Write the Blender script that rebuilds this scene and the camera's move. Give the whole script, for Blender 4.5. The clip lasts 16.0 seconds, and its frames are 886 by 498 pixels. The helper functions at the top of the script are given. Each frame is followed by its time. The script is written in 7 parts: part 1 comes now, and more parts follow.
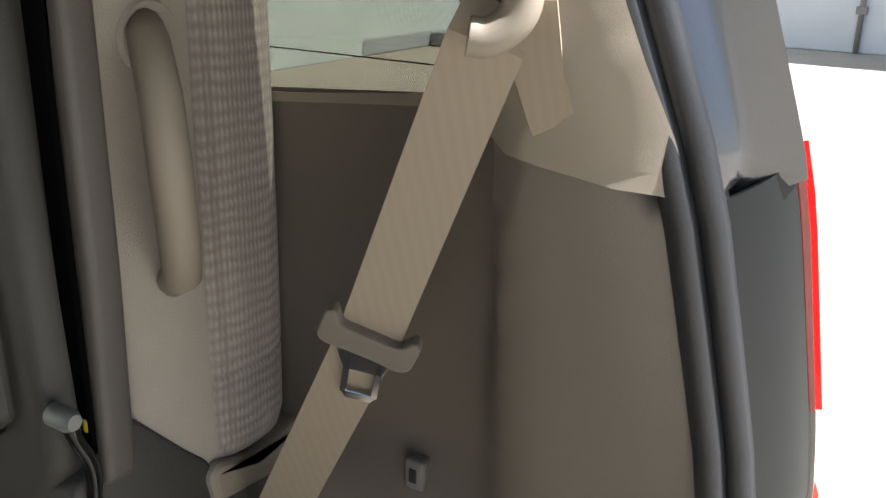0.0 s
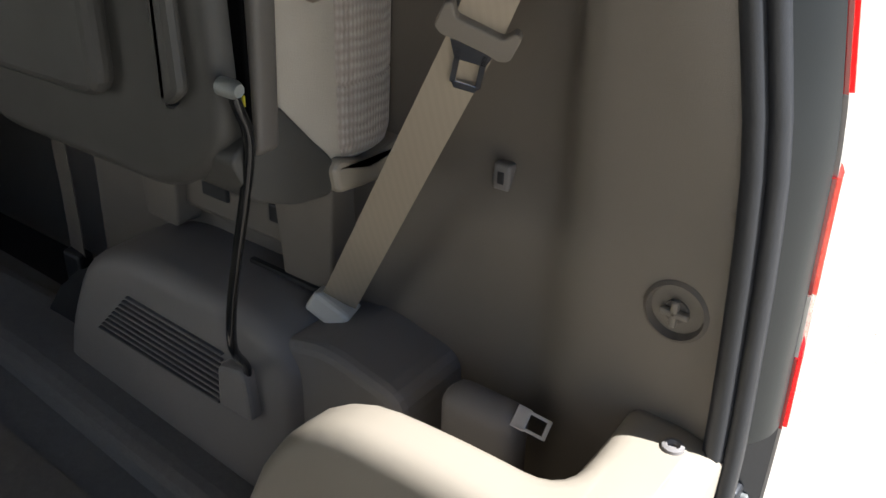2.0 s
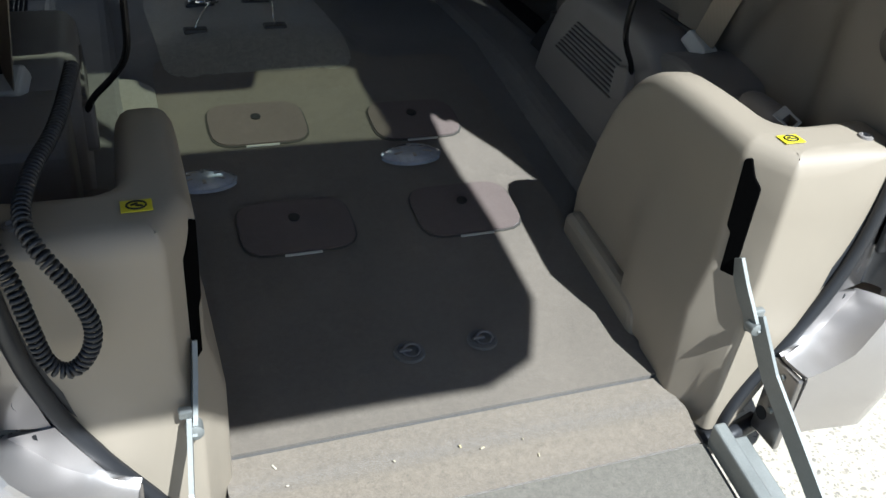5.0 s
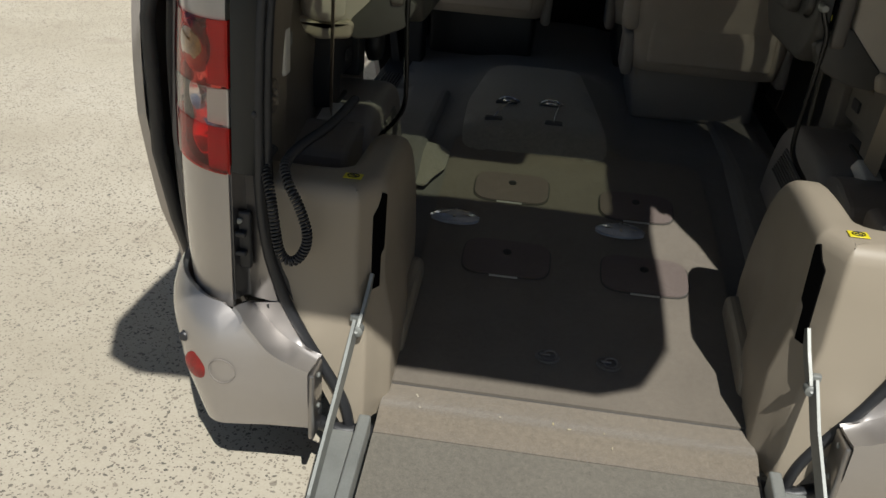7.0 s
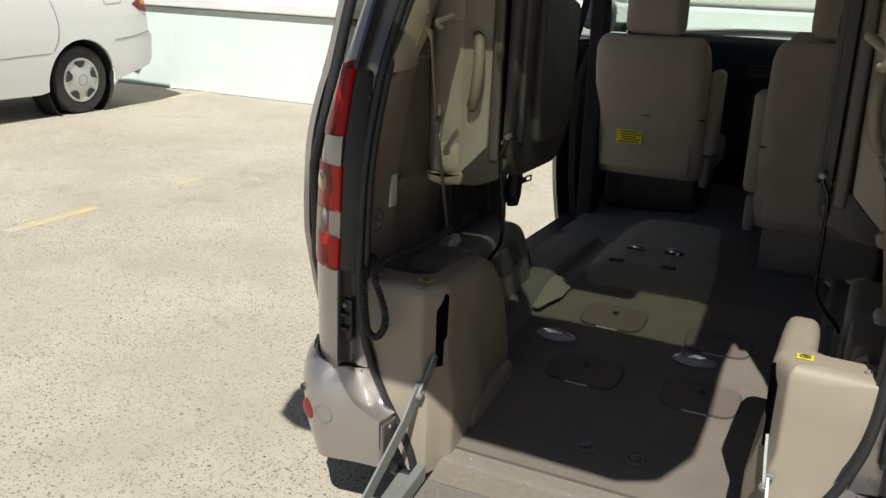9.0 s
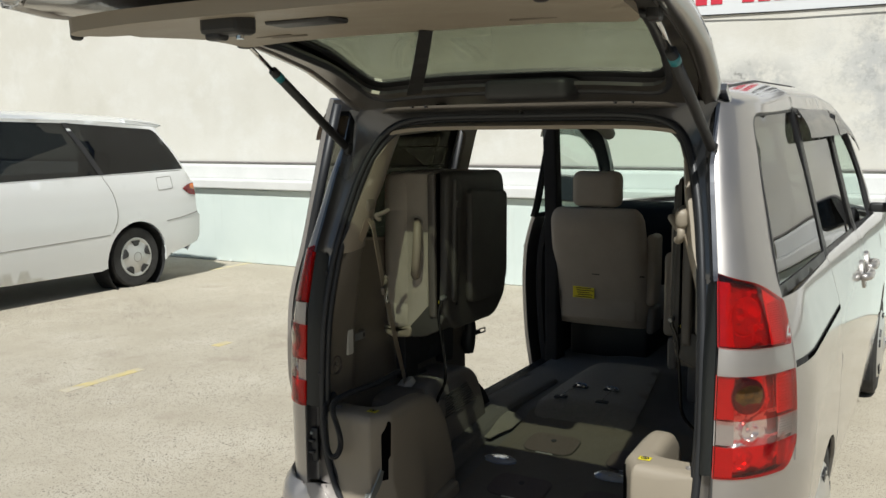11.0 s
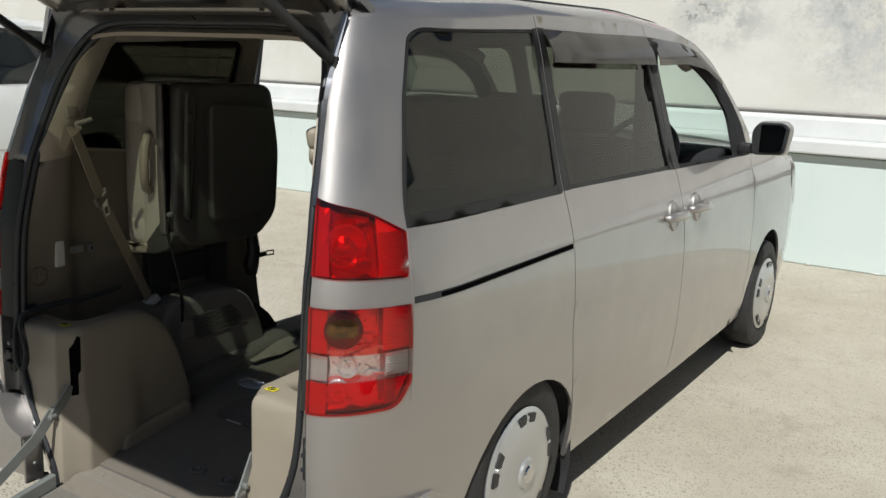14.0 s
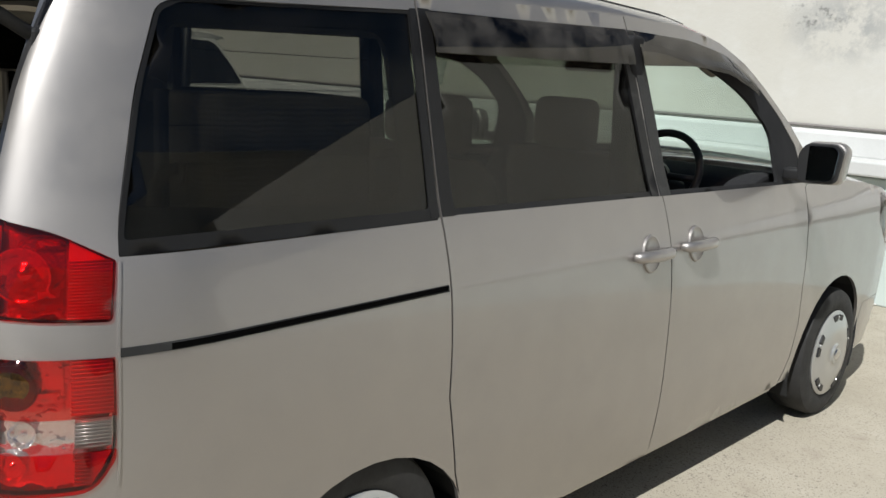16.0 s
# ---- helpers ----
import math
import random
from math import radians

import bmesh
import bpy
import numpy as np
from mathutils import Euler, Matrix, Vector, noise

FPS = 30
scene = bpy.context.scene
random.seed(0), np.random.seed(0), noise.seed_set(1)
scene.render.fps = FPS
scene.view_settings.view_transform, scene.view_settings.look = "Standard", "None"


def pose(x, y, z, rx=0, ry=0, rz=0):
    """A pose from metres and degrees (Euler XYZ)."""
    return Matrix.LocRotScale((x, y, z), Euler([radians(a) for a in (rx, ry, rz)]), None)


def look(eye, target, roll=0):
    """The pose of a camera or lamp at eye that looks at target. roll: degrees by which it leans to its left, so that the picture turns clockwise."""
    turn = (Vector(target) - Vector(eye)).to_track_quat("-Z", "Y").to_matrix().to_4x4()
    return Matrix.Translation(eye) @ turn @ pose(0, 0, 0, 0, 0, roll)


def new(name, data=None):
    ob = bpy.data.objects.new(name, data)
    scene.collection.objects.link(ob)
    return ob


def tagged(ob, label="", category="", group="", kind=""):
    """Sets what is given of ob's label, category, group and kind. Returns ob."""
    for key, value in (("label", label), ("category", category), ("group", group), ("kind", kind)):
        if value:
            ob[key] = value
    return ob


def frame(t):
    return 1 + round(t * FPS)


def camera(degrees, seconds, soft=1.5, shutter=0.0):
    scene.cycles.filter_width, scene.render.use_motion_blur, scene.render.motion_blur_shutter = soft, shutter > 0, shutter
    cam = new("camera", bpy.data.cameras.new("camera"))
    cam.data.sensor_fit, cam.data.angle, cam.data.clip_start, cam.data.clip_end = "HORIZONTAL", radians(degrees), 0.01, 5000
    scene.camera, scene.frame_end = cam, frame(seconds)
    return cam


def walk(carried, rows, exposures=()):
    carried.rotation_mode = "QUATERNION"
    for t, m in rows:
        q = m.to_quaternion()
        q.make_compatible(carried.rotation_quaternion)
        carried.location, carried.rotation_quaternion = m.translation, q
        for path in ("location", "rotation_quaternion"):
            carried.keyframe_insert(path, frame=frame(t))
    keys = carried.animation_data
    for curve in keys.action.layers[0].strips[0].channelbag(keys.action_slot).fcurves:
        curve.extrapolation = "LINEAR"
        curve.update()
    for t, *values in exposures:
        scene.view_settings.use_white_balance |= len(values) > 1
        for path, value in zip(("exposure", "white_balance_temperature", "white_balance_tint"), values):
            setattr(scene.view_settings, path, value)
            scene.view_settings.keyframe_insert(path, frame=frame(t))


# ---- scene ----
cam = camera(52.6, 16.0)
PATH = [
    (0, (0.062, -0.836, 1.336), (1.674, 0.149, 0.678), 1.3),
    (0.5, (0.054, -0.851, 1.312), (1.629, 0.14, 0.58), 1.2),
    (1, (0.049, -0.855, 1.292), (1.585, 0.128, 0.472), 1.8),
    (1.5, (0.004, -0.872, 1.278), (1.496, 0.111, 0.379), 2.4),
    (2, (-0.111, -0.91, 1.269), (1.326, 0.095, 0.307), 2.2),
    (2.5, (-0.192, -0.968, 1.255), (1.167, 0.083, 0.231), 2.1),
    (3, (-0.184, -1.053, 1.245), (1.01, 0.143, 0.174), 1.8),
    (3.5, (-0.202, -1.174, 1.239), (0.792, 0.178, 0.15), 1.1),
    (4, (-0.285, -1.312, 1.234), (0.602, 0.117, 0.151), 1.1),
    (4.5, (-0.413, -1.457, 1.24), (0.39, 0.006, 0.139), 3.2),
    (5, (-0.451, -1.608, 1.226), (0.19, -0.064, 0.129), 5.4),
    (5.2, (-0.443, -1.69, 1.223), (0.11, -0.109, 0.13), 5.5),
    (7.3, (-0.038, -2.239, 1.32), (-0.328, -0.448, 0.477), 4.1),
    (7.5, (0.024, -2.271, 1.331), (-0.339, -0.484, 0.509), 3.7),
    (8, (0.15, -2.405, 1.358), (-0.346, -0.63, 0.58), 2.1),
    (8.5, (0.288, -2.5, 1.385), (-0.385, -0.761, 0.661), 1.7),
    (9, (0.504, -2.591, 1.431), (-0.322, -0.868, 0.84), 2.4),
    (9.2, (0.573, -2.648, 1.466), (-0.282, -0.917, 0.944), 2.3),
    (11.3, (1.204, -3.038, 1.569), (0.234, -1.306, 1.324), -0.5),
    (11.5, (1.254, -3.005, 1.556), (0.296, -1.27, 1.286), -0.7),
    (12, (1.353, -2.867, 1.549), (0.435, -1.118, 1.24), -1.5),
    (12.5, (1.537, -2.753, 1.539), (0.629, -1.002, 1.209), 0.0),
    (13, (1.75, -2.646, 1.544), (0.819, -0.914, 1.176), 1.5),
    (13.5, (1.88, -2.496, 1.526), (0.884, -0.807, 1.133), 1.2),
    (14, (2.019, -2.317, 1.543), (0.948, -0.678, 1.137), 2.2),
    (14.5, (2.195, -2.111, 1.546), (1.032, -0.537, 1.132), 3.1),
    (15, (2.236, -1.874, 1.539), (1.024, -0.337, 1.129), 2.9),
    (15.5, (2.214, -1.597, 1.57), (0.952, -0.101, 1.157), 3.5),
    (16, (2.316, -1.31, 1.521), (0.957, 0.102, 1.126), 3.4),
]
walk(cam, [(t, look(eye, target, roll)) for t, eye, target, roll in PATH],
     [(0, 2.06, 5850, 12), (0.5, 1.88, 5850, 12), (1.0, 1.82, 5850, 12), (1.5, 1.85, 5800, 12), (2.5, 1.95, 5650, 9), (3.0, 1.7, 5600, 8), (4, 1.66, 5300, 7), (4.5, 1.62, 5300, 7), (5.2, 1.18, 5550, 6), (7.3, 0.32, 6250, 8), (8.2, 0.53, 6200, 8), (9, 0.52, 6250, 8), (11.3, 0.26, 6100, 6), (16, 0.16, 6000, 8)])


# ---- world, sun ----
SUN = Vector((0.28, -0.775, 1.0)).normalized()
world = bpy.data.worlds.new("sky")
scene.world = world
world.use_nodes = True
wn = world.node_tree.nodes
sky = wn.new("ShaderNodeTexSky")
sky.sky_type = "NISHITA"
sky.sun_disc = False
sky.sun_elevation = math.asin(SUN.z)
sky.sun_rotation = math.atan2(SUN.x, SUN.y)
sky.air_density, sky.dust_density = 1.0, 0.6
wn["Background"].inputs[1].default_value = 0.036
world.node_tree.links.new(sky.outputs[0], wn["Background"].inputs[0])
sun = new("sun", bpy.data.lights.new("sun", "SUN"))
sun.data.energy, sun.data.angle, sun.data.color = 4.6, radians(0.55), (1.0, 0.95, 0.87)
sun.matrix_world = look(SUN * 30, (0, 0, 0))


# ---- materials ----
def nodes_of(name):
    m = bpy.data.materials.new(name)
    m.use_nodes = True
    nt = m.node_tree
    return m, nt, nt.nodes["Principled BSDF"]


def noise_fac(nt, scale, detail=4.0, rough=0.6, stretch=None):
    tc = nt.nodes.new("ShaderNodeTexCoord")
    nz = nt.nodes.new("ShaderNodeTexNoise")
    nz.inputs["Scale"].default_value = scale
    nz.inputs["Detail"].default_value = detail
    nz.inputs["Roughness"].default_value = rough
    if stretch:
        mp = nt.nodes.new("ShaderNodeMapping")
        mp.inputs["Scale"].default_value = stretch
        nt.links.new(tc.outputs["Object"], mp.inputs[0])
        nt.links.new(mp.outputs[0], nz.inputs["Vector"])
    else:
        nt.links.new(tc.outputs["Object"], nz.inputs["Vector"])
    return nz.outputs["Fac"]


def ramp(nt, fac, stops):
    r = nt.nodes.new("ShaderNodeValToRGB")
    el = r.color_ramp.elements
    while len(el) < len(stops):
        el.new(0.5)
    for e, (p, c) in zip(el, stops):
        e.position = p
        e.color = (*c, 1) if len(c) == 3 else c
    nt.links.new(fac, r.inputs[0])
    return r.outputs[0]


def mixc(nt, fac, a, b, mode="MIX"):
    m = nt.nodes.new("ShaderNodeMix")
    m.data_type, m.blend_type = "RGBA", mode
    for sock, v in ((m.inputs[0], fac), (m.inputs[6], a), (m.inputs[7], b)):
        if hasattr(v, "is_output"):
            nt.links.new(v, sock)
        else:
            sock.default_value = (*v, 1) if isinstance(v, tuple) else v
    return m.outputs[2]


def bump(nt, bsdf, height, strength, dist=0.002):
    b = nt.nodes.new("ShaderNodeBump")
    b.inputs["Strength"].default_value = strength
    b.inputs["Distance"].default_value = dist
    nt.links.new(height, b.inputs["Height"])
    nt.links.new(b.outputs[0], bsdf.inputs["Normal"])
    return b


def tint(c, k):
    return tuple(min(1.0, x * k) for x in c)


def plain(name, col, rough=0.6, metal=0.0, var=0.12, scale=5.0, fine=220.0, bmp=0.15, coat=0.0, stretch=None):
    """Base colour with broad stains and fine grain, roughness that varies and a fine relief."""
    m, nt, b = nodes_of(name)
    col = tint(col, 0.84)
    broad = ramp(nt, noise_fac(nt, scale, 5), [(0.3, tint(col, 1 - var)), (0.7, tint(col, 1 + var))])
    grain = noise_fac(nt, fine, 3, 0.7, stretch)
    c = mixc(nt, 0.25, broad, ramp(nt, grain, [(0.3, tint(col, 1 - 1.5 * var)), (0.7, tint(col, 1 + 1.5 * var))]))
    nt.links.new(c, b.inputs["Base Color"])
    rr = ramp(nt, noise_fac(nt, scale * 2.3, 4), [(0.3, (rough * 0.88,) * 3), (0.7, (min(1, rough * 1.12),) * 3)])
    nt.links.new(rr, b.inputs["Roughness"])
    b.inputs["Metallic"].default_value = metal
    if coat:
        b.inputs["Coat Weight"].default_value = coat
        b.inputs["Coat Roughness"].default_value = 0.04
    if bmp:
        bump(nt, b, grain, bmp)
    return m


def paint_mat(name, col, metal=0.75, rough=0.32, dirt=0.08):
    m, nt, b = nodes_of(name)
    col = tint(col, 0.86)
    flake = ramp(nt, noise_fac(nt, 2500, 1), [(0.35, tint(col, 0.9)), (0.65, tint(col, 1.1))])
    dust = ramp(nt, noise_fac(nt, 3.0, 6), [(0.35, (0, 0, 0)), (0.8, (dirt,) * 3)])
    nt.links.new(mixc(nt, dust, flake, (0.42, 0.38, 0.32)), b.inputs["Base Color"])
    b.inputs["Metallic"].default_value = metal
    nt.links.new(ramp(nt, noise_fac(nt, 6, 5), [(0.3, (rough * 0.9,) * 3), (0.7, (rough * 1.15,) * 3)]), b.inputs["Roughness"])
    b.inputs["Coat Weight"].default_value = 1.0
    b.inputs["Coat Roughness"].default_value = 0.06
    b.inputs["Coat IOR"].default_value = 1.5
    return m


def glass_mat(name, col, gloss_rough=0.0, dirt=0.02):
    """Thin pane: tinted see-through with Fresnel gloss."""
    m, nt, b = nodes_of(name)
    nt.nodes.remove(b)
    out = nt.nodes["Material Output"]
    tr = nt.nodes.new("ShaderNodeBsdfTransparent")
    tr.inputs[0].default_value = (*col, 1)
    gl = nt.nodes.new("ShaderNodeBsdfGlossy")
    gl.inputs["Roughness"].default_value = gloss_rough
    lw = nt.nodes.new("ShaderNodeLayerWeight")
    lw.inputs["Blend"].default_value = 0.5
    pw = nt.nodes.new("ShaderNodeMath")
    pw.operation = "POWER"
    nt.links.new(lw.outputs["Facing"], pw.inputs[0])
    pw.inputs[1].default_value = 5.0
    fr = nt.nodes.new("ShaderNodeMath")
    fr.operation = "MULTIPLY_ADD"
    nt.links.new(pw.outputs[0], fr.inputs[0])
    fr.inputs[1].default_value, fr.inputs[2].default_value = 0.9, 0.045
    mx = nt.nodes.new("ShaderNodeMixShader")
    nt.links.new(fr.outputs[0], mx.inputs[0])
    nt.links.new(tr.outputs[0], mx.inputs[1])
    nt.links.new(gl.outputs[0], mx.inputs[2])
    # diffuse film: dirt on the panes, painted reflection on the rain visors
    df = nt.nodes.new("ShaderNodeBsdfDiffuse")
    df.inputs[0].default_value = (0.35, 0.33, 0.3, 1)
    m2 = nt.nodes.new("ShaderNodeMixShader")
    nt.links.new(ramp(nt, noise_fac(nt, 7, 6), [(0.4, (0, 0, 0)), (0.8, (dirt,) * 3)]), m2.inputs[0])
    nt.links.new(mx.outputs[0], m2.inputs[1])
    nt.links.new(df.outputs[0], m2.inputs[2])
    nt.links.new(m2.outputs[0], out.inputs[0])
    return m


def ground_mat():
    m, nt, b = nodes_of("exposed_aggregate_concrete")
    tc = nt.nodes.new("ShaderNodeTexCoord")

    def vor(scale, feature="F1"):
        v = nt.nodes.new("ShaderNodeTexVoronoi")
        v.feature = feature
        v.inputs["Scale"].default_value = scale
        nt.links.new(tc.outputs["Object"], v.inputs["Vector"])
        return v
    warp = nt.nodes.new("ShaderNodeTexNoise")
    warp.inputs["Scale"].default_value = 55
    warp.inputs["Detail"].default_value = 2
    nt.links.new(tc.outputs["Object"], warp.inputs["Vector"])
    wob = nt.nodes.new("ShaderNodeVectorMath")
    wob.operation = "MULTIPLY_ADD"
    wob.inputs[1].default_value = (0.018, 0.018, 0.018)
    nt.links.new(warp.outputs["Color"], wob.inputs[0])
    nt.links.new(tc.outputs["Object"], wob.inputs[2])
    v1, v2, v3 = vor(70), vor(135), vor(38)
    for v in (v1, v2, v3):
        nt.links.new(wob.outputs[0], v.inputs["Vector"])
    cement = ramp(nt, noise_fac(nt, 1.1, 8, 0.65), [(0.3, (0.40, 0.352, 0.255)), (0.52, (0.53, 0.477, 0.365)), (0.72, (0.66, 0.61, 0.49))])
    grit = ramp(nt, noise_fac(nt, 160, 4, 0.7), [(0.32, (0.36, 0.317, 0.23)), (0.6, (0.62, 0.568, 0.44))])
    base = mixc(nt, 0.28, cement, grit)

    def pebbles(v, under, share, reach, stops):
        sep = nt.nodes.new("ShaderNodeSeparateColor")
        nt.links.new(v.outputs["Color"], sep.inputs[0])
        pick = ramp(nt, sep.outputs[0], [(share, (1, 1, 1)), (share + 0.01, (0, 0, 0))])
        near = ramp(nt, v.outputs["Distance"], [(reach, (1, 1, 1)), (reach + 0.02, (0, 0, 0))])
        both = mixc(nt, 1.0, mixc(nt, 1.0, pick, near, "MULTIPLY"), bare, "MULTIPLY")
        return mixc(nt, both, under, ramp(nt, sep.outputs[1], stops)), both
    bare = mixc(nt, 1.0, ramp(nt, noise_fac(nt, 0.55, 7, 0.62), [(0.36, (0.35,) * 3), (0.52, (1, 1, 1))]),
                ramp(nt, noise_fac(nt, 3.4, 6, 0.7), [(0.30, (0.45,) * 3), (0.50, (1, 1, 1))]), "MULTIPLY")
    # the lane beside the van is worn smoother than the open yard
    lane = nt.nodes.new("ShaderNodeSeparateXYZ")
    nt.links.new(tc.outputs["Object"], lane.inputs[0])
    where = nt.nodes.new("ShaderNodeMapRange")
    where.inputs["From Min"].default_value, where.inputs["From Max"].default_value = -0.8, 1.6
    where.inputs["To Min"].default_value, where.inputs["To Max"].default_value = 1.0, 0.55
    nt.links.new(lane.outputs["X"], where.inputs["Value"])
    bare = mixc(nt, 1.0, bare, ramp(nt, where.outputs[0], [(0.0, (0, 0, 0)), (1.0, (1, 1, 1))]), "MULTIPLY")
    stones = [(0.0, (0.035, 0.034, 0.030)), (0.4, (0.075, 0.070, 0.058)), (0.65, (0.15, 0.12, 0.088)), (0.85, (0.28, 0.24, 0.185)), (1.0, (0.05, 0.05, 0.052))]
    c, _ = pebbles(v2, base, 0.46, 0.35, stones)
    c, k1 = pebbles(v1, c, 0.36, 0.30, stones)
    c, _ = pebbles(v3, c, 0.07, 0.24, stones)
    worn = ramp(nt, noise_fac(nt, 0.45, 6, 0.6), [(0.42, (0, 0, 0)), (0.7, (0.75,) * 3)])
    c = mixc(nt, worn, c, mixc(nt, 0.45, c, (0.60, 0.545, 0.425)))
    c = mixc(nt, ramp(nt, noise_fac(nt, 1.4, 8, 0.72), [(0.45, (0, 0, 0)), (0.7, (0.5,) * 3)]), c, (0.44, 0.385, 0.285))
    spots = ramp(nt, noise_fac(nt, 2.6, 6, 0.65), [(0.56, (0, 0, 0)), (0.72, (0.45,) * 3)])
    c = mixc(nt, spots, c, (0.31, 0.255, 0.19))
    c = mixc(nt, 1.0, c, (0.815, 0.815, 0.85), "MULTIPLY")
    nt.links.new(c, b.inputs["Base Color"])
    b.inputs["Roughness"].default_value = 0.9
    bump(nt, b, mixc(nt, 0.5, grit, k1), 0.35, 0.003)
    return m


def wall_paint():
    m, nt, b = nodes_of("pale_green_wall_paint")
    c = ramp(nt, noise_fac(nt, 0.8, 7), [(0.3, (0.62, 0.70, 0.665)), (0.7, (0.70, 0.77, 0.735))])
    streak = ramp(nt, noise_fac(nt, 3.0, 6, 0.65, (4, 4, 0.35)), [(0.58, (0, 0, 0)), (0.8, (0.35,) * 3)])
    c = mixc(nt, streak, c, (0.52, 0.55, 0.50))
    c = mixc(nt, 1.0, c, (0.85, 0.85, 0.85), "MULTIPLY")
    nt.links.new(c, b.inputs["Base Color"])
    b.inputs["Roughness"].default_value = 0.75
    bump(nt, b, noise_fac(nt, 60, 5), 0.12, 0.004)
    return m


def stained_wall():
    m, nt, b = nodes_of("weathered_rendered_wall")
    c = ramp(nt, noise_fac(nt, 0.6, 8, 0.6), [(0.3, (0.60, 0.575, 0.505)), (0.5, (0.67, 0.645, 0.58)), (0.7, (0.715, 0.695, 0.64))])
    pale = ramp(nt, noise_fac(nt, 1.7, 9, 0.7, (1, 1, 1.3)), [(0.50, (0, 0, 0)), (0.68, (0.55,) * 3)])
    c = mixc(nt, pale, c, (0.76, 0.75, 0.71))
    grimy = ramp(nt, noise_fac(nt, 2.4, 9, 0.7, (1, 1, 0.6)), [(0.55, (0, 0, 0)), (0.75, (0.35,) * 3)])
    c = mixc(nt, grimy, c, (0.54, 0.52, 0.46))
    pos = nt.nodes.new("ShaderNodeNewGeometry").outputs["Position"]
    flaked = ramp(nt, noise_fac(nt, 3.4, 10, 0.72), [(0.42, (0, 0, 0)), (0.56, (0.9,) * 3)])
    mould = ramp(nt, noise_fac(nt, 9, 9, 0.78), [(0.52, (0, 0, 0)), (0.60, (0.85,) * 3)])

    def spot(cx, cz, sx, sz, inner=0.3):
        """A patch of fallen paint round a point of the wall."""
        off = nt.nodes.new("ShaderNodeVectorMath")
        off.operation = "SUBTRACT"
        off.inputs[1].default_value = (cx, 5.95, cz)
        nt.links.new(pos, off.inputs[0])
        sq = nt.nodes.new("ShaderNodeVectorMath")
        sq.operation = "MULTIPLY"
        sq.inputs[1].default_value = (1 / sx, 0.0, 1 / sz)
        nt.links.new(off.outputs[0], sq.inputs[0])
        ln = nt.nodes.new("ShaderNodeVectorMath")
        ln.operation = "LENGTH"
        nt.links.new(sq.outputs[0], ln.inputs[0])
        return ramp(nt, ln.outputs["Value"], [(inner, (1, 1, 1)), (1.0, (0, 0, 0))])
    big, small, edge = spot(0.72, 2.15, 0.85, 0.95), spot(-0.50, 2.02, 0.55, 0.34), spot(-0.72, 2.10, 0.35, 0.22, 0.1)
    c = mixc(nt, mixc(nt, 1.0, big, flaked, "MULTIPLY"), c, (0.50, 0.50, 0.49))
    c = mixc(nt, mixc(nt, 1.0, small, flaked, "MULTIPLY"), c, (0.42, 0.42, 0.41))
    c = mixc(nt, mixc(nt, 1.0, mixc(nt, 1.0, big, mould, "MULTIPLY"), (0.45,) * 3, "MULTIPLY"), c, (0.30, 0.30, 0.29))
    c = mixc(nt, mixc(nt, 1.0, edge, mould, "MULTIPLY"), c, (0.17, 0.17, 0.16))
    c = mixc(nt, 1.0, c, (0.85, 0.85, 0.85), "MULTIPLY")
    nt.links.new(c, b.inputs["Base Color"])
    b.inputs["Roughness"].default_value = 0.9
    bump(nt, b, noise_fac(nt, 18, 8, 0.7), 0.25, 0.01)
    return m


def knit_mat():
    m, nt, b = nodes_of("ribbed_knit_fabric")
    tc = nt.nodes.new("ShaderNodeTexCoord")

    def wave(direction, scale, dist):
        w = nt.nodes.new("ShaderNodeTexWave")
        w.bands_direction = direction
        w.inputs["Scale"].default_value = scale
        w.inputs["Distortion"].default_value = dist
        w.inputs["Detail"].default_value = 2
        nt.links.new(tc.outputs["Object"], w.inputs["Vector"])
        return w.outputs["Fac"]
    ribs = mixc(nt, 0.5, wave("X", 62, 1.6), wave("Y", 62, 1.6))
    rows = wave("Z", 27, 3.2)
    h = mixc(nt, 1.0, mixc(nt, 0.35, ribs, (0.75, 0.75, 0.75)), mixc(nt, 0.45, rows, (0.85, 0.85, 0.85)), "MULTIPLY")
    c = ramp(nt, h, [(0.12, (0.27, 0.228, 0.196)), (0.45, (0.40, 0.345, 0.30)), (0.72, (0.52, 0.46, 0.40))])
    c = mixc(nt, 0.3, c, ramp(nt, noise_fac(nt, 300, 3), [(0.3, (0.30, 0.26, 0.22)), (0.7, (0.48, 0.42, 0.36))]))
    c = mixc(nt, 1.0, c, (0.84, 0.84, 0.84), "MULTIPLY")
    nt.links.new(c, b.inputs["Base Color"])
    b.inputs["Roughness"].default_value = 0.95
    b.inputs["Sheen Weight"].default_value = 0.3
    bump(nt, b, h, 0.8, 0.003)
    return m


def web_mat():
    m, nt, b = nodes_of("belt_webbing")
    w = nt.nodes.new("ShaderNodeTexWave")
    w.bands_direction = "Y"
    w.inputs["Scale"].default_value = 42
    w.inputs["Distortion"].default_value = 1.5
    tc = nt.nodes.new("ShaderNodeTexCoord")
    nt.links.new(tc.outputs["Object"], w.inputs["Vector"])
    c = ramp(nt, w.outputs["Fac"], [(0.2, (0.345, 0.285, 0.207)), (0.8, (0.36, 0.297, 0.216))])
    c = mixc(nt, 1.0, c, (0.84, 0.84, 0.84), "MULTIPLY")
    nt.links.new(c, b.inputs["Base Color"])
    b.inputs["Roughness"].default_value = 0.7
    bump(nt, b, noise_fac(nt, 700, 2), 0.08, 0.0006)
    return m


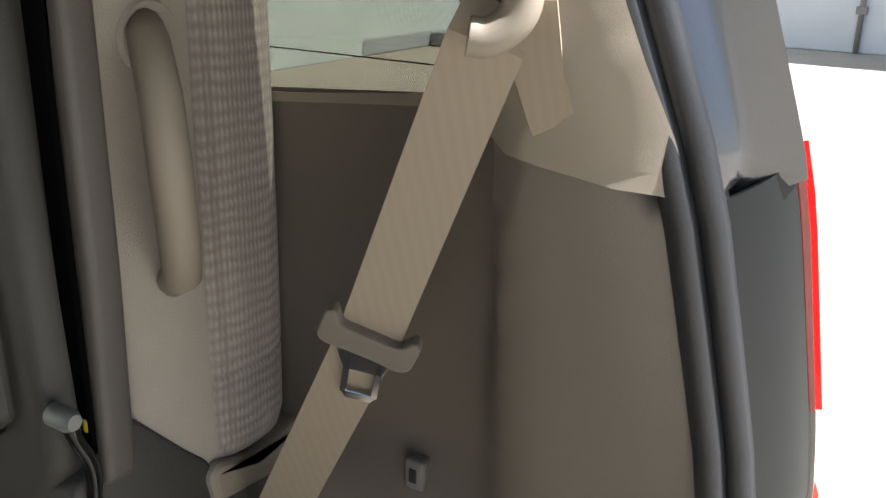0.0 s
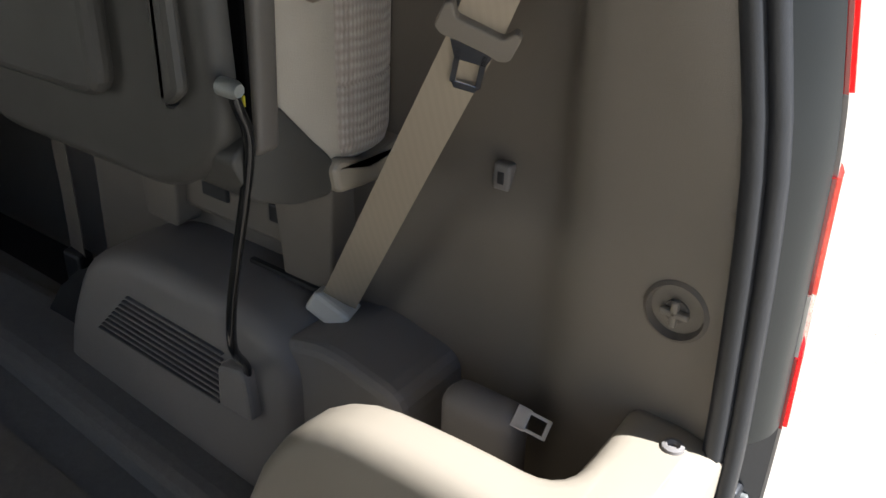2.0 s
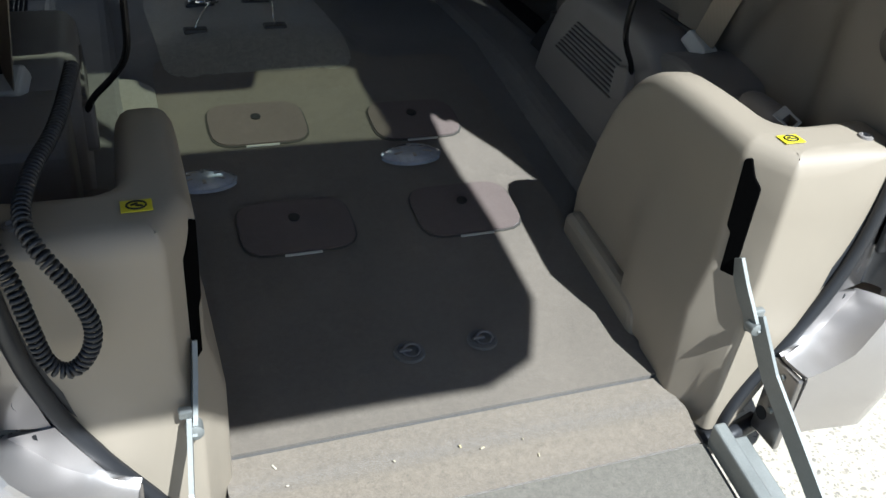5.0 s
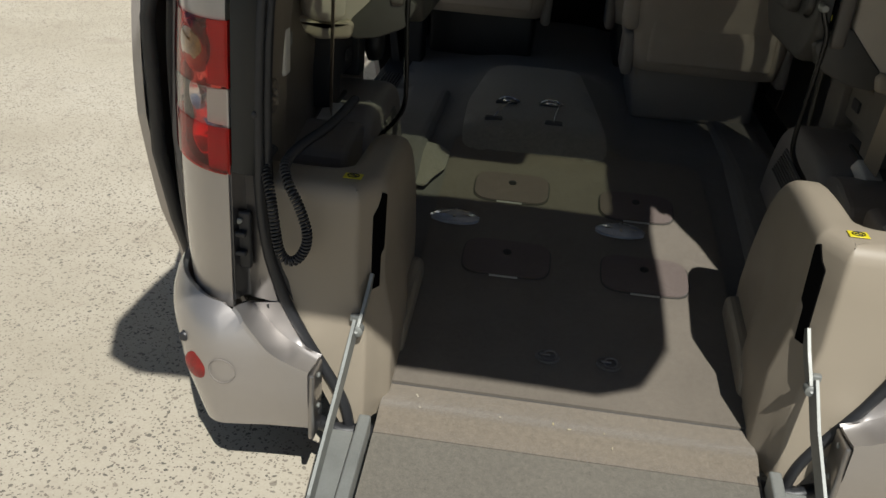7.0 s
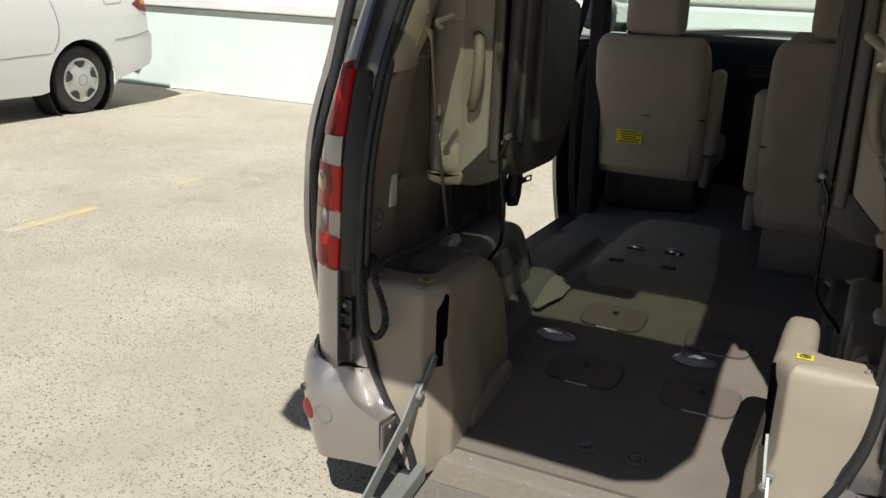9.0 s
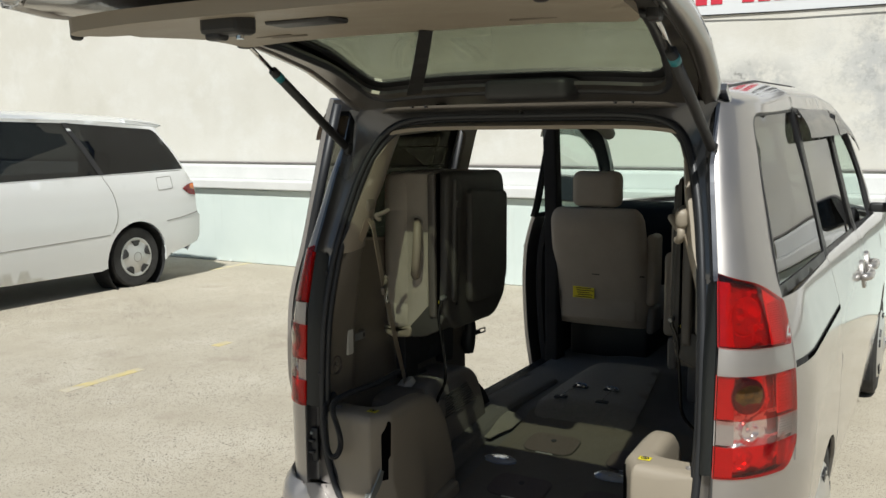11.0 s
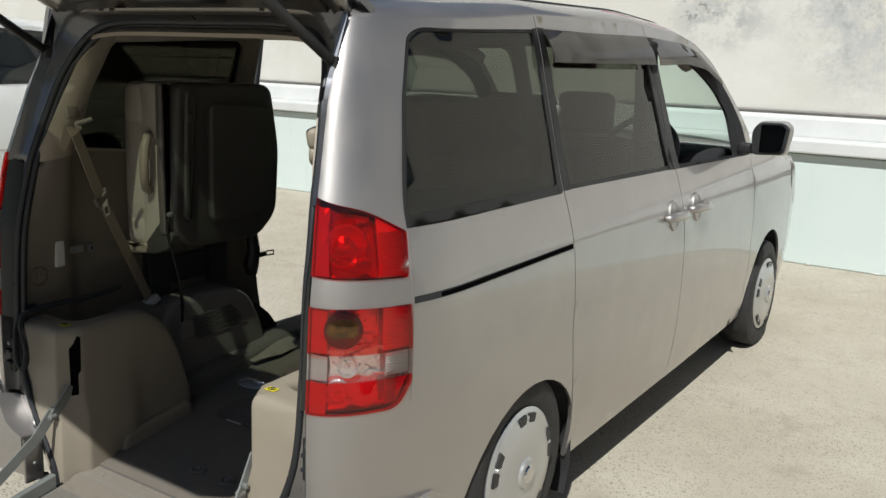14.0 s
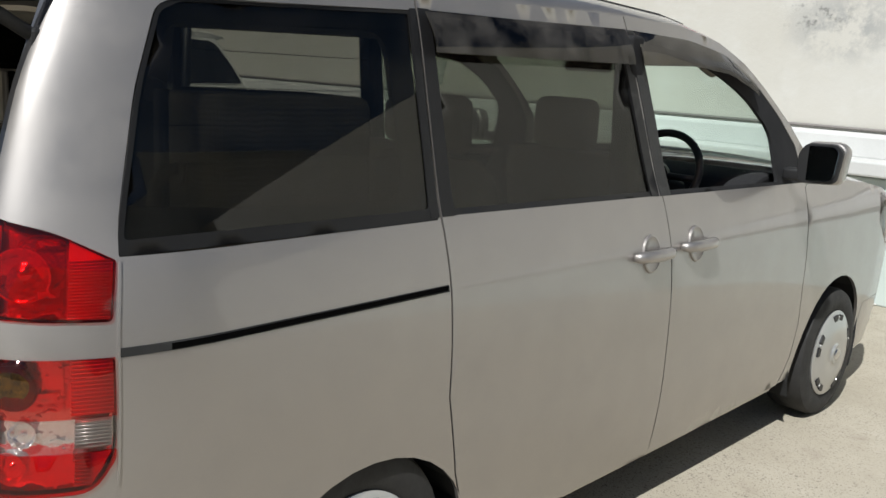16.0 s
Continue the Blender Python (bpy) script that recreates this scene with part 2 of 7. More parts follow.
def carpet_mat(name, col, k=1.0, pile=0.5):
    m, nt, b = nodes_of(name)
    col = tint(col, 0.84)
    c = ramp(nt, noise_fac(nt, 4, 6), [(0.3, tint(col, 0.8)), (0.7, tint(col, 1.18))])
    f = noise_fac(nt, 420, 4, 0.75)
    c = mixc(nt, pile, c, ramp(nt, noise_fac(nt, 90, 6, 0.85), [(0.34, tint(col, 0.4)), (0.66, tint(col, 1.65))]))
    dirt = ramp(nt, noise_fac(nt, 11, 8, 0.75), [(0.58, (0, 0, 0)), (0.72, (0.4,) * 3)])
    c = mixc(nt, dirt, c, tint(col, 1.7))
    c = mixc(nt, 0.8 * pile, c, ramp(nt, f, [(0.3, tint(col, 0.5)), (0.7, tint(col, 1.5))]))
    nt.links.new(c, b.inputs["Base Color"])
    b.inputs["Roughness"].default_value = 1.0
    b.inputs["Sheen Weight"].default_value = 0.15 * k
    bump(nt, b, f, 0.7, 0.003)
    return m


def reflector_mat():
    m, nt, b = nodes_of("lamp_reflector")
    b.inputs["Base Color"].default_value = (0.86, 0.86, 0.86, 1)
    b.inputs["Metallic"].default_value = 0.85
    b.inputs["Roughness"].default_value = 0.14
    bump(nt, b, noise_fac(nt, 16, 3), 0.5, 0.02)
    return m


PAINT = paint_mat("silver_beige_paint", (0.455, 0.429, 0.412), 0.88, 0.50)
# jambs: the body paint darkened, shade and dark reflections put into the colour
JAMBSHADE = paint_mat("shaded_jamb_paint", (0.105, 0.108, 0.12), 0.88, 0.30, 0.05)
LOWJAMBSHADE = paint_mat("shaded_lower_jamb_paint", (0.27, 0.255, 0.245), 0.85, 0.34, 0.08)
# underside of the raised gate: body paint with its shade in the colour
GATESHADE = paint_mat("shaded_gate_paint", (0.19, 0.175, 0.162), 0.85, 0.32, 0.1)
WHITE_PAINT = paint_mat("white_car_paint", (0.78, 0.79, 0.78), 0.0, 0.3, 0.05)
PRIVACY = glass_mat("privacy_glass", (0.365, 0.365, 0.332))
CLEAR = glass_mat("clear_glass", (0.86, 0.93, 0.89))
HATCHGLASS = glass_mat("hatch_glass", (0.50, 0.52, 0.45))
DARKGLASS = glass_mat("dark_glass", (0.14, 0.15, 0.15))
# last value: grey-tan film painting the reflected wall and ground on the visors
VISOR = glass_mat("smoked_acrylic", (0.30, 0.26, 0.23), 0.02, 0.22)
REDLENS = glass_mat("red_lens", (0.97, 0.13, 0.13), 0.02, 0.01)
PINKLENS = glass_mat("light_red_lens", (0.97, 0.36, 0.32), 0.02, 0.01)
CLEARLENS = glass_mat("clear_lens", (0.93, 0.9, 0.89), 0.02, 0.01)
AMBER = plain("amber_bulb_cover", (0.13, 0.058, 0.006), 0.12, 0.9, 0.9, 55, coat=1)
REFLECTOR = reflector_mat()
BEIGE = plain("beige_moulded_plastic", (0.325, 0.279, 0.214), 0.52, 0, 0.05, 3, 1100, 0.14)
TAUPE = plain("taupe_moulded_plastic", (0.192, 0.165, 0.130), 0.55, 0, 0.07, 3, 700, 0.35)
GREYTRIM = plain("grey_brown_plastic", (0.225, 0.207, 0.192), 0.5, 0, 0.08, 3, 700, 0.35)
DARKSHELL = plain("dark_seat_shell", (0.062, 0.058, 0.05), 0.55, 0, 0.1, 4, 700, 0.35)
SHELLEDGE = plain("brown_shell_plastic", (0.115, 0.102, 0.088), 0.5, 0, 0.08, 4, 700, 0.3)
BLACK = plain("black_plastic", (0.022, 0.022, 0.023), 0.5, 0, 0.15, 5, 500, 0.2)
GLOSSBLACK = plain("gloss_black_frame", (0.012, 0.012, 0.012), 0.12, 0, 0.1, 5, 500, 0)
SATIN = plain("satin_black_film", (0.014, 0.014, 0.015), 0.45, 0, 0.1, 5, 500, 0)
SATIN.node_tree.nodes["Principled BSDF"].inputs["Specular IOR Level"].default_value = 0.3
RUBBER = plain("black_rubber_seal", (0.020, 0.021, 0.024), 0.46, 0, 0.15, 6, 300, 0.15)
TYRE = plain("tyre_rubber", (0.03, 0.029, 0.028), 0.8, 0, 0.25, 8, 160, 0.4)
CAP = plain("silver_wheel_cover", (0.56, 0.56, 0.55), 0.32, 0.6, 0.06, 4, 600, 0.05, 0.5)
STEEL = plain("zinc_plated_steel", (0.30, 0.31, 0.292), 0.5, 0.5, 0.15, 12, 300, 0.15)
CHROME = plain("chrome", (0.75, 0.75, 0.75), 0.12, 1.0, 0.05, 20, 400, 0.02)
MIRROR = plain("mirror_glass", (0.075, 0.09, 0.115), 0.02, 1.0, 0.02, 10, 300, 0)
FABRIC = plain("velour_seat_fabric", (0.46, 0.415, 0.345), 0.95, 0, 0.1, 6, 500, 0.5)
SEATFAB = plain("taupe_seat_fabric", (0.40, 0.352, 0.298), 0.95, 0, 0.1, 6, 450, 0.5)
KNOBMAT = plain("dark_taupe_knob", (0.12, 0.102, 0.082), 0.6, 0, 0.1, 8, 700, 0.3)
KNIT = knit_mat()
WEB = web_mat()
CARPET = carpet_mat("taupe_floor_carpet", (0.170, 0.145, 0.114), 1.0, 0.2)
CARPET2 = carpet_mat("dark_floor_carpet", (0.150, 0.140, 0.126), 1.0, 0.25)
PLATE = carpet_mat("floor_plate_carpet", (0.140, 0.106, 0.092), 1.0, 0.15)
RAMPMAT = carpet_mat("ramp_tread_carpet", (0.165, 0.150, 0.122), 1.0, 0.6)
HUMPMAT = carpet_mat("rough_pile_carpet", (0.25, 0.228, 0.185), 2.0)
SILLMAT = carpet_mat("tan_threshold_carpet", (0.205, 0.172, 0.130), 2.0, 0.6)
YELLOW = plain("yellow_sticker", (0.80, 0.68, 0.02), 0.4, 0, 0.04, 20, 300, 0.03)
INK = plain("black_ink", (0.015, 0.015, 0.012), 0.5, 0, 0.1, 20, 300, 0)
WHITETAB = plain("white_plastic_tab", (0.62, 0.60, 0.54), 0.5, 0, 0.05, 20, 500, 0.1)
LINER = plain("headliner_felt", (0.38, 0.35, 0.30), 0.95, 0, 0.05, 5, 500, 0.4)
DASH = plain("dashboard_plastic", (0.03, 0.03, 0.032), 0.95, 0, 0.12, 5, 600, 0.3)
UNDER = plain("underbody", (0.02, 0.02, 0.02), 0.9, 0, 0.3, 4, 60, 0.3)
# black without gloss: painted darkness for slots and holes that are not cut
VOID = plain("recess_shade_black", (0.004, 0.004, 0.004), 0.95, 0, 0.1, 5, 60, 0)
VOID.node_tree.nodes["Principled BSDF"].inputs["Specular IOR Level"].default_value = 0.0
VENTDARK = plain("vent_shadow_plastic", (0.135, 0.125, 0.116), 0.6, 0, 0.08, 3, 700, 0.2)
GREYDARK = plain("dark_grey_plastic", (0.012, 0.0145, 0.015), 0.4, 0, 0.1, 5, 500, 0.04)
plain_red = plain("red_reflector_plastic", (0.42, 0.012, 0.01), 0.12, 0, 0.15, 40, 300, 0.1, 1)
DEEPRED = plain("deep_red_reflector", (0.19, 0.004, 0.004), 0.2, 0, 0.5, 60, 300, 0.2, 0.1)
AMBERLENS = plain("amber_lens_plastic", (0.75, 0.22, 0.03), 0.15, 0, 0.2, 40, 300, 0.1, 0.6)
SALMON = plain("salmon_lens_plastic", (0.72, 0.24, 0.2), 0.25, 0, 0.1, 40, 300, 0.1)
DASH.node_tree.nodes["Principled BSDF"].inputs["Specular IOR Level"].default_value = 0.15
GROUND = ground_mat()
MINT = wall_paint()
STAINED = stained_wall()
COPING = plain("white_painted_coping", (0.72, 0.72, 0.70), 0.7, 0, 0.08, 2, 90, 0.3)
WALLWHITE = plain("white_wall_paint", (0.70, 0.72, 0.73), 0.8, 0, 0.06, 1.2, 60, 0.25)
LINEPAINT = plain("worn_yellow_line_paint", (0.58, 0.48, 0.22), 0.85, 0, 0.25, 9, 120, 0.4)
_nt = LINEPAINT.node_tree
_b = _nt.nodes["Principled BSDF"]
_c = _b.inputs["Base Color"].links[0].from_socket
_nt.links.new(mixc(_nt, ramp(_nt, noise_fac(_nt, 4.5, 8, 0.75), [(0.42, (0, 0, 0)), (0.6, (1, 1, 1))]), (0.47, 0.425, 0.34), _c), _b.inputs["Base Color"])
BLOCKMAT = plain("grey_concrete_block", (0.42, 0.44, 0.44), 0.9, 0, 0.15, 5, 90, 0.5)
BANNER = plain("white_vinyl_banner", (0.76, 0.77, 0.78), 0.5, 0, 0.04, 3, 100, 0.05)
REDINK = plain("red_ink", (0.62, 0.03, 0.06), 0.5, 0, 0.06, 6, 100, 0)
DISCMAT = plain("clear_anchor_cap", (0.58, 0.63, 0.74), 0.15, 0.5, 0.2, 30, 300, 0.1, 1)


# ---- helpers of shape ----
def wm(o):
    m = o.matrix_parent_inverse @ o.matrix_basis if o.parent else o.matrix_basis.copy()
    return wm(o.parent) @ m if o.parent else m


def mesh_of(name, bm, material):
    me = bpy.data.meshes.new(name)
    bm.normal_update()
    bm.to_mesh(me)
    bm.free()
    for k in material if isinstance(material, (list, tuple)) else [material]:
        me.materials.append(k)
    return me


def part(name, bm, material, parent, label="", kind=""):
    ob = new(name, mesh_of(name, bm, material))
    if parent:
        ob.parent = parent
        ob.matrix_parent_inverse = wm(parent).inverted()
    return tagged(ob, label, kind=kind)


def thing(name, at, label, category, group="", kind=""):
    ob = new(name)
    ob.empty_display_size = 0.1
    ob.location = at
    return tagged(ob, label, category, group, kind)


def structure(name, bm, material, label, category=""):
    return tagged(new(name, mesh_of(name, bm, material)), label, category, kind="structure")


def smooth(bm):
    for f in bm.faces:
        f.smooth = True
    return bm


def mirrored(bm):
    for v in bm.verts:
        v.co.x *= -1
    bmesh.ops.reverse_faces(bm, faces=bm.faces)
    return bm


def sided(bm, s):
    return mirrored(bm) if s < 0 else bm


def joined(*bms):
    out = bms[0]
    for b in bms[1:]:
        me = bpy.data.meshes.new("tmp")
        b.to_mesh(me)
        b.free()
        out.from_mesh(me)
        bpy.data.meshes.remove(me)
    return out


def box(c, size, bev=0.004, seg=2, rot=None):
    bm = bmesh.new()
    bmesh.ops.create_cube(bm, size=1.0)
    bmesh.ops.scale(bm, vec=size, verts=bm.verts)
    if bev:
        bmesh.ops.bevel(bm, geom=bm.edges[:], offset=min(bev, min(size) * 0.49), segments=seg, profile=0.5, affect="EDGES")
    if rot:
        bmesh.ops.rotate(bm, cent=(0, 0, 0), matrix=Euler([radians(a) for a in rot]).to_matrix(), verts=bm.verts)
    bmesh.ops.translate(bm, vec=c, verts=bm.verts)
    if bev and seg > 2:
        smooth(bm)
    return bm


def prism(points, axis, a, b, bev=0.004, seg=2):
    """An outline in two coordinates, extruded along the third from a to b."""
    bm = bmesh.new()

    def at(p, w):
        q = list(p)
        q.insert("xyz".index(axis), w)
        return q
    lo = [bm.verts.new(at(p, a)) for p in points]
    hi = [bm.verts.new(at(p, b)) for p in points]
    n = len(points)
    bm.faces.new(lo)
    bm.faces.new(hi[::-1])
    for i in range(n):
        bm.faces.new((lo[i], hi[i], hi[(i + 1) % n], lo[(i + 1) % n]))
    bmesh.ops.recalc_face_normals(bm, faces=bm.faces)
    if bev:
        sharp = [e for e in bm.edges if e.calc_face_angle(0) > 0.5]
        bmesh.ops.bevel(bm, geom=sharp, offset=bev, segments=seg, profile=0.5, affect="EDGES")
    return bm


def tube(points, r, n=10, cyclic=False, flat=1.0):
    """A round bar swept along points; r may be one radius or one for each point."""
    pts = [Vector(p) for p in points]
    m = len(pts)
    rs = r if isinstance(r, (list, tuple)) else [r] * m
    bm = bmesh.new()
    rings, ref = [], None
    for i, p in enumerate(pts):
        if cyclic:
            d = (pts[(i + 1) % m] - pts[i - 1]).normalized()
        else:
            d = (pts[min(i + 1, m - 1)] - pts[max(i - 1, 0)]).normalized()
        if ref is None:
            ref = d.orthogonal().normalized()
        ref = (ref - d * ref.dot(d)).normalized()
        side = d.cross(ref)
        rings.append([bm.verts.new(p + rs[i] * (math.cos(a) * ref + flat * math.sin(a) * side)) for a in (2 * math.pi * k / n for k in range(n))])
    for i in range(m if cyclic else m - 1):
        a, b = rings[i], rings[(i + 1) % m]
        for k in range(n):
            bm.faces.new((a[k], a[(k + 1) % n], b[(k + 1) % n], b[k]))
    if not cyclic:
        bm.faces.new(rings[0][::-1])
        bm.faces.new(rings[-1])
    bmesh.ops.recalc_face_normals(bm, faces=bm.faces)
    return smooth(bm)


def ribbon(points, widths, th, across):
    """A strap of some width and thickness along points, its width along the vectors across."""
    bm = bmesh.new()
    pts = [Vector(p) for p in points]
    rows = []
    for i, p in enumerate(pts):
        d = (pts[min(i + 1, len(pts) - 1)] - pts[max(i - 1, 0)]).normalized()
        a = Vector(across[i] if isinstance(across, list) else across)
        a = (a - d * a.dot(d)).normalized()
        n = d.cross(a)
        w = widths[i] if isinstance(widths, (list, tuple)) else widths
        rows.append([bm.verts.new(p + a * sx * w / 2 + n * sy * th / 2) for sx, sy in ((-1, -1), (1, -1), (1, 1), (-1, 1))])
    for r0, r1 in zip(rows, rows[1:]):
        for k in range(4):
            bm.faces.new((r0[k], r0[(k + 1) % 4], r1[(k + 1) % 4], r1[k]))
    bm.faces.new(rows[0][::-1])
    bm.faces.new(rows[-1])
    bmesh.ops.recalc_face_normals(bm, faces=bm.faces)
    return bm


def lathe(profile, axis_at, axis="x", n=40, caps=True):
    """Profile of (along axis, radius) turned about an axis through axis_at."""
    bm = bmesh.new()
    o = Vector(axis_at)
    rings = []
    for h, r in profile:
        ring = []
        for k in range(n):
            a = 2 * math.pi * k / n
            c, s_ = r * math.cos(a), r * math.sin(a)
            ring.append(bm.verts.new(o + Vector({"x": (h, c, s_), "y": (c, h, s_), "z": (c, s_, h)}[axis])))
        rings.append(ring)
    for a, b in zip(rings, rings[1:]):
        for k in range(n):
            bm.faces.new((a[k], a[(k + 1) % n], b[(k + 1) % n], b[k]))
    if caps and profile[0][1] > 1e-4:
        bm.faces.new(rings[0][::-1])
    if caps and profile[-1][1] > 1e-4:
        bm.faces.new(rings[-1])
    bmesh.ops.remove_doubles(bm, verts=bm.verts, dist=1e-5)
    bmesh.ops.recalc_face_normals(bm, faces=bm.faces)
    smooth(bm)
    for e in bm.edges:
        if e.calc_face_angle(0) > 0.6:
            e.smooth = False
    return bm


def grid(f, us, vs, th=0.0, flip=False):
    """A sheet f(u, v) over the given values, closed to a shell of thickness th."""
    bm = bmesh.new()
    P = [[Vector(f(u, v)) for v in vs] for u in us]
    nu, nv = len(us), len(vs)

    def normal(i, j):
        a = P[min(i + 1, nu - 1)][j] - P[max(i - 1, 0)][j]
        b = P[i][min(j + 1, nv - 1)] - P[i][max(j - 1, 0)]
        n = a.cross(b)
        return n.normalized() * (-1 if flip else 1) if n.length > 1e-9 else Vector((0, 0, 1))
    top = [[bm.verts.new(P[i][j]) for j in range(nv)] for i in range(nu)]
    for i in range(nu - 1):
        for j in range(nv - 1):
            q = (top[i][j], top[i + 1][j], top[i + 1][j + 1], top[i][j + 1])
            bm.faces.new(q[::-1] if flip else q).smooth = True
    if th:
        low = [[bm.verts.new(P[i][j] - normal(i, j) * th) for j in range(nv)] for i in range(nu)]
        for i in range(nu - 1):
            for j in range(nv - 1):
                q = (low[i][j], low[i][j + 1], low[i + 1][j + 1], low[i + 1][j])
                bm.faces.new(q[::-1] if flip else q).smooth = True
        rim = [(i, 0) for i in range(nu)] + [(nu - 1, j) for j in range(1, nv)] + [(i, nv - 1) for i in range(nu - 2, -1, -1)] + [(0, j) for j in range(nv - 2, 0, -1)]
        dup = {ij: (bm.verts.new(top[ij[0]][ij[1]].co), bm.verts.new(low[ij[0]][ij[1]].co)) for ij in rim}
        for a, b in zip(rim, rim[1:] + rim[:1]):
            q = (dup[a][0], dup[a][1], dup[b][1], dup[b][0])
            bm.faces.new(q[::-1] if flip else q)
    return bm


def lin(a, b, n):
    return [a + (b - a) * i / n for i in range(n + 1)]


def inside(poly, pts):
    x, y = pts[:, 0], pts[:, 1]
    res = np.zeros(len(pts), bool)
    n = len(poly)
    for i in range(n):
        x0, y0 = poly[i]
        x1, y1 = poly[(i + 1) % n]
        if y0 == y1:
            continue
        hit = ((y0 > y) != (y1 > y)) & (x < (x1 - x0) * (y - y0) / (y1 - y0) + x0)
        res ^= hit
    return res


def rounded(poly, r, n=4):
    """A polygon with each corner rounded by r (one radius, or one for each corner)."""
    out = []
    m = len(poly)
    for i in range(m):
        rr = r[i] if isinstance(r, (list, tuple)) else r
        p, a, b = Vector(poly[i]), Vector(poly[i - 1]), Vector(poly[(i + 1) % m])
        da, db = a - p, b - p
        k = min(rr, da.length * 0.48, db.length * 0.48)
        if k < 1e-4:
            out.append(tuple(p))
            continue
        p0, p1 = p + da.normalized() * k, p + db.normalized() * k
        for j in range(n + 1):
            t = j / n
            q = p0 * (1 - t) ** 2 + p * 2 * t * (1 - t) + p1 * t ** 2
            out.append((q.x, q.y))
    return out


def dense(poly, step):
    out = []
    for (x0, y0), (x1, y1) in zip(poly, poly[1:] + poly[:1]):
        k = max(1, math.ceil(math.hypot(x1 - x0, y1 - y0) / step))
        out += [(x0 + (x1 - x0) * i / k, y0 + (y1 - y0) * i / k) for i in range(k)]
    return out


def patch(f, outer, holes=(), step=0.05, th=0.012, lift=0.0):
    """A panel: the outline (with holes) in two parameters, laid on the surface f and given thickness inwards."""
    from mathutils.geometry import delaunay_2d_cdt
    loops = [dense(list(p), step) for p in (outer, *holes)]
    pts, edges = [], []
    for lp in loops:
        k = len(pts)
        pts += lp
        edges += [(k + i, k + (i + 1) % len(lp)) for i in range(len(lp))]
    o = np.array(loops[0])
    gx = np.arange(o[:, 0].min() + step / 2, o[:, 0].max(), step)
    gy = np.arange(o[:, 1].min() + step / 2, o[:, 1].max(), step)
    if len(gx) and len(gy):
        g = np.array([(x + (step / 2 if j % 2 else 0), y) for j, y in enumerate(gy) for x in gx])
        ok = inside(loops[0], g)
        for h in loops[1:]:
            ok &= ~inside(h, g)
        b = np.array(pts)
        g = g[ok]
        if len(g):
            far = np.array([np.min(np.hypot(b[:, 0] - p[0], b[:, 1] - p[1])) > step * 0.45 for p in g])
            pts += [tuple(p) for p in g[far]]
    vs, _, fs, _, _, _ = delaunay_2d_cdt([Vector(p) for p in pts], edges, [], 0, 1e-6)
    c = np.array([(sum(vs[i].x for i in t) / 3, sum(vs[i].y for i in t) / 3) for t in fs])
    ok = inside(loops[0], c)
    for h in loops[1:]:
        ok &= ~inside(h, c)
    tris = [t for t, k in zip(fs, ok) if k]
    bm = bmesh.new()
    e = 0.004
    top, low = {}, {}
    for i in {i for t in tris for i in t}:
        u, v = vs[i]
        p = Vector(f(u, v))
        n = (Vector(f(u + e, v)) - Vector(f(u - e, v))).cross(Vector(f(u, v + e)) - Vector(f(u, v - e))).normalized()
        top[i] = bm.verts.new(p + n * lift)
        low[i] = bm.verts.new(p + n * (lift - th))
    rim = {}
    for t in tris:
        a, b2, c2 = (vs[i] for i in t)
        if (b2 - a).x * (c2 - a).y - (b2 - a).y * (c2 - a).x < 0:
            t = t[::-1]
        bm.faces.new([top[i] for i in t]).smooth = True
        bm.faces.new([low[i] for i in t[::-1]]).smooth = True
        for p, q in zip(t, (*t[1:], t[0])):
            if (q, p) in rim:
                del rim[(q, p)]
            else:
                rim[(p, q)] = 1
    d = {}
    for p, q in rim:
        for k in (p, q):
            if k not in d:
                d[k] = (bm.verts.new(top[k].co), bm.verts.new(low[k].co))
        bm.faces.new((d[p][0], d[p][1], d[q][1], d[q][0]))
    return bm


def smooth_obj(ob):
    me = ob.data
    for p in me.polygons:
        p.use_smooth = True
    me.set_sharp_from_angle(angle=radians(40))


def interp(x, xs, ys):
    return float(np.interp(x, xs, ys))


def curve(x, xs, ys):
    """Interpolation with rounded knees."""
    h = 0.03
    return (interp(x - h, xs, ys) + interp(x + h, xs, ys) + 2 * interp(x, xs, ys)) / 4


def turned(c, r, n, plane, start=0.0):
    """Points of a circle in a plane given by two unit vectors."""
    a, b = Vector(plane[0]), Vector(plane[1])
    return [Vector(c) + r * (math.cos(start + 2 * math.pi * k / n) * a + math.sin(start + 2 * math.pi * k / n) * b) for k in range(n)]


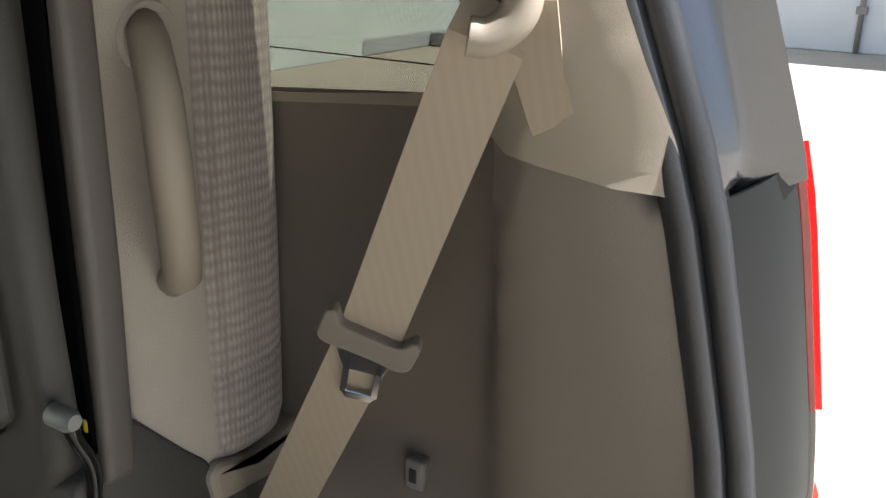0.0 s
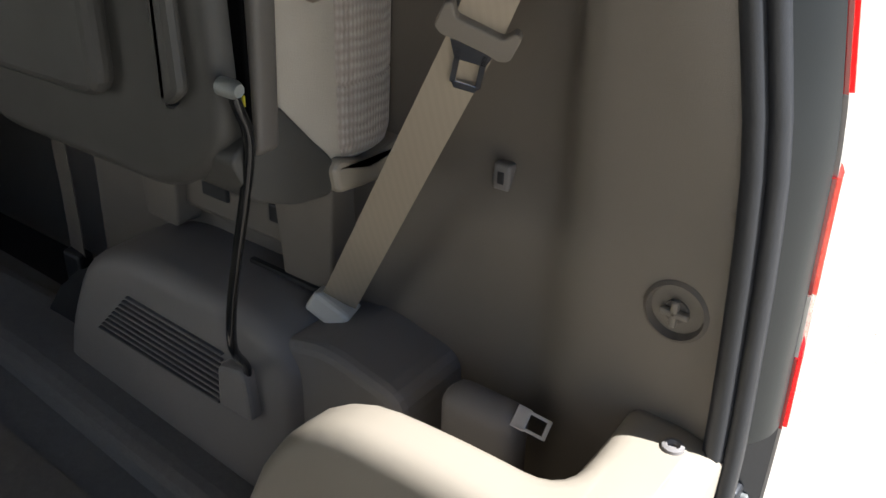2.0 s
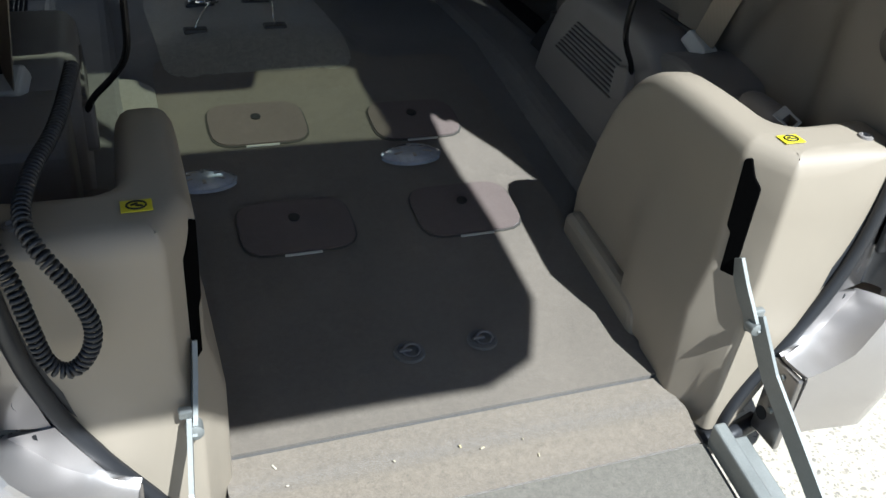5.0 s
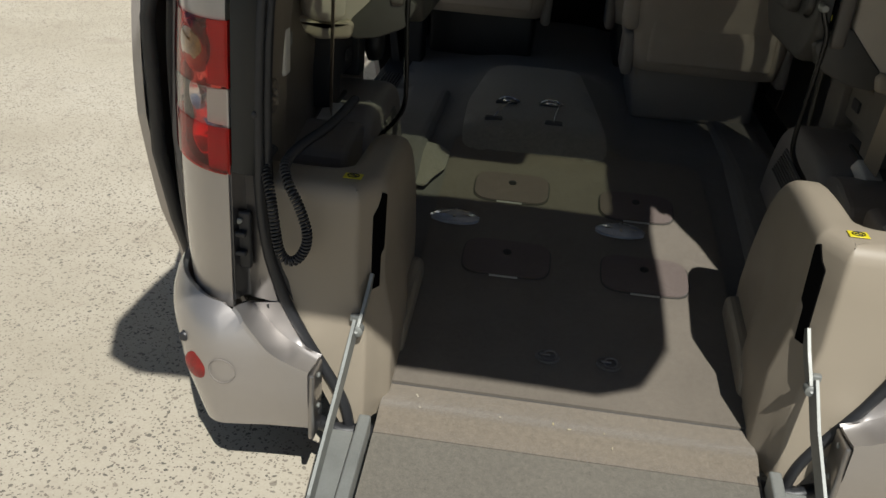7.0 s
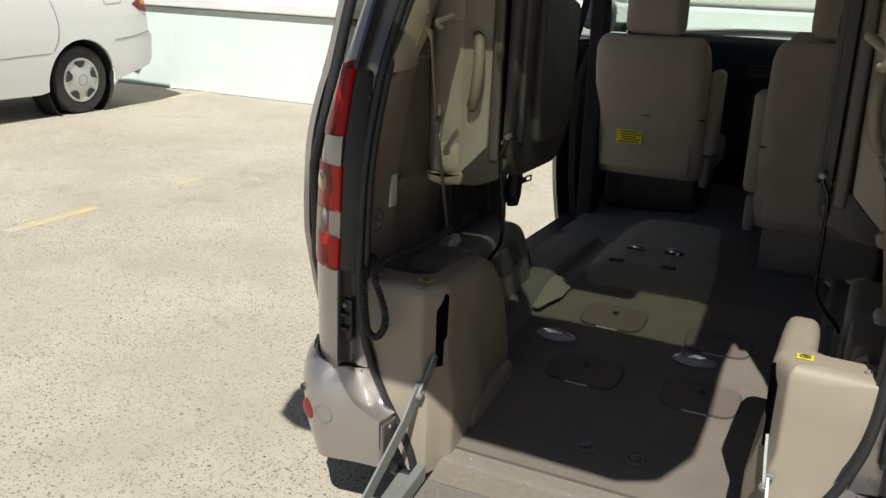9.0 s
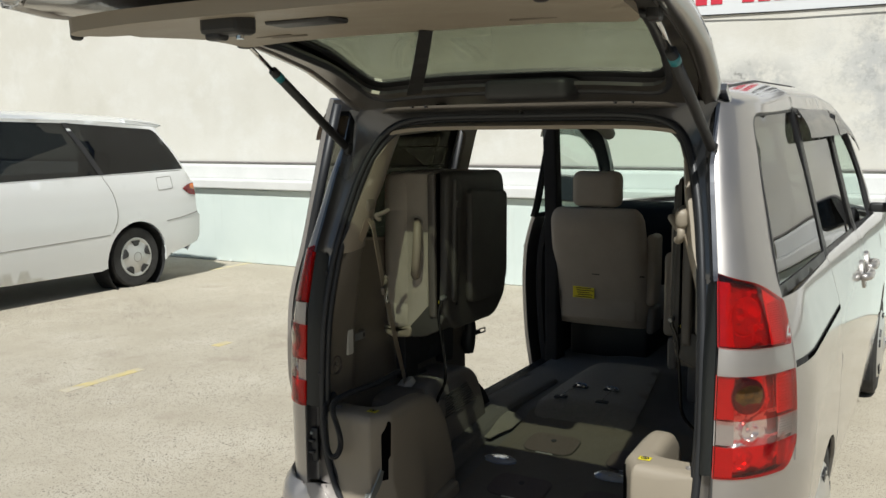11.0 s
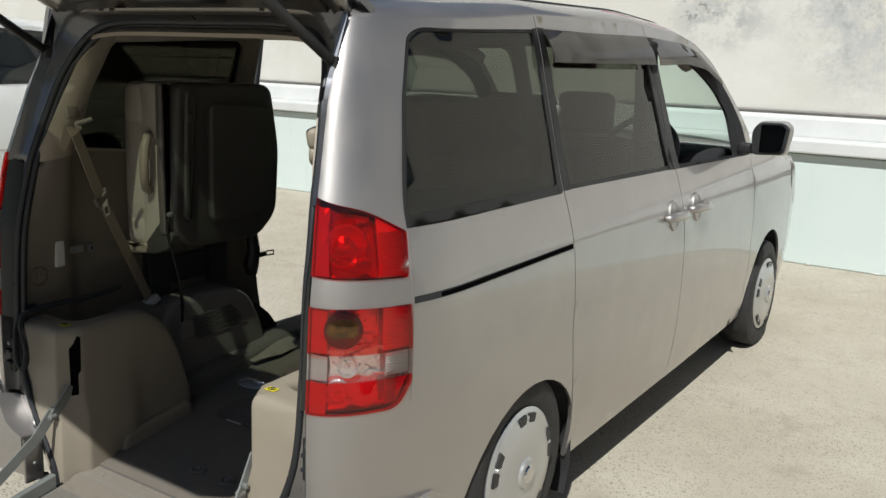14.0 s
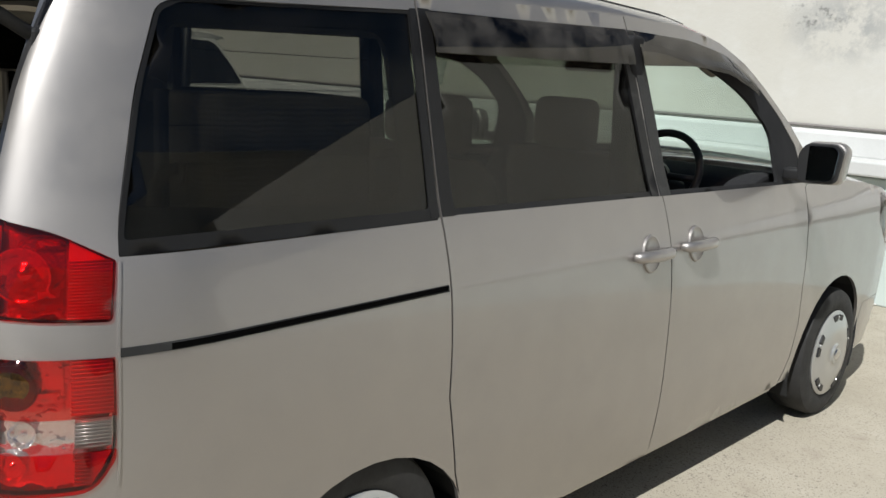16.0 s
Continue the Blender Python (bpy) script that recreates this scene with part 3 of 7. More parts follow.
# ---- yard ----
def build_yard():
    bm = bmesh.new()
    bmesh.ops.create_grid(bm, x_segments=4, y_segments=4, size=300)
    structure("ground", bm, GROUND, "sunlit exposed-aggregate concrete yard, worn and stained", "ground")
    wf = structure("wall_front", box((-6, 5.66, 0.46), (60, 0.3, 0.92), 0.012), MINT, "pale green painted low retaining wall", "wall")
    bm = box((-6, 5.63, 0.985), (60, 0.38, 0.11), 0.015)
    part("coping", bm, COPING, wf, "white painted concrete coping")
    rough = random.Random(4)
    bm = bmesh.new()
    for k in range(110):
        x = -14 + rough.uniform(0, 18)
        b = box((x, 5.495, 0.012), (rough.uniform(0.01, 0.07), rough.uniform(0.01, 0.03), rough.uniform(0.006, 0.02)), 0.003, 1, (0, 0, rough.uniform(-40, 40)))
        bm = joined(bm, b)
    part("crumbled_render", bm, COPING, wf, "crumbling render along the wall foot", "stuff")
    structure("wall_upper", box((-6, 6.15, 2.2), (60, 0.4, 4.4), 0.02), STAINED, "tall weathered rendered wall with peeling stains", "wall")
    structure("ledge", box((-6, 5.87, 1.12), (60, 0.2, 0.2), 0.03), COPING, "white painted ledge above the retaining wall", "ledge")
    bm = tube([(-36, 5.93, 1.245), (24, 5.93, 1.245)], 0.012, 8)
    structure("trim_pipe", bm, GREYTRIM, "thin grey pipe along the ledge", "pipe")
    structure("wall_east", box((13.3, 0, 3.1), (0.3, 60, 6.2), 0.02), WALLWHITE, "white painted boundary wall", "wall")
    for at, n in (((-3.61, 0.86), 0.62), ((-3.64, 2.0), 0.16), ((-6.46, 5.2), 0.75)):
        bm = box((at[0], at[1], 0.001), (0.08, n, 0.005), 0.002, 1)
        structure("parking_line", bm, LINEPAINT, "worn yellow painted parking line", "line")
    # stacked slabs by the far wall
    for c, s, a in (((9.4, 6.0, 0.10), (1.7, 1.0, 0.2), 8), ((9.55, 6.05, 0.28), (1.5, 0.95, 0.16), 5), ((10.6, 5.2, 0.09), (1.2, 0.9, 0.18), -6)):
        ob = new("concrete_slab", mesh_of("concrete_slab", box(c, s, 0.02, 2), BLOCKMAT))
        bpy.context.view_layer.update()
        tagged(ob, "grey concrete slab lying in a low stack", "slab", "stacked slabs")
    bm = joined(tube([(13.12, 0.86, 0.0), (13.12, 0.86, 1.3)], 0.035, 12), box((13.11, 0.86, 0.55), (0.06, 0.14, 0.1), 0.01))
    tap = new("wall_pipe", mesh_of("wall_pipe", bm, GREYTRIM))
    tagged(tap, "grey downpipe with rusty bracket on the white wall", "pipe")
    # banner above the wall
    ban = thing("banner", (0.6, 5.93, 2.71), "white vinyl banner with red and black lettering on the wall", "banner")
    part("sheet", box((0.6, 5.935, 3.02), (4.1, 0.012, 0.62), 0.002), BANNER, ban)
    x = -1.33
    for k in range(8):
        w = 0.11
        if k != 4:
            part("red_bar", box((x, 5.925, 2.93), (w, 0.006, 0.24), 0.02), REDINK, ban, "red bar of lettering")
        x += 0.145
    for k, w in enumerate((0.10, 0.13, 0.08, 0.30, 0.22)):
        part("black_bar", box((x + w / 2, 5.925, 2.90), (w, 0.006, 0.2), 0.02), INK, ban, "black bar of lettering")
        x += w + 0.06
    part("cord", tube([(-1.5, 5.92, 2.72), (-0.2, 5.90, 2.70), (1.2, 5.9, 2.705), (2.8, 5.92, 2.71)], 0.006, 6), INK, ban)


build_yard()

# ---- minivan ----
VAN = thing("minivan", (0, 1.4, 0), "silver-beige minivan with raised tailgate and open side door", "van")

ZS = [0.12, 0.22, 0.35, 0.55, 0.78, 0.95, 1.12, 1.17, 1.40, 1.62, 1.72]
XS = [0.760, 0.789, 0.816, 0.837, 0.843, 0.833, 0.792, 0.772, 0.712, 0.655, 0.622]
LEANZ = [0.0, 0.7, 1.0, 1.2, 1.45, 1.66, 1.75]
LEANY = [0.0, -0.002, 0.010, 0.042, 0.119, 0.214, 0.26]
EY = [-0.7, -0.45, 0.27, 1.2, 1.6, 1.85, 2.05, 2.2, 2.4, 2.62]
EZ = [1.645, 1.66, 1.70, 1.72, 1.71, 1.675, 1.60, 1.51, 1.37, 1.165]
U0 = -0.38


def spline_table(xs, ys, step=0.005, spread=9):
    """A smooth curve through the knots: monotone slopes, then a short running mean."""
    xs, ys = np.array(xs), np.array(ys)
    h, d = np.diff(xs), np.diff(ys) / np.diff(xs)
    m = np.concatenate(([d[0]], np.where(d[:-1] * d[1:] > 0, 2 * d[:-1] * d[1:] / (d[:-1] + d[1:] + 1e-12), 0.0), [d[-1]]))
    t = np.arange(xs[0], xs[-1] + step / 2, step)
    k = np.clip(np.searchsorted(xs, t, "right") - 1, 0, len(h) - 1)
    u = (t - xs[k]) / h[k]
    v = (2 * u ** 3 - 3 * u ** 2 + 1) * ys[k] + (u ** 3 - 2 * u ** 2 + u) * h[k] * m[k] + (3 * u ** 2 - 2 * u ** 3) * ys[k + 1] + (u ** 3 - u ** 2) * h[k] * m[k + 1]
    pad = np.concatenate((np.full(spread, v[0]), v, np.full(spread, v[-1])))
    w = np.hanning(2 * spread + 1)
    soft = np.convolve(pad, w / w.sum(), "valid")
    soft[:spread], soft[-spread:] = v[:spread], v[-spread:]
    return t, soft


PROFILE = spline_table(ZS, XS)


def half_width(y, z):
    x = float(np.interp(z, *PROFILE))
    return x * interp(y, [1.6, 2.4, 3.0, 3.4, 3.6, 3.74], [1.0, 0.992, 0.982, 0.963, 0.93, 0.86])


def lean(z):
    return curve(z, LEANZ, LEANY)


def side(u, z):
    """The van's right flank and rear corner: u runs along the flank and round the corner."""
    if u >= U0:
        w = max(0.0, min(1.0, (0.30 - u) / 0.68))
        y = u + lean(z) * w
        return (half_width(y, z), y, z)
    th = (U0 - u) / 0.50 * math.pi / 2
    a = half_width(u, z) - interp(z, [0.5, 0.71, 1.04, 1.2, 1.34, 1.52, 1.65], [0.645, 0.645, 0.645, 0.634, 0.615, 0.59, 0.565])
    return (half_width(u, z) - a * (1 - math.cos(th)), U0 - 0.41 * math.sin(th) + lean(z), z)


def pane_side(u, z):
    """The quarter pane: nearly flat, meeting the body at its rear edge."""
    w = (z - 1.146) / 0.506
    fore = side(0.25, 1.146)[0] * (1 - w) + side(0.25, 1.652)[0] * w
    aft = side(-0.556, 1.146)[0] * (1 - w) + side(-0.556, 1.652)[0] * w
    k = (0.25 - u) / 0.806
    y = side(0.25, z)[1] * (1 - k) + side(-0.556, z)[1] * k
    return (fore + (aft - fore) * k + 0.004 * math.sin(math.pi * min(1.0, max(0.0, w))) + 0.003 * math.sin(math.pi * min(1.0, max(0.0, k))), y, z)


def edge_z(u):
    return curve(u, EY, EZ)


def arc(cy, cz, r, z, n=18):
    """An arch from one foot at height z over to the other."""
    a0 = math.asin((z - cz) / r)
    return [(cy - r * math.cos(a), cz + r * math.sin(a)) for a in lin(a0, math.pi - a0, n)]


LAMP_UP = rounded([(-0.875, 1.042), (-0.562, 1.030), (-0.558, 1.138), (-0.66, 1.192), (-0.875, 1.224)], [0.005, 0.01, 0.005, 0.06, 0.005])
LAMP_LO = rounded([(-0.875, 0.706), (-0.588, 0.711), (-0.555, 0.775), (-0.558, 0.966), (-0.875, 0.970)], [0.005, 0.035, 0.05, 0.01, 0.005])
QWIN = rounded([(-0.553, 1.143), (0.262, 1.15), (0.262, 1.658), (-0.53, 1.632), (-0.572, 1.61)], [0.004, 0.005, 0.005, 0.03, 0.02])
SWIN = rounded([(0.285, 1.158), (1.286, 1.15), (1.205, 1.672), (0.285, 1.662)], [0.005, 0.01, 0.03, 0.005])
FWIN = rounded([(1.318, 1.148), (2.475, 1.137), (2.425, 1.285), (2.285, 1.415), (2.06, 1.568), (1.85, 1.640), (1.60, 1.670), (1.235, 1.675)], [0.01, 0.01, 0.02, 0.05, 0.08, 0.1, 0.1, 0.02])
DOOR_REAR = [(0.402, 0.20), (0.372, 0.36), (0.328, 0.47), (0.305, 0.57), (0.276, 0.70), (0.272, 0.95)]
FRONT_EDGE = [(1.385, 0.22), (1.377, 0.30), (1.352, 0.60), (1.33, 0.95), (1.318, 1.15)]


def top_run(a, b, n=14, drop=0.0):
    return [(u, edge_z(u) - drop) for u in lin(a, b, n)]


QUARTER = ([(-0.875, 0.44), (-0.60, 0.44), (-0.43, 0.415), (-0.37, 0.20)] + arc(0.036, 0.215, 0.374, 0.20) +
           DOOR_REAR + [(0.268, edge_z(0.268))] + top_run(0.26, -0.875))
SLIDER = [(p[0] + 0.006, p[1]) for p in DOOR_REAR][::-1]
SLIDER = [(0.278, edge_z(0.278))] + SLIDER + [(1.388, 0.222)] + [(p[0] - 0.003, p[1]) for p in FRONT_EDGE[1:]] + [(1.222, edge_z(1.222))] + top_run(1.21, 0.29, 8)[1:-1]
FDOOR = [(p[0] + 0.003, p[1]) for p in FRONT_EDGE] + [(1.228, edge_z(1.228))] + top_run(1.24, 2.54, 18)[1:] + [(2.50, 1.14), (2.455, 1.12), (2.445, 0.90), (2.45, 0.70), (2.475, 0.52), (2.47, 0.36), (2.43, 0.245)]
FENDER = [(2.462, 1.12), (2.452, 0.90), (2.457, 0.70), (2.482, 0.52), (2.478, 0.36), (2.44, 0.25), (2.50, 0.25)] + arc(2.90, 0.315, 0.372, 0.26, 18) + [(3.30, 0.50), (3.70, 0.50), (3.735, 0.72), (3.70, 0.88), (3.58, 1.0), (3.42, 1.065), (3.15, 1.105), (2.80, 1.135), (2.60, 1.15)]
HLAMP = rounded([(3.36, 0.90), (3.56, 0.76), (3.68, 0.78), (3.66, 0.90), (3.55, 0.995), (3.38, 1.05)], 0.03)


def roof_point(x, y):
    e = edge_z(y)
    xe = half_width(y, e)
    k = min(1.0, abs(x))
    y0 = U0 + lean(1.65)
    if y0 <= y < 0.30:
        w = lean(1.65) / 0.68
        e = edge_z((y - 0.30 * w) / (1 - w))
        xe = half_width(y, e)
    if y < y0:
        th = math.asin(min(1.0, (y0 - y) / 0.41))
        e = edge_z(U0 - th * 1.0 / math.pi)
        xe = side(U0 - th * 1.0 / math.pi, e)[0]
    crown = 0.082 * interp(y, [-0.7, -0.2, 1.5, 2.0], [0.6, 0.95, 1.0, 0.9])
    yy = y
    if y > 1.5:
        yy = y + (y - 1.5) * 0.35 * (1 - k * k)
        crown += (y - 1.5) * 0.02
    if y < -0.2:
        yy = y - (1 - k ** 4) * (0.04 * (-0.2 - y) / 0.4 - 0.02)
    f = interp(y, [1.1, 1.9], [0, 1])
    return (x * xe, yy, e + crown * ((1 - k ** 4) ** 0.6 * (1 - f) + (1 - k ** 3.2) * f))


def build_shell(s):
    q = part("quarter_panel", sided(patch(side, QUARTER, (QWIN, LAMP_UP, LAMP_LO), 0.035), s), PAINT, VAN)
    part("window_surround", sided(patch(pane_side, QWIN, (rounded([(-0.543, 1.172), (0.235, 1.179), (0.235, 1.648), (-0.515, 1.622), (-0.56, 1.60)], 0.012),), 0.06, 0.004, -0.0015), s), SATIN, q)
    part("pillar_band", sided(patch(side, [(0.236, 1.156), (0.2675, 1.156), (0.2675, 1.662), (0.236, 1.66)], (), 0.05, 0.003, 0.002), s), SATIN, q)
    part("quarter_glass", sided(patch(pane_side, [(-0.551, 1.146), (0.250, 1.153), (0.245, 1.652), (-0.515, 1.625), (-0.566, 1.60)], (), 0.07, 0.004, -0.006), s), PRIVACY, q, "tinted privacy glass with fine antenna lines")
    for k in range(5):
        z = 1.23 + 0.075 * k
        part("antenna_line", sided(tube([Vector(pane_side(u, z)) - Vector((0.013, 0, 0)) for u in lin(-0.5, 0.2, 10)], 0.0009, 4), s), INK, q)
    # guide rail of the sliding door
    part("door_rail", sided(patch(side, rounded([(-0.55, 0.964), (0.266, 0.977), (0.266, 0.994), (-0.55, 0.981)], 0.002), (), 0.05, 0.006, 0.0015), s), UNDER, q, "black sliding door rail")
    part("rail_slot_shade", sided(patch(side, [(-0.47, 0.9675), (0.262, 0.981), (0.262, 0.992), (-0.47, 0.979)], (), 0.05, 0.004, 0.003), s), VOID, q)
    # rear lamp
    lamp = part("tail_lamp", sided(joined(*(patch(side, poly, (), 0.04, 0.004, -0.026) for poly in ([(-0.826, 1.042), (-0.566, 1.036), (-0.562, 1.138), (-0.66, 1.188), (-0.826, 1.213)], [(-0.826, 0.708), (-0.590, 0.714), (-0.558, 0.778), (-0.560, 0.964), (-0.826, 0.967)]))), s), REFLECTOR, VAN, "two-tier red and clear tail lamp")
    part("upper_lens", sided(patch(side, LAMP_UP, (), 0.03, 0.004, 0.004), s), REDLENS, lamp)
    part("middle_lens", sided(patch(side, [(-0.875, 0.857), (-0.556, 0.857), (-0.558, 0.966), (-0.875, 0.970)], (), 0.03, 0.004, 0.004), s), PINKLENS, lamp)
    part("reversing_lens", sided(patch(side, [(-0.875, 0.790), (-0.556, 0.794), (-0.556, 0.855), (-0.875, 0.855)], (), 0.03, 0.004, 0.004), s), CLEARLENS, lamp, "clear reversing lens")
    part("lower_lens", sided(patch(side, rounded([(-0.875, 0.706), (-0.588, 0.711), (-0.556, 0.772), (-0.556, 0.792), (-0.875, 0.788)], [0.005, 0.035, 0.03, 0.001, 0.001]), (), 0.03, 0.004, 0.004), s), REDLENS, lamp)
    for z0, z1, m in ((1.208, 1.228, PAINT), (1.042, 1.207, plain_red), (0.857, 0.970, plain_red), (0.790, 0.855, CAP), (0.706, 0.788, plain_red)):
        def back(z, k):
            o = side(-0.875, z)
            return (o[0] - 0.002 * k, o[1] + 0.014 * k, z)
        part("lens_return", sided(grid(back, lin(z0, z1, 4), lin(0, 1, 2), 0.003, True), s), m, lamp)
    for (u, z, r, m) in ((-0.735, 1.112, 0.052, REFLECTOR), (-0.745, 0.915, 0.047, AMBER), (-0.728, 0.823, 0.027, REFLECTOR), (-0.76, 0.757, 0.032, REFLECTOR)):
        p = Vector(side(u, z))
        n = (Vector(side(u + 0.01, z)) - Vector(side(u - 0.01, z))).cross(Vector((0, 0, 1))).normalized()
        bm = lathe([(-0.05, r * 0.3), (-0.03, r * 0.7), (-0.012, r * 0.98), (-0.004, r), (-0.004, r * 0.93), (-0.016, r * 0.72), (-0.022, r * 0.4), (-0.012, r * 0.18), (-0.008, 0.0)], (0, 0, 0), "z", 24)
        bmesh.ops.transform(bm, matrix=Matrix.Translation(p - n * 0.010) @ n.to_track_quat("Z", "Y").to_matrix().to_4x4(), verts=bm.verts)
        if m is AMBER:
            bm.free()
            bm = lathe([(-0.05, r * 0.9), (-0.012, r), (-0.006, r * 0.93), (0.0, r * 0.6), (0.002, 0.0)], (0, 0, 0), "z", 28)
            bmesh.ops.transform(bm, matrix=Matrix.Translation(p + n * 0.0035) @ n.to_track_quat("Z", "Y").to_matrix().to_4x4(), verts=bm.verts)
        part("bulb_bowl", sided(bm, s), m, lamp, "amber indicator bulb cover" if m is AMBER else "")
    for poly, m in (([(-0.622, 0.724), (-0.594, 0.722), (-0.562, 0.786), (-0.622, 0.786)], plain_red), ([(-0.622, 0.796), (-0.562, 0.797), (-0.562, 0.852), (-0.622, 0.852)], CAP), ([(-0.628, 0.860), (-0.559, 0.860), (-0.560, 0.964), (-0.628, 0.965)], SALMON), ([(-0.635, 1.037), (-0.564, 1.035), (-0.561, 1.137), (-0.635, 1.177)], SALMON)):
        z0, z1 = min(p[1] for p in poly), max(p[1] for p in poly)
        ribs = [tube([Vector(side(u, z)) - Vector((0.0045, 0, 0)) for u in (poly[0][0], (poly[0][0] + poly[1][0]) / 2, poly[1][0])], 0.0016, 4) for z in lin(z0 + 0.004, z1 - 0.038 if z0 > 1 else z1 - 0.004, int((z1 - z0) / 0.0075))]
        part("side_lens", sided(joined(patch(side, poly, (), 0.04, 0.004, -0.007), *ribs), s), m, lamp)
    # flat band along the tail edge, with a beaded rim where the bowl begins
    for z0, z1, m in ((1.044, 1.205, plain_red), (0.858, 0.968, plain_red), (0.791, 0.854, CAP), (0.708, 0.787, plain_red)):
        part("edge_band", sided(patch(side, [(-0.873, z0), (-0.80, z0), (-0.80, z1 - 0.003), (-0.873, z1)], (), 0.03, 0.004, -0.008), s), m, lamp)
    for u, z0, z1 in ((-0.797, 1.05, 1.165), (-0.797, 0.864, 0.955), (-0.645, 1.05, 1.165), (-0.645, 0.865, 0.955)):
        part("bead_row", sided(tube([Vector(side(u + 0.006 * math.cos(9 * (z - z0)), z)) - Vector((0.010, -0.004, 0)) for z in lin(z0, z1, 36)], [0.0010 + 0.0012 * (k % 2) for k in range(37)], 6), s), CHROME, lamp)
    for z, h in ((1.075, 0.02), (0.885, 0.018), (1.165, 0.016)):
        part("reflector_step", sided(patch(side, [(-0.70, z), (-0.65, z + 0.004), (-0.65, z + h), (-0.70, z + h - 0.002)], (), 0.03, 0.006, -0.016), s), REFLECTOR, lamp)
    part("panel_edge", sided(patch(side, [(-0.5535, 0.72), (-0.5495, 0.72), (-0.5495, 1.135), (-0.5535, 1.135)], (), 0.03, 0.006, 0.003), s), PAINT, q)
    return q


def door_glass(poly, inset):
    c = Vector((sum(p[0] for p in poly) / len(poly), sum(p[1] for p in poly) / len(poly)))
    return [tuple(Vector(p) + (c - Vector(p)).normalized() * inset) for p in poly]


def build_handle(u, z, s, parent, f=side):
    p = Vector(f(u, z))
    h = part("handle", sided(tube([p + Vector((0.0, dy, 0)) + Vector((dx, 0, 0)) for dy, dx in ((-0.115, 0.002), (-0.105, 0.016), (-0.07, 0.026), (0, 0.030), (0.06, 0.028), (0.08, 0.02), (0.088, 0.002))], [0.012, 0.017, 0.019, 0.020, 0.020, 0.019, 0.014], 12), s), PAINT, parent, "silver pull handle")
    bm = lathe([(0.001, 0.0), (0.0015, 0.034), (0.004, 0.052), (0.0065, 0.057), (0.005, 0.062), (-0.006, 0.064)], (0, 0, 0), "x", 28)
    bmesh.ops.transform(bm, matrix=Matrix.Translation(p - Vector((0, 0.012, 0))) @ Matrix.Rotation(radians(-8), 4, "Y") @ Matrix.Diagonal((1, 0.82, 1, 1)), verts=bm.verts)
    part("handle_cup", sided(bm, s), PAINT, h)


def slid(u, z):
    """The left sliding door, drawn out and back."""
    x, y, zz = side(max(u, 0.3), z)
    return (x + 0.095, y + (u - max(u, 0.3)) - 0.80, zz)


def visor(s, us, drop, parent, f=side):
    def v(t, k):
        u = us[0] + (us[1] - us[0]) * t
        z = edge_z(u) - 0.045 - k * (drop[0] + (drop[1] - drop[0]) * t)
        x, y, z = f(u, z)
        return (x + 0.012 + 0.022 * math.sin(k * 1.9), y, z)
    part("rain_visor", sided(grid(v, lin(0, 1, 24), lin(0, 1, 6), 0.003), s), VISOR, parent, "smoked acrylic rain visor")


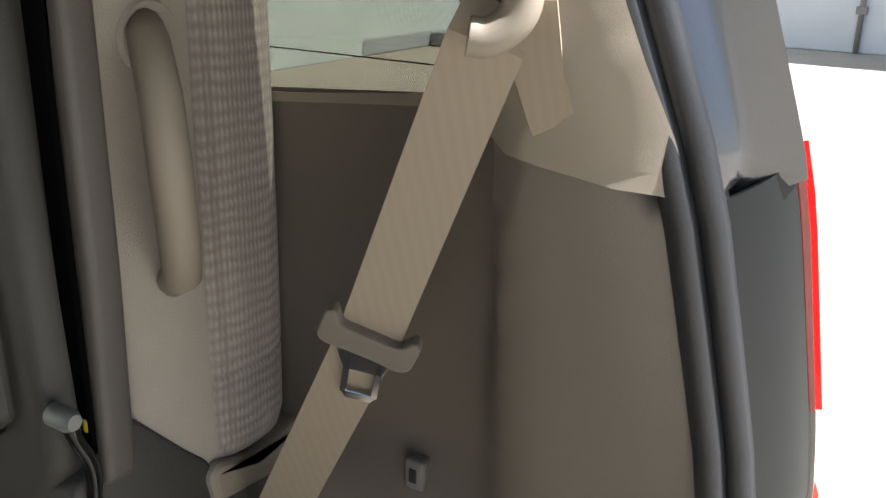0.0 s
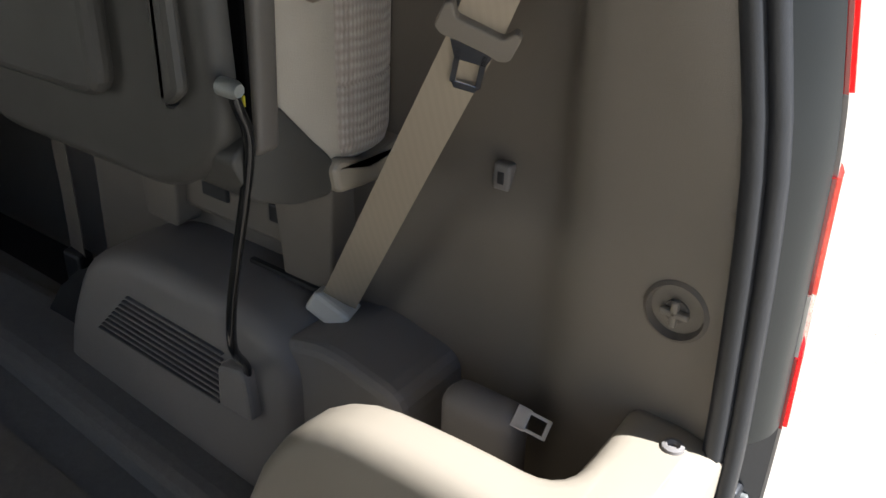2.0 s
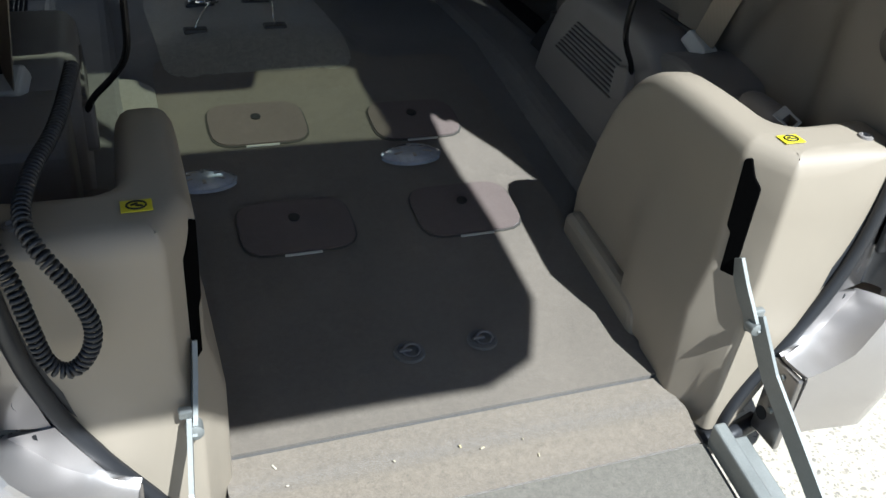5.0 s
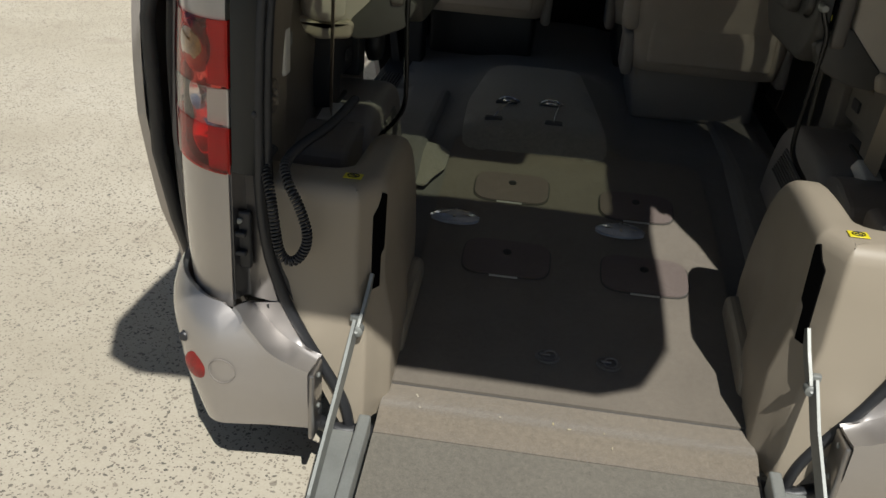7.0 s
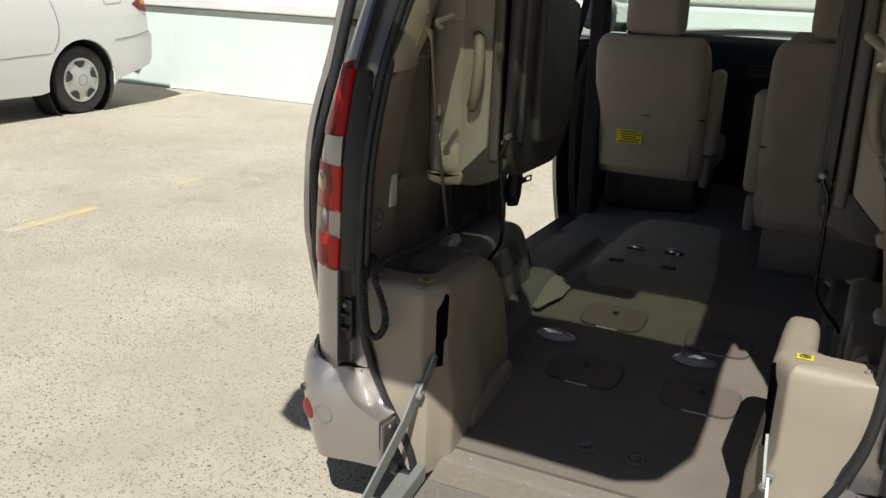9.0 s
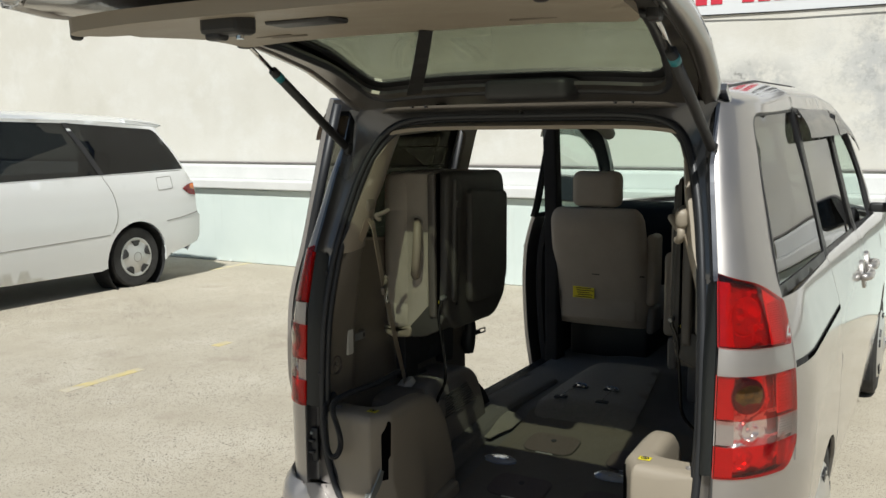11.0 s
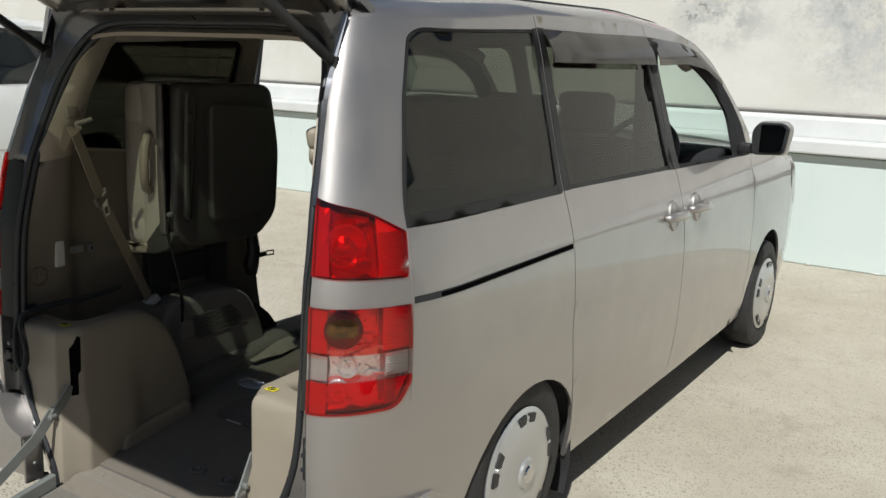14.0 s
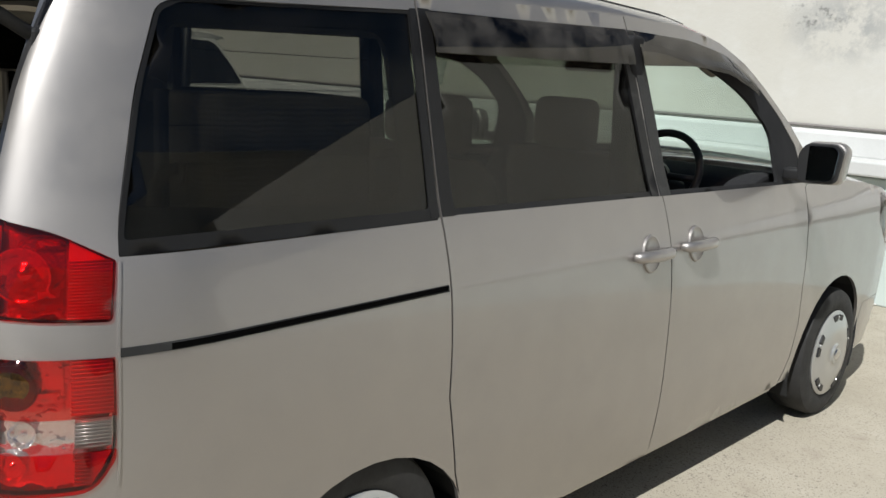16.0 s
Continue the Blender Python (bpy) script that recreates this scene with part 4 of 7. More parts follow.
def build_doors():
    for s, f in ((1, side), (-1, slid)):
        d = part("sliding_door", sided(patch(f, SLIDER, (SWIN,), 0.045, 0.018), s), PAINT, VAN, "" if s > 0 else "sliding door slid open")
        part("window_frame", sided(patch(f, SWIN, (door_glass(SWIN, 0.035),), 0.05, 0.01, -0.002), s), SATIN, d)
        part("window_glass", sided(patch(f, door_glass(SWIN, 0.028), (), 0.07, 0.004, -0.006), s), PRIVACY, d, "tinted privacy glass")
        part("pillar_band", sided(patch(f, [(0.279, 1.156), (0.325, 1.156), (0.325, 1.664), (0.279, 1.664)], (), 0.05, 0.003, 0.002), s), SATIN, d)
        part("pillar_band", sided(patch(f, [(1.252, 1.15), (1.296, 1.148), (1.2185, 1.674), (1.175, 1.674)], (), 0.05, 0.003, 0.002), s), SATIN, d)
        build_handle(1.215, 0.972, s, d, f)
        visor(s, (0.30, 1.20), (0.098, 0.108), d, f)
        if s < 0:
            inner = [(0.31, 0.26), (1.36, 0.26), (1.29, 1.13), (0.30, 1.13)]
            part("door_card", sided(patch(lambda u, z: (f(u, z)[0] - 0.06, f(u, z)[1], z), inner, (), 0.08, 0.02), s), GREYTRIM, d, "grey-brown plastic inner door trim")
            edge = [Vector(f(u, z)) - Vector((0.03, 0, 0)) for u, z in [(0.29, 1.68), (0.285, 1.3), (0.285, 0.9), (0.30, 0.62), (0.345, 0.45), (0.395, 0.24)]]
            part("door_seal", sided(tube(edge, 0.016, 8), s), RUBBER, d)
            edge = [Vector(f(u, z)) - Vector((0.03, 0, 0)) for u, z in [(1.22, 1.69), (1.29, 1.15), (1.32, 0.8), (1.375, 0.3)]]
            part("door_seal", sided(tube(edge, 0.016, 8), s), RUBBER, d)
        fd = part("front_door", sided(patch(side, FDOOR, (FWIN,), 0.045, 0.018), s), PAINT, VAN)
        part("window_frame", sided(patch(side, FWIN, (rounded([(1.365, 1.165), (2.21, 1.152), (2.20, 1.345), (2.03, 1.472), (1.84, 1.55), (1.60, 1.62), (1.285, 1.65)], [0.01, 0.02, 0.06, 0.08, 0.08, 0.06, 0.02]),), 0.05, 0.012, -0.002), s), DASH, fd)
        part("pillar_band", sided(patch(side, [(1.3055, 1.148), (1.37, 1.147), (1.29, 1.676), (1.2285, 1.676)], (), 0.05, 0.003, 0.002), s), BLACK, fd)
        if s < 0:
            part("window_glass", sided(patch(side, door_glass(FWIN, 0.035), (), 0.07, 0.004, -0.006), s), CLEAR, fd)
        part("door_card", sided(patch(lambda u, z: (side(u, z)[0] - 0.07, side(u, z)[1], z), [(1.40, 0.30), (2.40, 0.30), (2.42, 1.10), (1.34, 1.135)], (), 0.09, 0.03), s), DASH, fd)
        build_handle(1.505, 0.978, s, fd)
        visor(s, (1.25, 2.06), (0.108, 0.06), fd)
        # door mirror
        mir = part("door_mirror", sided(prism(rounded([(0.85, 1.155), (1.015, 1.165), (1.032, 1.30), (1.0, 1.33), (0.875, 1.325), (0.845, 1.28)], 0.03), "y", 2.20, 2.285, 0.03, 3), s), PAINT, fd, "silver door mirror housing")
        part("mirror_bezel", sided(prism(rounded([(0.855, 1.162), (1.01, 1.17), (1.026, 1.30), (0.998, 1.323), (0.88, 1.32), (0.85, 1.278)], 0.03), "y", 2.185, 2.2, 0.004), s), BLACK, mir)
        fc = part("mirror_face", sided(prism(rounded([(0.865, 1.172), (1.005, 1.18), (1.018, 1.295), (0.995, 1.313), (0.885, 1.31), (0.862, 1.275)], 0.03), "y", 2.176, 2.184, 0.001, 1), s), MIRROR, mir, "dark mirror glass")
        fc.data.transform(Matrix.Translation((0.95 * s, 2.2, 1.24)) @ Matrix.Rotation(radians(-9 * s), 4, "Z") @ Matrix.Translation((-0.95 * s, -2.2, -1.24)))
        part("mirror_arm", sided(box((0.82, 2.27, 1.185), (0.1, 0.06, 0.05), 0.012, 3), s), BLACK, mir)
        fe = part("front_fender", sided(patch(side, FENDER, (HLAMP,), 0.045, 0.014), s), PAINT, VAN)
        part("bumper_flank", sided(patch(side, [(3.29, 0.22), (3.66, 0.22), (3.70, 0.30), (3.72, 0.497), (3.305, 0.497), (3.278, 0.30)], (), 0.05, 0.012), s), PAINT, VAN)
        part("headlamp", sided(patch(side, HLAMP, (), 0.04, 0.03, 0.003), s), CLEARLENS, fe, "clear headlamp")
        part("headlamp_bowl", sided(patch(side, HLAMP, (), 0.06, 0.01, -0.04), s), REFLECTOR, fe)
    # rocker panels under the doors
    for s in (1, -1):
        rock = [(0.40, 0.165), (2.45, 0.205), (2.45, 0.24), (0.405, 0.20)]
        part("sill_panel", sided(patch(lambda u, z: (side(u, z)[0] - 0.024, u, z), rock, (), 0.1, 0.05), s), PAINT, VAN)


def build_roof():
    ys = lin(-0.568, -0.15, 16)[:-1] + lin(-0.15, 1.98, 34)
    xs = [math.sin(k * math.pi / 2) for k in lin(-1, 1, 48)]
    r = part("roof", grid(lambda y, x: roof_point(x, y), ys, xs, 0.012, True), PAINT, VAN)
    for x in (-0.82, 0.82):
        part("roof_seam", tube([Vector(roof_point(x, y)) + Vector((0, 0, 0.001)) for y in lin(-0.5, 1.75, 30)], 0.004, 6), BLACK, r)

    def head(y, k):
        x, yy, z = roof_point(k * 0.93, y)
        return (x, yy, z - 0.045)
    part("headliner", grid(head, lin(-0.50, 1.85, 20), lin(-1, 1, 16), 0.01, False), LINER, VAN, "light beige felt headliner")

    # windscreen, bonnet, nose
    def screen(t, k):
        y = 1.98 + (2.66 - 1.98) * t
        x, yy, z = roof_point(k, min(y, 1.98))
        e = edge_z(y)
        xe = half_width(y, e) - 0.01
        w = 1 - abs(k) ** 2.2
        return (k * xe, y + 0.20 * w + 0.12 * w * t, e + (roof_point(0, 1.98)[2] - edge_z(1.98)) * (1 - t) * w)
    part("windscreen", grid(screen, lin(0, 1, 14), lin(-1, 1, 18), 0.005, True), CLEAR, VAN, "clear windscreen")

    def bonnet(t, k):
        y = 2.66 + (3.52 - 2.66) * t
        z = interp(y, [2.6, 2.8, 3.15, 3.42, 3.55], [1.15, 1.135, 1.105, 1.065, 1.01])
        xe = half_width(y, z) - 0.015
        w = 1 - abs(k) ** 3
        return (k * xe, y + 0.22 * w, z + 0.045 * w * (1 - 0.5 * t))
    part("bonnet", grid(bonnet, lin(0, 1, 12), lin(-1, 1, 16), 0.01, True), PAINT, VAN)

    def nose(t, k):
        z = 1.01 - 0.79 * t
        y = interp(t, [0, 0.2, 0.5, 0.8, 1], [3.68, 3.80, 3.86, 3.86, 3.78])
        xe = half_width(y - 0.16, z) - 0.006
        w = 1 - abs(k) ** 3
        return (k * xe, y - 0.16 + 0.25 * w, z)
    part("front_bumper", grid(nose, lin(0, 1, 10), lin(-1, 1, 14), 0.01, True), PAINT, VAN)
    part("cowl", box((0, 2.72, 1.075), (1.3, 0.22, 0.03), 0.01), BLACK, VAN)
    # underbody tray keeps daylight out of the cabin
    part("underbody", joined(box((0, 1.25, 0.22), (1.30, 2.9, 0.06), 0.02), box((0, 3.0, 0.45), (1.1, 0.9, 0.3), 0.02)), UNDER, VAN)


def wheel(at, s):
    x, y, z = at
    w = VAN
    tyre = lathe([(-0.19, 0.20), (-0.195, 0.26), (-0.185, 0.296), (-0.16, 0.308), (-0.03, 0.308), (-0.008, 0.298), (0.004, 0.27), (0.004, 0.225), (-0.005, 0.205), (-0.012, 0.19)], (0, 0, 0), "x", 56)
    cap = lathe([(-0.03, 0.198), (0.002, 0.205), (0.008, 0.198), (0.010, 0.185), (0.018, 0.16), (0.026, 0.12), (0.028, 0.075), (0.024, 0.058), (0.026, 0.05), (0.034, 0.045), (0.036, 0.0)], (0, 0, 0), "x", 56)
    slots, lugs = [], []
    for k in range(5):
        a = 2 * math.pi * k / 5 + 0.25
        for da in (-0.17, 0.17):
            c = (0.010, 0.172 * math.cos(a + da), 0.172 * math.sin(a + da))
            b = prism(rounded([(-0.020, -0.018), (0.016, -0.024), (0.016, 0.024), (-0.020, 0.018)], 0.006), "x", -0.006, 0.008, 0.002, 1)
            bmesh.ops.transform(b, matrix=Matrix.Translation(c) @ Matrix.Rotation(a + da, 4, "X"), verts=b.verts)
            slots.append(b)
        c = (0.012, 0.176 * math.cos(a), 0.176 * math.sin(a))
        b = box((0, 0, 0), (0.016, 0.014, 0.012), 0.004)
        bmesh.ops.transform(b, matrix=Matrix.Translation(c) @ Matrix.Rotation(a, 4, "X"), verts=b.verts)
        lugs.append(b)
    for bm, m, n in ((tyre, TYRE, "wheel"), (cap, CAP, "wheel_cover"), *((b, BLACK, "cooling_slot") for b in slots), *((b, CAP, "slot_bridge") for b in lugs)):
        bmesh.ops.translate(bm, vec=at, verts=bm.verts)
        if s < 0:
            for v in bm.verts:
                v.co.x = 2 * x - v.co.x
            bmesh.ops.reverse_faces(bm, faces=bm.faces)
        ob = part(n, bm, m, w, "worn black tyre with silver plastic wheel cover" if n == "wheel" else "")
        w = ob if n == "wheel" else w
    badge = lathe([(0.035, 0.03), (0.04, 0.026), (0.041, 0.0)], at, "x", 20)
    if s > 0:
        part("cap_badge", badge, CHROME, w)
    else:
        badge.free()
    return w


def arch_liner(cy, cz, s):
    bm = bmesh.new()
    n = 20
    rows = []
    for x in (0.80, 0.55):
        rows.append([bm.verts.new((x * s, cy - 0.39 * math.cos(a), cz + 0.39 * math.sin(a))) for a in lin(-0.4, math.pi + 0.4, n)])
    for i in range(n):
        bm.faces.new((rows[0][i], rows[0][i + 1], rows[1][i + 1], rows[1][i]))
    c = bm.verts.new((0.55 * s, cy, cz))
    for i in range(n):
        bm.faces.new((rows[1][i], rows[1][i + 1], c))
    part("arch_liner", bm, UNDER, VAN)


for _s in (1, -1):
    build_shell(_s)
    for _y, _z in ((0.03, 0.22), (2.90, 0.32)):
        arch_liner(_y, _z, _s)
    for _y in (0.0, 2.925):
        wheel((0.818 * _s, _y, 0.308), _s)
build_doors()
build_roof()


# rear bumper corners, jamb and seal
def step01(x):
    x = max(0.0, min(1.0, x))
    return x * x * (3 - 2 * x)


def bumper_top(u):
    return curve(u, [-1.043, -1.007, -0.974, -0.948, -0.927, -0.911, -0.897, -0.886, -0.86], [0.341, 0.352, 0.368, 0.386, 0.407, 0.433, 0.453, 0.457, 0.457])


def bumper_skin(u, z):
    x, y, zz = side(max(u, -0.875), z)
    b = interp(z, [0.12, 0.16, 0.28, 0.38, 0.43, 0.457], [0.004, 0.030, 0.055, 0.058, 0.045, 0.016])
    k = step01((-0.40 - u) / 0.22)
    n = Vector((x - 0.5, y + 0.2, 0)).normalized()
    if u < -0.80:
        n = n.lerp(Vector((0.1, -1, 0)), min(1.0, (-0.80 - u) / 0.12)).normalized()
    if u < -0.875:
        d = -0.875 - u
        x -= d
        y += 0.04 * d
    return (x + n.x * b * k, y + n.y * b * k, zz)


def rear_y(z):
    return -0.785 + lean(z)


def seal_y(z):
    return rear_y(z) + curve(z, [0.4, 0.9, 1.1, 1.3, 1.6], [0.026, 0.035, 0.045, 0.053, 0.06])


OPEN = [(0.0, 1.630), (0.30, 1.631), (0.42, 1.618), (0.49, 1.578), (0.53, 1.49), (0.563, 1.35), (0.592, 1.15), (0.604, 0.95), (0.606, 0.75), (0.596, 0.58), (0.565, 0.47), (0.515, 0.375), (0.465, 0.295), (0.435, 0.235), (0.425, 0.18)]


def smoothed(pts, n=3):
    out = [Vector(p) for p in pts]
    for _ in range(n):
        q = [out[0]]
        for a, b in zip(out, out[1:]):
            q += [a * 0.75 + b * 0.25, a * 0.25 + b * 0.75]
        q.append(out[-1])
        out = q
    return out


def build_rear():
    loop = smoothed(OPEN, 2)
    full = [Vector((-p.x, p.y)) for p in loop[::-1]][:-1] + loop

    part("hatch_seal", tube([(p.x, seal_y(p.y) - 0.006, p.y) for p in full], 0.011, 10), RUBBER, VAN, "black rubber tailgate seal")
    part("hatch_seal", tube([(p.x * interp(p.y, [0.2, 0.36, 0.5], [0.955, 0.962, 0.984]), seal_y(p.y) + 0.010, p.y - (0.010 if p.y > 1.5 else 0)) for p in full], 0.011, 8), RUBBER, VAN)
    for s in (1, -1):
        def jamb(t, k):
            """From the seal out to the lamp's edge."""
            i = t * (len(loop) - 1)
            a = loop[int(i)].lerp(loop[min(int(i) + 1, len(loop) - 1)], i - int(i))
            z = a.y
            if z > 1.5:
                w = (a.x / 0.53)
                out = Vector((min(0.60, 0.60 * w), rear_y(1.64) - 0.01, 1.682 - 0.03 * w ** 6))
            else:
                o = side(-0.875, max(z, 0.40))
                dip = step01((z - 0.44) / 0.05) * step01((1.206 - z) / 0.008)
                out = Vector((o[0] - 0.004 * dip, o[1] + 0.024 * dip, z))
                if z < 0.46:
                    out = Vector((interp(z, [0.18, 0.3, 0.46], [0.50, 0.53, out.x]), out.y + 0.015, z))
            inn = Vector((a.x + 0.008, seal_y(z) + 0.004, z + (0.006 if z > 1.5 else 0)))
            p = inn.lerp(out, k)
            p.y += 0.012 * math.sin(math.pi * k) if z < 1.5 else 0.0
            p.y -= 0.005 * math.sin(2 * math.pi * k) if z < 1.5 else 0
            return p
        low_t = max(t for t in lin(0, 1, 200) if jamb(t, 0.5).z > 0.70)
        jb = part("hatch_jamb", sided(grid(jamb, lin(0, low_t, 150), lin(0, 1, 10), 0.012, True), s), JAMBSHADE, VAN, "tailgate jamb in body paint, its shade put into the colour")
        rows = [(t, jamb(t, 0.5).z) for t in lin(0, 1, 200)]
        at_z = lambda z: min(rows, key=lambda r: abs(r[1] - z))[0]
        part("jamb_seam", sided(tube(smoothed([jamb(at_z(z), k) + Vector((0, -0.001, 0)) for z, k in ((1.48, 0.60), (1.36, 0.62), (1.27, 0.66), (1.243, 0.70), (1.225, 0.86), (1.212, 0.97))], 2), 0.0022, 6), s), RUBBER, jb)

        def strip(z, k):
            z = 0.40 + (z - 0.40) * (0.772 + 0.030 * k) / 0.812
            o = Vector(side(-0.875, z))
            a = Vector((interp(z, [0.45, 0.6, 1.22], [0.602, 0.618, 0.610]), seal_y(z) - 0.01, z))
            p = a.lerp(o, 1.26 * k - 0.30)
            p.y += 0.011 * k - 0.004 - 0.006 * math.sin(math.pi * k)
            p.x -= 0.004 * k
            return p
        st = part("lamp_infill", sided(grid(strip, lin(0.715, 1.224, 18), lin(0, 1, 8), 0.006, False), s), GREYDARK, VAN, "dark grey plastic jamb filler beside the lamp")

        def plate(z, k):
            """The painted plate from the seal to the channel's seam."""
            w = interp(z, [0.44, 0.47, 0.58, 0.75], [0.565, 0.574, 0.600, 0.612])
            return Vector((w, seal_y(z) - 0.002, z)).lerp(Vector((interp(z, [0.44, 0.72], [0.625, 0.633]), seal_y(z) + 0.010, z)), k)

        def channel(z, k):
            """The channel's outer wall, from the seam to the panel's edge."""
            o = side(-0.875, z)
            p = plate(z, 1).lerp(Vector((o[0] + 0.001, o[1] + 0.004, z + 0.006)), k)
            p.y += 0.010 * math.sin(math.pi * k)
            return p
        part("lower_jamb", sided(grid(plate, lin(0.448, 0.716, 10), lin(0, 1, 4), 0.006, False), s), LOWJAMBSHADE, VAN, "body-painted jamb below the lamp, partly darkened for shade")
        part("jamb_channel", sided(grid(channel, lin(0.450, 0.716, 10), lin(0, 1, 6), 0.006, False), s), JAMBSHADE, VAN, "channel of the body-painted jamb, its shade put into the colour")
        part("jamb_joint", sided(tube([plate(z, 1) + Vector((0, -0.001, 0)) for z in lin(0.45, 0.71, 8)], 0.0016, 5), s), RUBBER, VAN)
        part("bumper_joint", sided(tube([plate(0.450, 0.1), plate(0.449, 1), channel(0.449, 0.5), channel(0.452, 1.0)], 0.0022, 6), s), RUBBER, VAN)
        for z in (1.17, 0.83) if s < 0 else ():
            q = strip(z, 0.12)
            part("buffer", sided(lathe([(-0.010, 0.004), (-0.008, 0.007), (0.004, 0.009)], q, "y", 14), s), RUBBER, st)
        q = channel(0.572, 0.45) + Vector((-0.003, -0.008, 0))
        latch = part("tail_catch", sided(box((q.x, q.y - 0.003, 0.572), (0.036, 0.012, 0.115), 0.014, 4), s), RUBBER, VAN, "black tailgate guide catch")
        for z in (0.588, 0.550):
            part("catch_tooth", sided(box((q.x + 0.001, q.y - 0.014, z), (0.026, 0.016, 0.010), 0.003, 2), s), RUBBER, latch)
        part("catch_bolt", sided(lathe([(-0.010, 0.003), (-0.008, 0.006), (0.004, 0.006)], (q.x + 0.002, q.y - 0.006, 0.612), "y", 12), s), STEEL, latch)
        rim = [(-1.036, 0.212), (-0.95, 0.208), (-0.85, 0.196), (-0.76, 0.184), (-0.60, 0.168), (-0.46, 0.15), (-0.385, 0.20), (-0.40, 0.30), (-0.425, 0.41), (-0.47, 0.445), (-0.60, 0.452)] + [(u, bumper_top(u)) for u in lin(-0.72, -0.88, 6) + lin(-0.884, -1.036, 18)]
        part("bumper", sided(patch(bumper_skin, rim, (), 0.025, 0.012), s), PAINT, VAN, "silver rear bumper corner")

        def shelf(t, k):
            """The bumper's upper shelf, sweeping up to the jamb."""
            u = -0.884 - 0.152 * t
            a = Vector(bumper_skin(u, bumper_top(u) - 0.001))
            x = interp(t, [0, 1], [0.625, 0.481])
            z = curve(x, [0.481, 0.536, 0.575, 0.608, 0.625], [0.351, 0.361, 0.380, 0.415, 0.446])
            b = Vector((x, interp(x, [0.48, 0.625], [-0.788, -0.752]), z))
            p = a.lerp(b, k)
            p.y += 0.012 * math.sin(math.pi * k)
            p.z -= 0.004 * math.sin(math.pi * k)
            return p
        def ledge(t, k):
            """The flat between the shelf and the seal."""
            x = interp(t, [0, 1], [0.625, 0.481])
            z = curve(x, [0.481, 0.536, 0.575, 0.608, 0.625], [0.351, 0.361, 0.380, 0.415, 0.446])
            a = Vector((x, interp(x, [0.48, 0.625], [-0.788, -0.752]), z))
            z2 = interp(t, [0, 0.25, 0.6, 1], [0.452, 0.43, 0.383, 0.335])
            b = Vector((interp(z2, [0.235, 0.295, 0.375, 0.47, 0.5], [0.45, 0.479, 0.527, 0.573, 0.58]), seal_y(z2) - 0.006, z2))
            return a.lerp(b, k)
        part("bumper_ledge", sided(grid(ledge, lin(0, 1, 16), lin(0, 1, 5), 0.006, False), s), PAINT, VAN)
        sh = part("bumper_shelf", sided(grid(shelf, lin(0, 1, 20), lin(0, 1, 8), 0.008, False), s), PAINT, VAN)
        for at in (ledge(0.06, 0.55),):
            part("clip", sided(lathe([(-0.006, 0.005), (-0.003, 0.008), (0.004, 0.008)], at, "y", 14), s), RUBBER, sh)
        part("end_bracket", sided(box((0.486, -0.806, 0.268), (0.012, 0.064, 0.148), 0.004), s), LOWJAMBSHADE, VAN, "body-painted bumper end flange, partly darkened for shade")
        part("bracket_hole", sided(lathe([(-0.001, 0.012), (0.001, 0.012)], (0.4795, -0.79, 0.235), "x", 16), s), UNDER, VAN)
        part("jamb_plug", sided(lathe([(0.0, 0.010), (-0.002, 0.012), (0.004, 0.014)], (0.594, seal_y(0.485), 0.485), "y", 20), s), JAMBSHADE, VAN)
        for z in (0.20, 0.27):
            part("bracket_bolt", sided(lathe([(-0.003, 0.004), (0.0, 0.006), (0.004, 0.004)], (0.4795, -0.806, z + 0.055), "x", 12), s), STEEL, VAN)
        rp = Vector(bumper_skin(min(lin(-0.85, -0.5, 70), key=lambda u: abs(bumper_skin(u, 0.325)[0] - 0.712)), 0.325))
        n = Vector((rp.x - 0.55, rp.y + 0.45, 0)).normalized()
        bm = lathe([(-0.012, 0.028), (0.001, 0.028), (0.003, 0.023), (0.005, 0.0)], (0, 0, 0), "z", 24)
        bmesh.ops.transform(bm, matrix=Matrix.Translation(rp) @ n.to_track_quat("Z", "Y").to_matrix().to_4x4(), verts=bm.verts)
        if s < 0:
            on = lambda x, z: Vector(bumper_skin(min(lin(-0.97, -0.5, 120), key=lambda u: abs(bumper_skin(u, z)[0] - x)), z))
            ring = [on(0.652 + 0.026 * math.cos(a), 0.333 + 0.026 * math.sin(a)) + Vector((0.002, -0.003, 0)) for a in lin(0, 2 * math.pi, 24)[:-1]]
            part("towing_cover_gap", sided(tube(ring, 0.0008, 5, True), s), GREYTRIM, VAN)
            sp = on(0.742, 0.372)
            part("parking_sensor", sided(lathe([(-0.008, 0.0), (-0.007, 0.007), (-0.004, 0.010), (0.012, 0.010)], sp, "y", 16), s), RUBBER, VAN)
        part("bumper_reflector", sided(bm, s), DEEPRED, VAN, "round red bumper reflector")
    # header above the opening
    part("hatch_header", grid(lambda x, k: (x, rear_y(1.64) + 0.015 + 0.06 * k, 1.688 - 0.035 * k), lin(-0.60, 0.60, 16), lin(0, 1, 4), 0.02, True), JAMBSHADE, VAN)
    part("rear_trim_top", grid(lambda x, k: (x, -0.50 + 0.05 * k, 1.620 + 0.02 * k - 0.03 * abs(x / 0.52) ** 6), lin(-0.52, 0.52, 24), lin(-1, 1, 4), 0.012), BEIGE, VAN, "beige plastic header trim")


build_rear()


